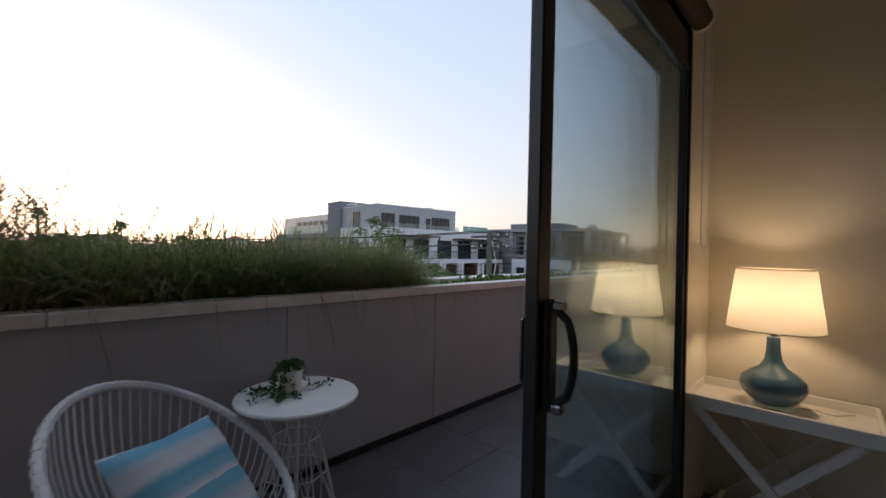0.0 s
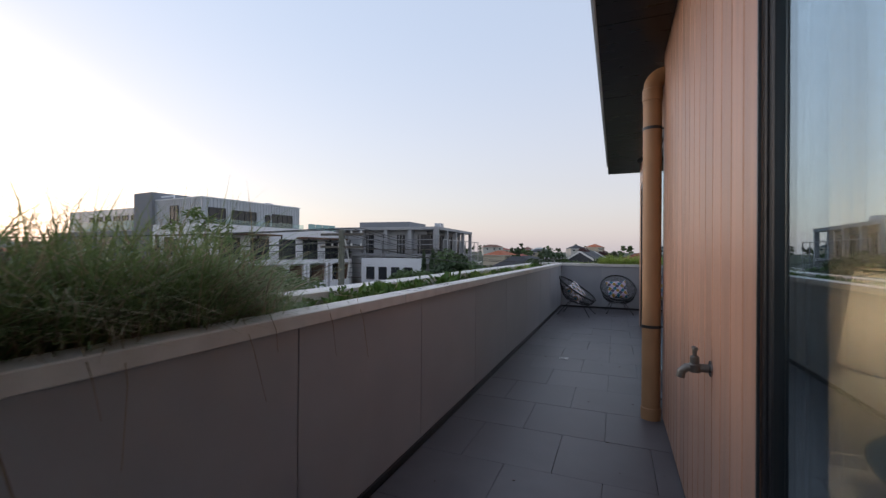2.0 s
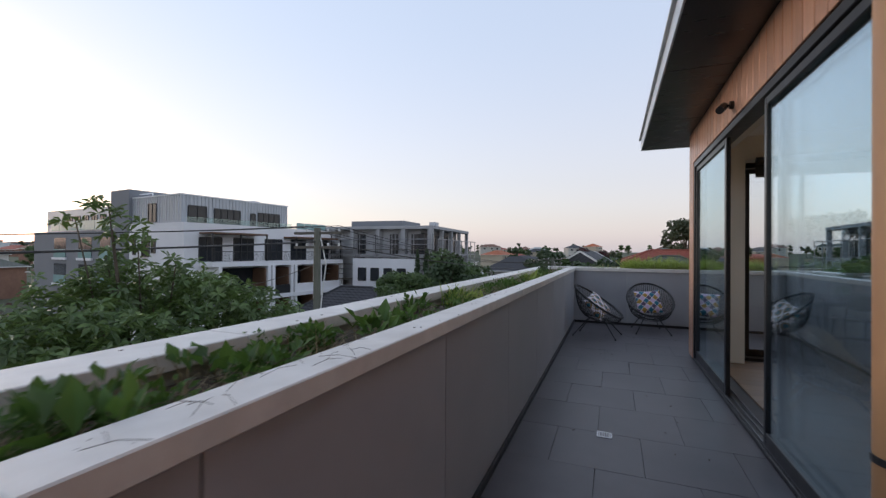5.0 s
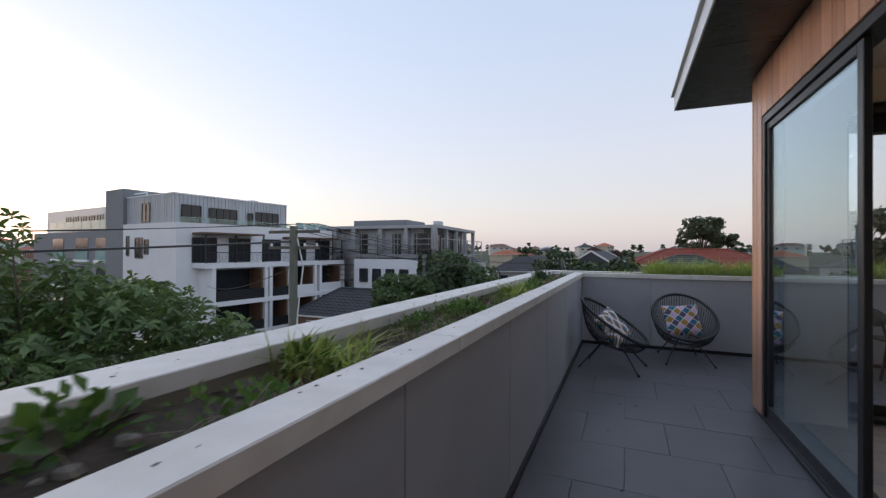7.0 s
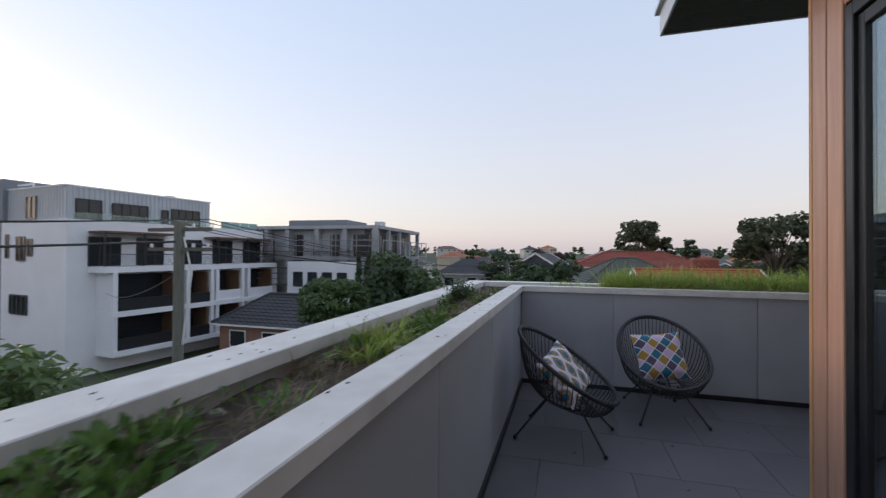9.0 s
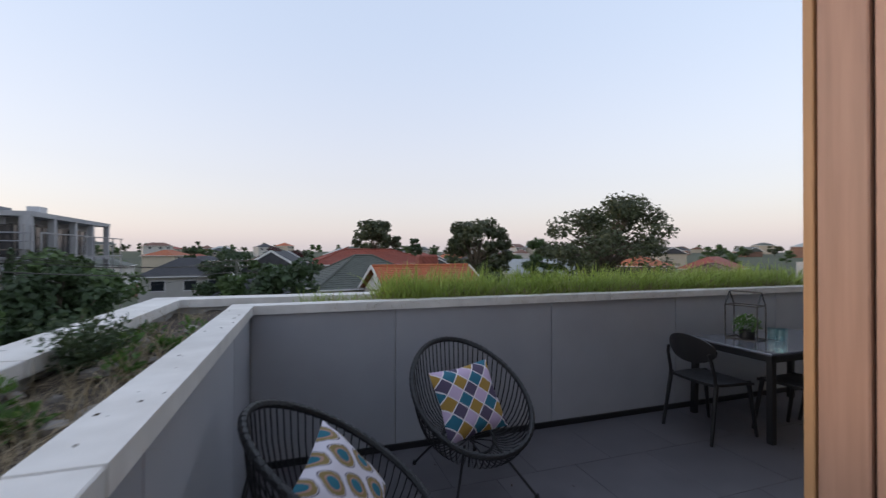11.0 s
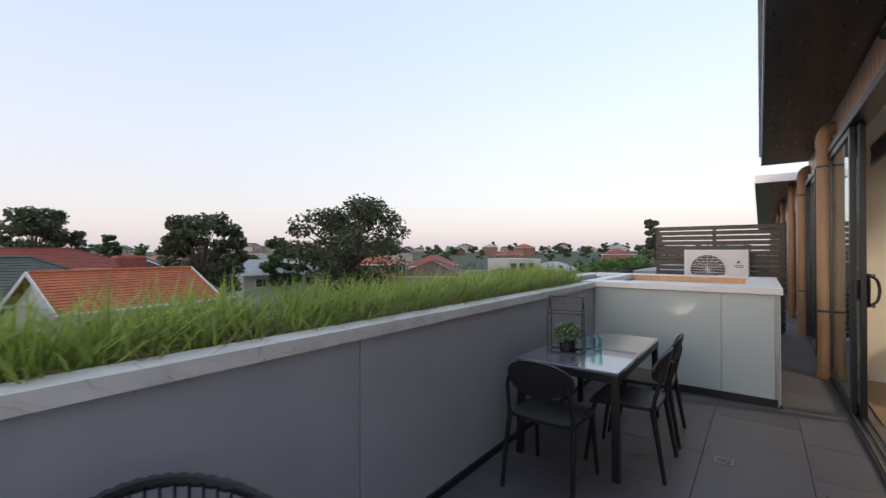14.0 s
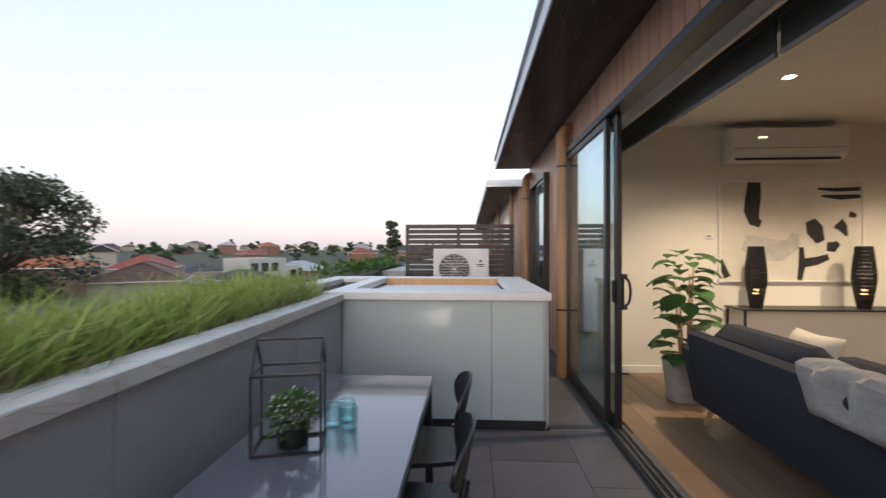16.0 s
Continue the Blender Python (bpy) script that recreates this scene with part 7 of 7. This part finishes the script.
boards("timber_cladding", "vertical brown timber boards on the bedroom wall", 1, BEDROOM_X, 1, ((BACK, -13.0, 0.02, SOFFIT), (-13.0, -9.67, HEAD + 0.01, SOFFIT), (-9.67, -7.15, 0.02, SOFFIT)))
setting("corner_board", Mesh().box(BEDROOM_X + 0.001, -7.149, 0.02, WALL_X - 0.001, -7.137, SOFFIT, 0.002), M_TIMBER, "narrow timber board closing the step in the wall", "trim")
boards("timber_cladding", "vertical brown timber boards on the side wall", 1, WALL_X, 1, ((-7.15, -7.03, 0.02, SOFFIT), (-7.03, -2.52, HEAD + 0.01, SOFFIT), (-2.52, FRONT_Y - 0.03, 0.02, SOFFIT)))
boards("timber_cladding", "vertical brown timber boards on the front wall", 0, FRONT_Y, 1, ((WALL_X + 0.03, 2.3, 0.02, SOFFIT), (2.3, 7.45, HEAD + 0.01, SOFFIT), (7.45, 8.75, 0.02, SOFFIT), (8.75, 10.25, HEAD + 0.01, SOFFIT), (10.25, 10.75, 0.02, SOFFIT)))
setting("corner_trim", Mesh().box(WALL_X, FRONT_Y - 0.028, 0.02, WALL_X + 0.028, FRONT_Y, SOFFIT, 0.003), M_POST, "pale timber corner bead", "trim")
setting("wall_edge_strip", Mesh().box(BEDROOM_X - 0.004, -9.682, 0, BEDROOM_X + 0.004, -9.672, HEAD).box(WALL_X + 0.025, -7.03, HEAD - 0.005, WALL_X + 0.09, -2.52, HEAD + 0.008), M_ALU, "dark flashing round the openings", "trim")

tiles = thing("balcony_tiles", 0, 0, 0, "large grey porcelain balcony tiles", "tiles")
tagged(tiles, kind="structure")
TW = 0.6
tile_mesh = {}


def tile(x0, y0, x1, y1):
    w, d = x1 - x0, y1 - y0
    if w < 0.05 or d < 0.05:
        return
    key = (round(w, 3), round(d, 3))
    if key not in tile_mesh:
        tile_mesh[key] = Mesh().box(-w / 2 + 0.0014, -d / 2 + 0.0014, -0.018, w / 2 - 0.0014, d / 2 - 0.0014, 0.0, 0.001).data("tile", M_TILE)
    ob = new("tile", tile_mesh[key])
    ob.parent = tiles
    ob.location = ((x0 + x1) / 2, (y0 + y1) / 2, -0.0015 * g.random())


y = -0.001
row = 0
while y > BACK:
    y2 = max(BACK, y - TW)
    right = 5.92 if y2 > FRONT_Y - 0.2 else (1.72 if y2 > -7.2 else 1.66)
    x = 0.02
    first = True
    while x < right - 0.01:
        x2 = min(right, x + (TW * (0.5 if row % 2 else 1.0) if first else TW))
        tile(x, y2, x2, y)
        x, first = x2, False
    y, row = y2, row + 1
x = 5.92
while x < 11.8:
    tile(x, FRONT_Y + 0.0, min(11.8, x + TW), -1.7)
    x += TW
setting("next_terrace_floor", Mesh().box(7.95, -1.7, -0.02, 11.8, 0.5, -0.004), M_TILE, "grey floor beyond the planter box", "floor")

oak = thing("oak_floor", 0, 0, 0, "oak floorboards of the living room", "floorboards")
tagged(oak, kind="structure")
bw = 0.19
cache = {}
yy = -2.36
while yy > -8.94:
    x = 2.0 - g.uniform(0, 1.6)
    while x < 7.6:
        L = g.choice((1.2, 1.6, 1.9))
        a, b = max(2.0, x), min(7.59, x + L)
        if b - a > 0.1:
            key = round(b - a, 2)
            if key not in cache:
                cache[key] = Mesh().box(-key / 2 + 0.001, -bw / 2 + 0.001, -0.018, key / 2 - 0.001, bw / 2 - 0.001, 0.0, 0.001).data("floorboard", M_OAK)
            ob = new("floorboard", cache[key])
            ob.parent = oak
            ob.location = ((a + b) / 2, yy - bw / 2, 0)
        x += L
    yy -= bw
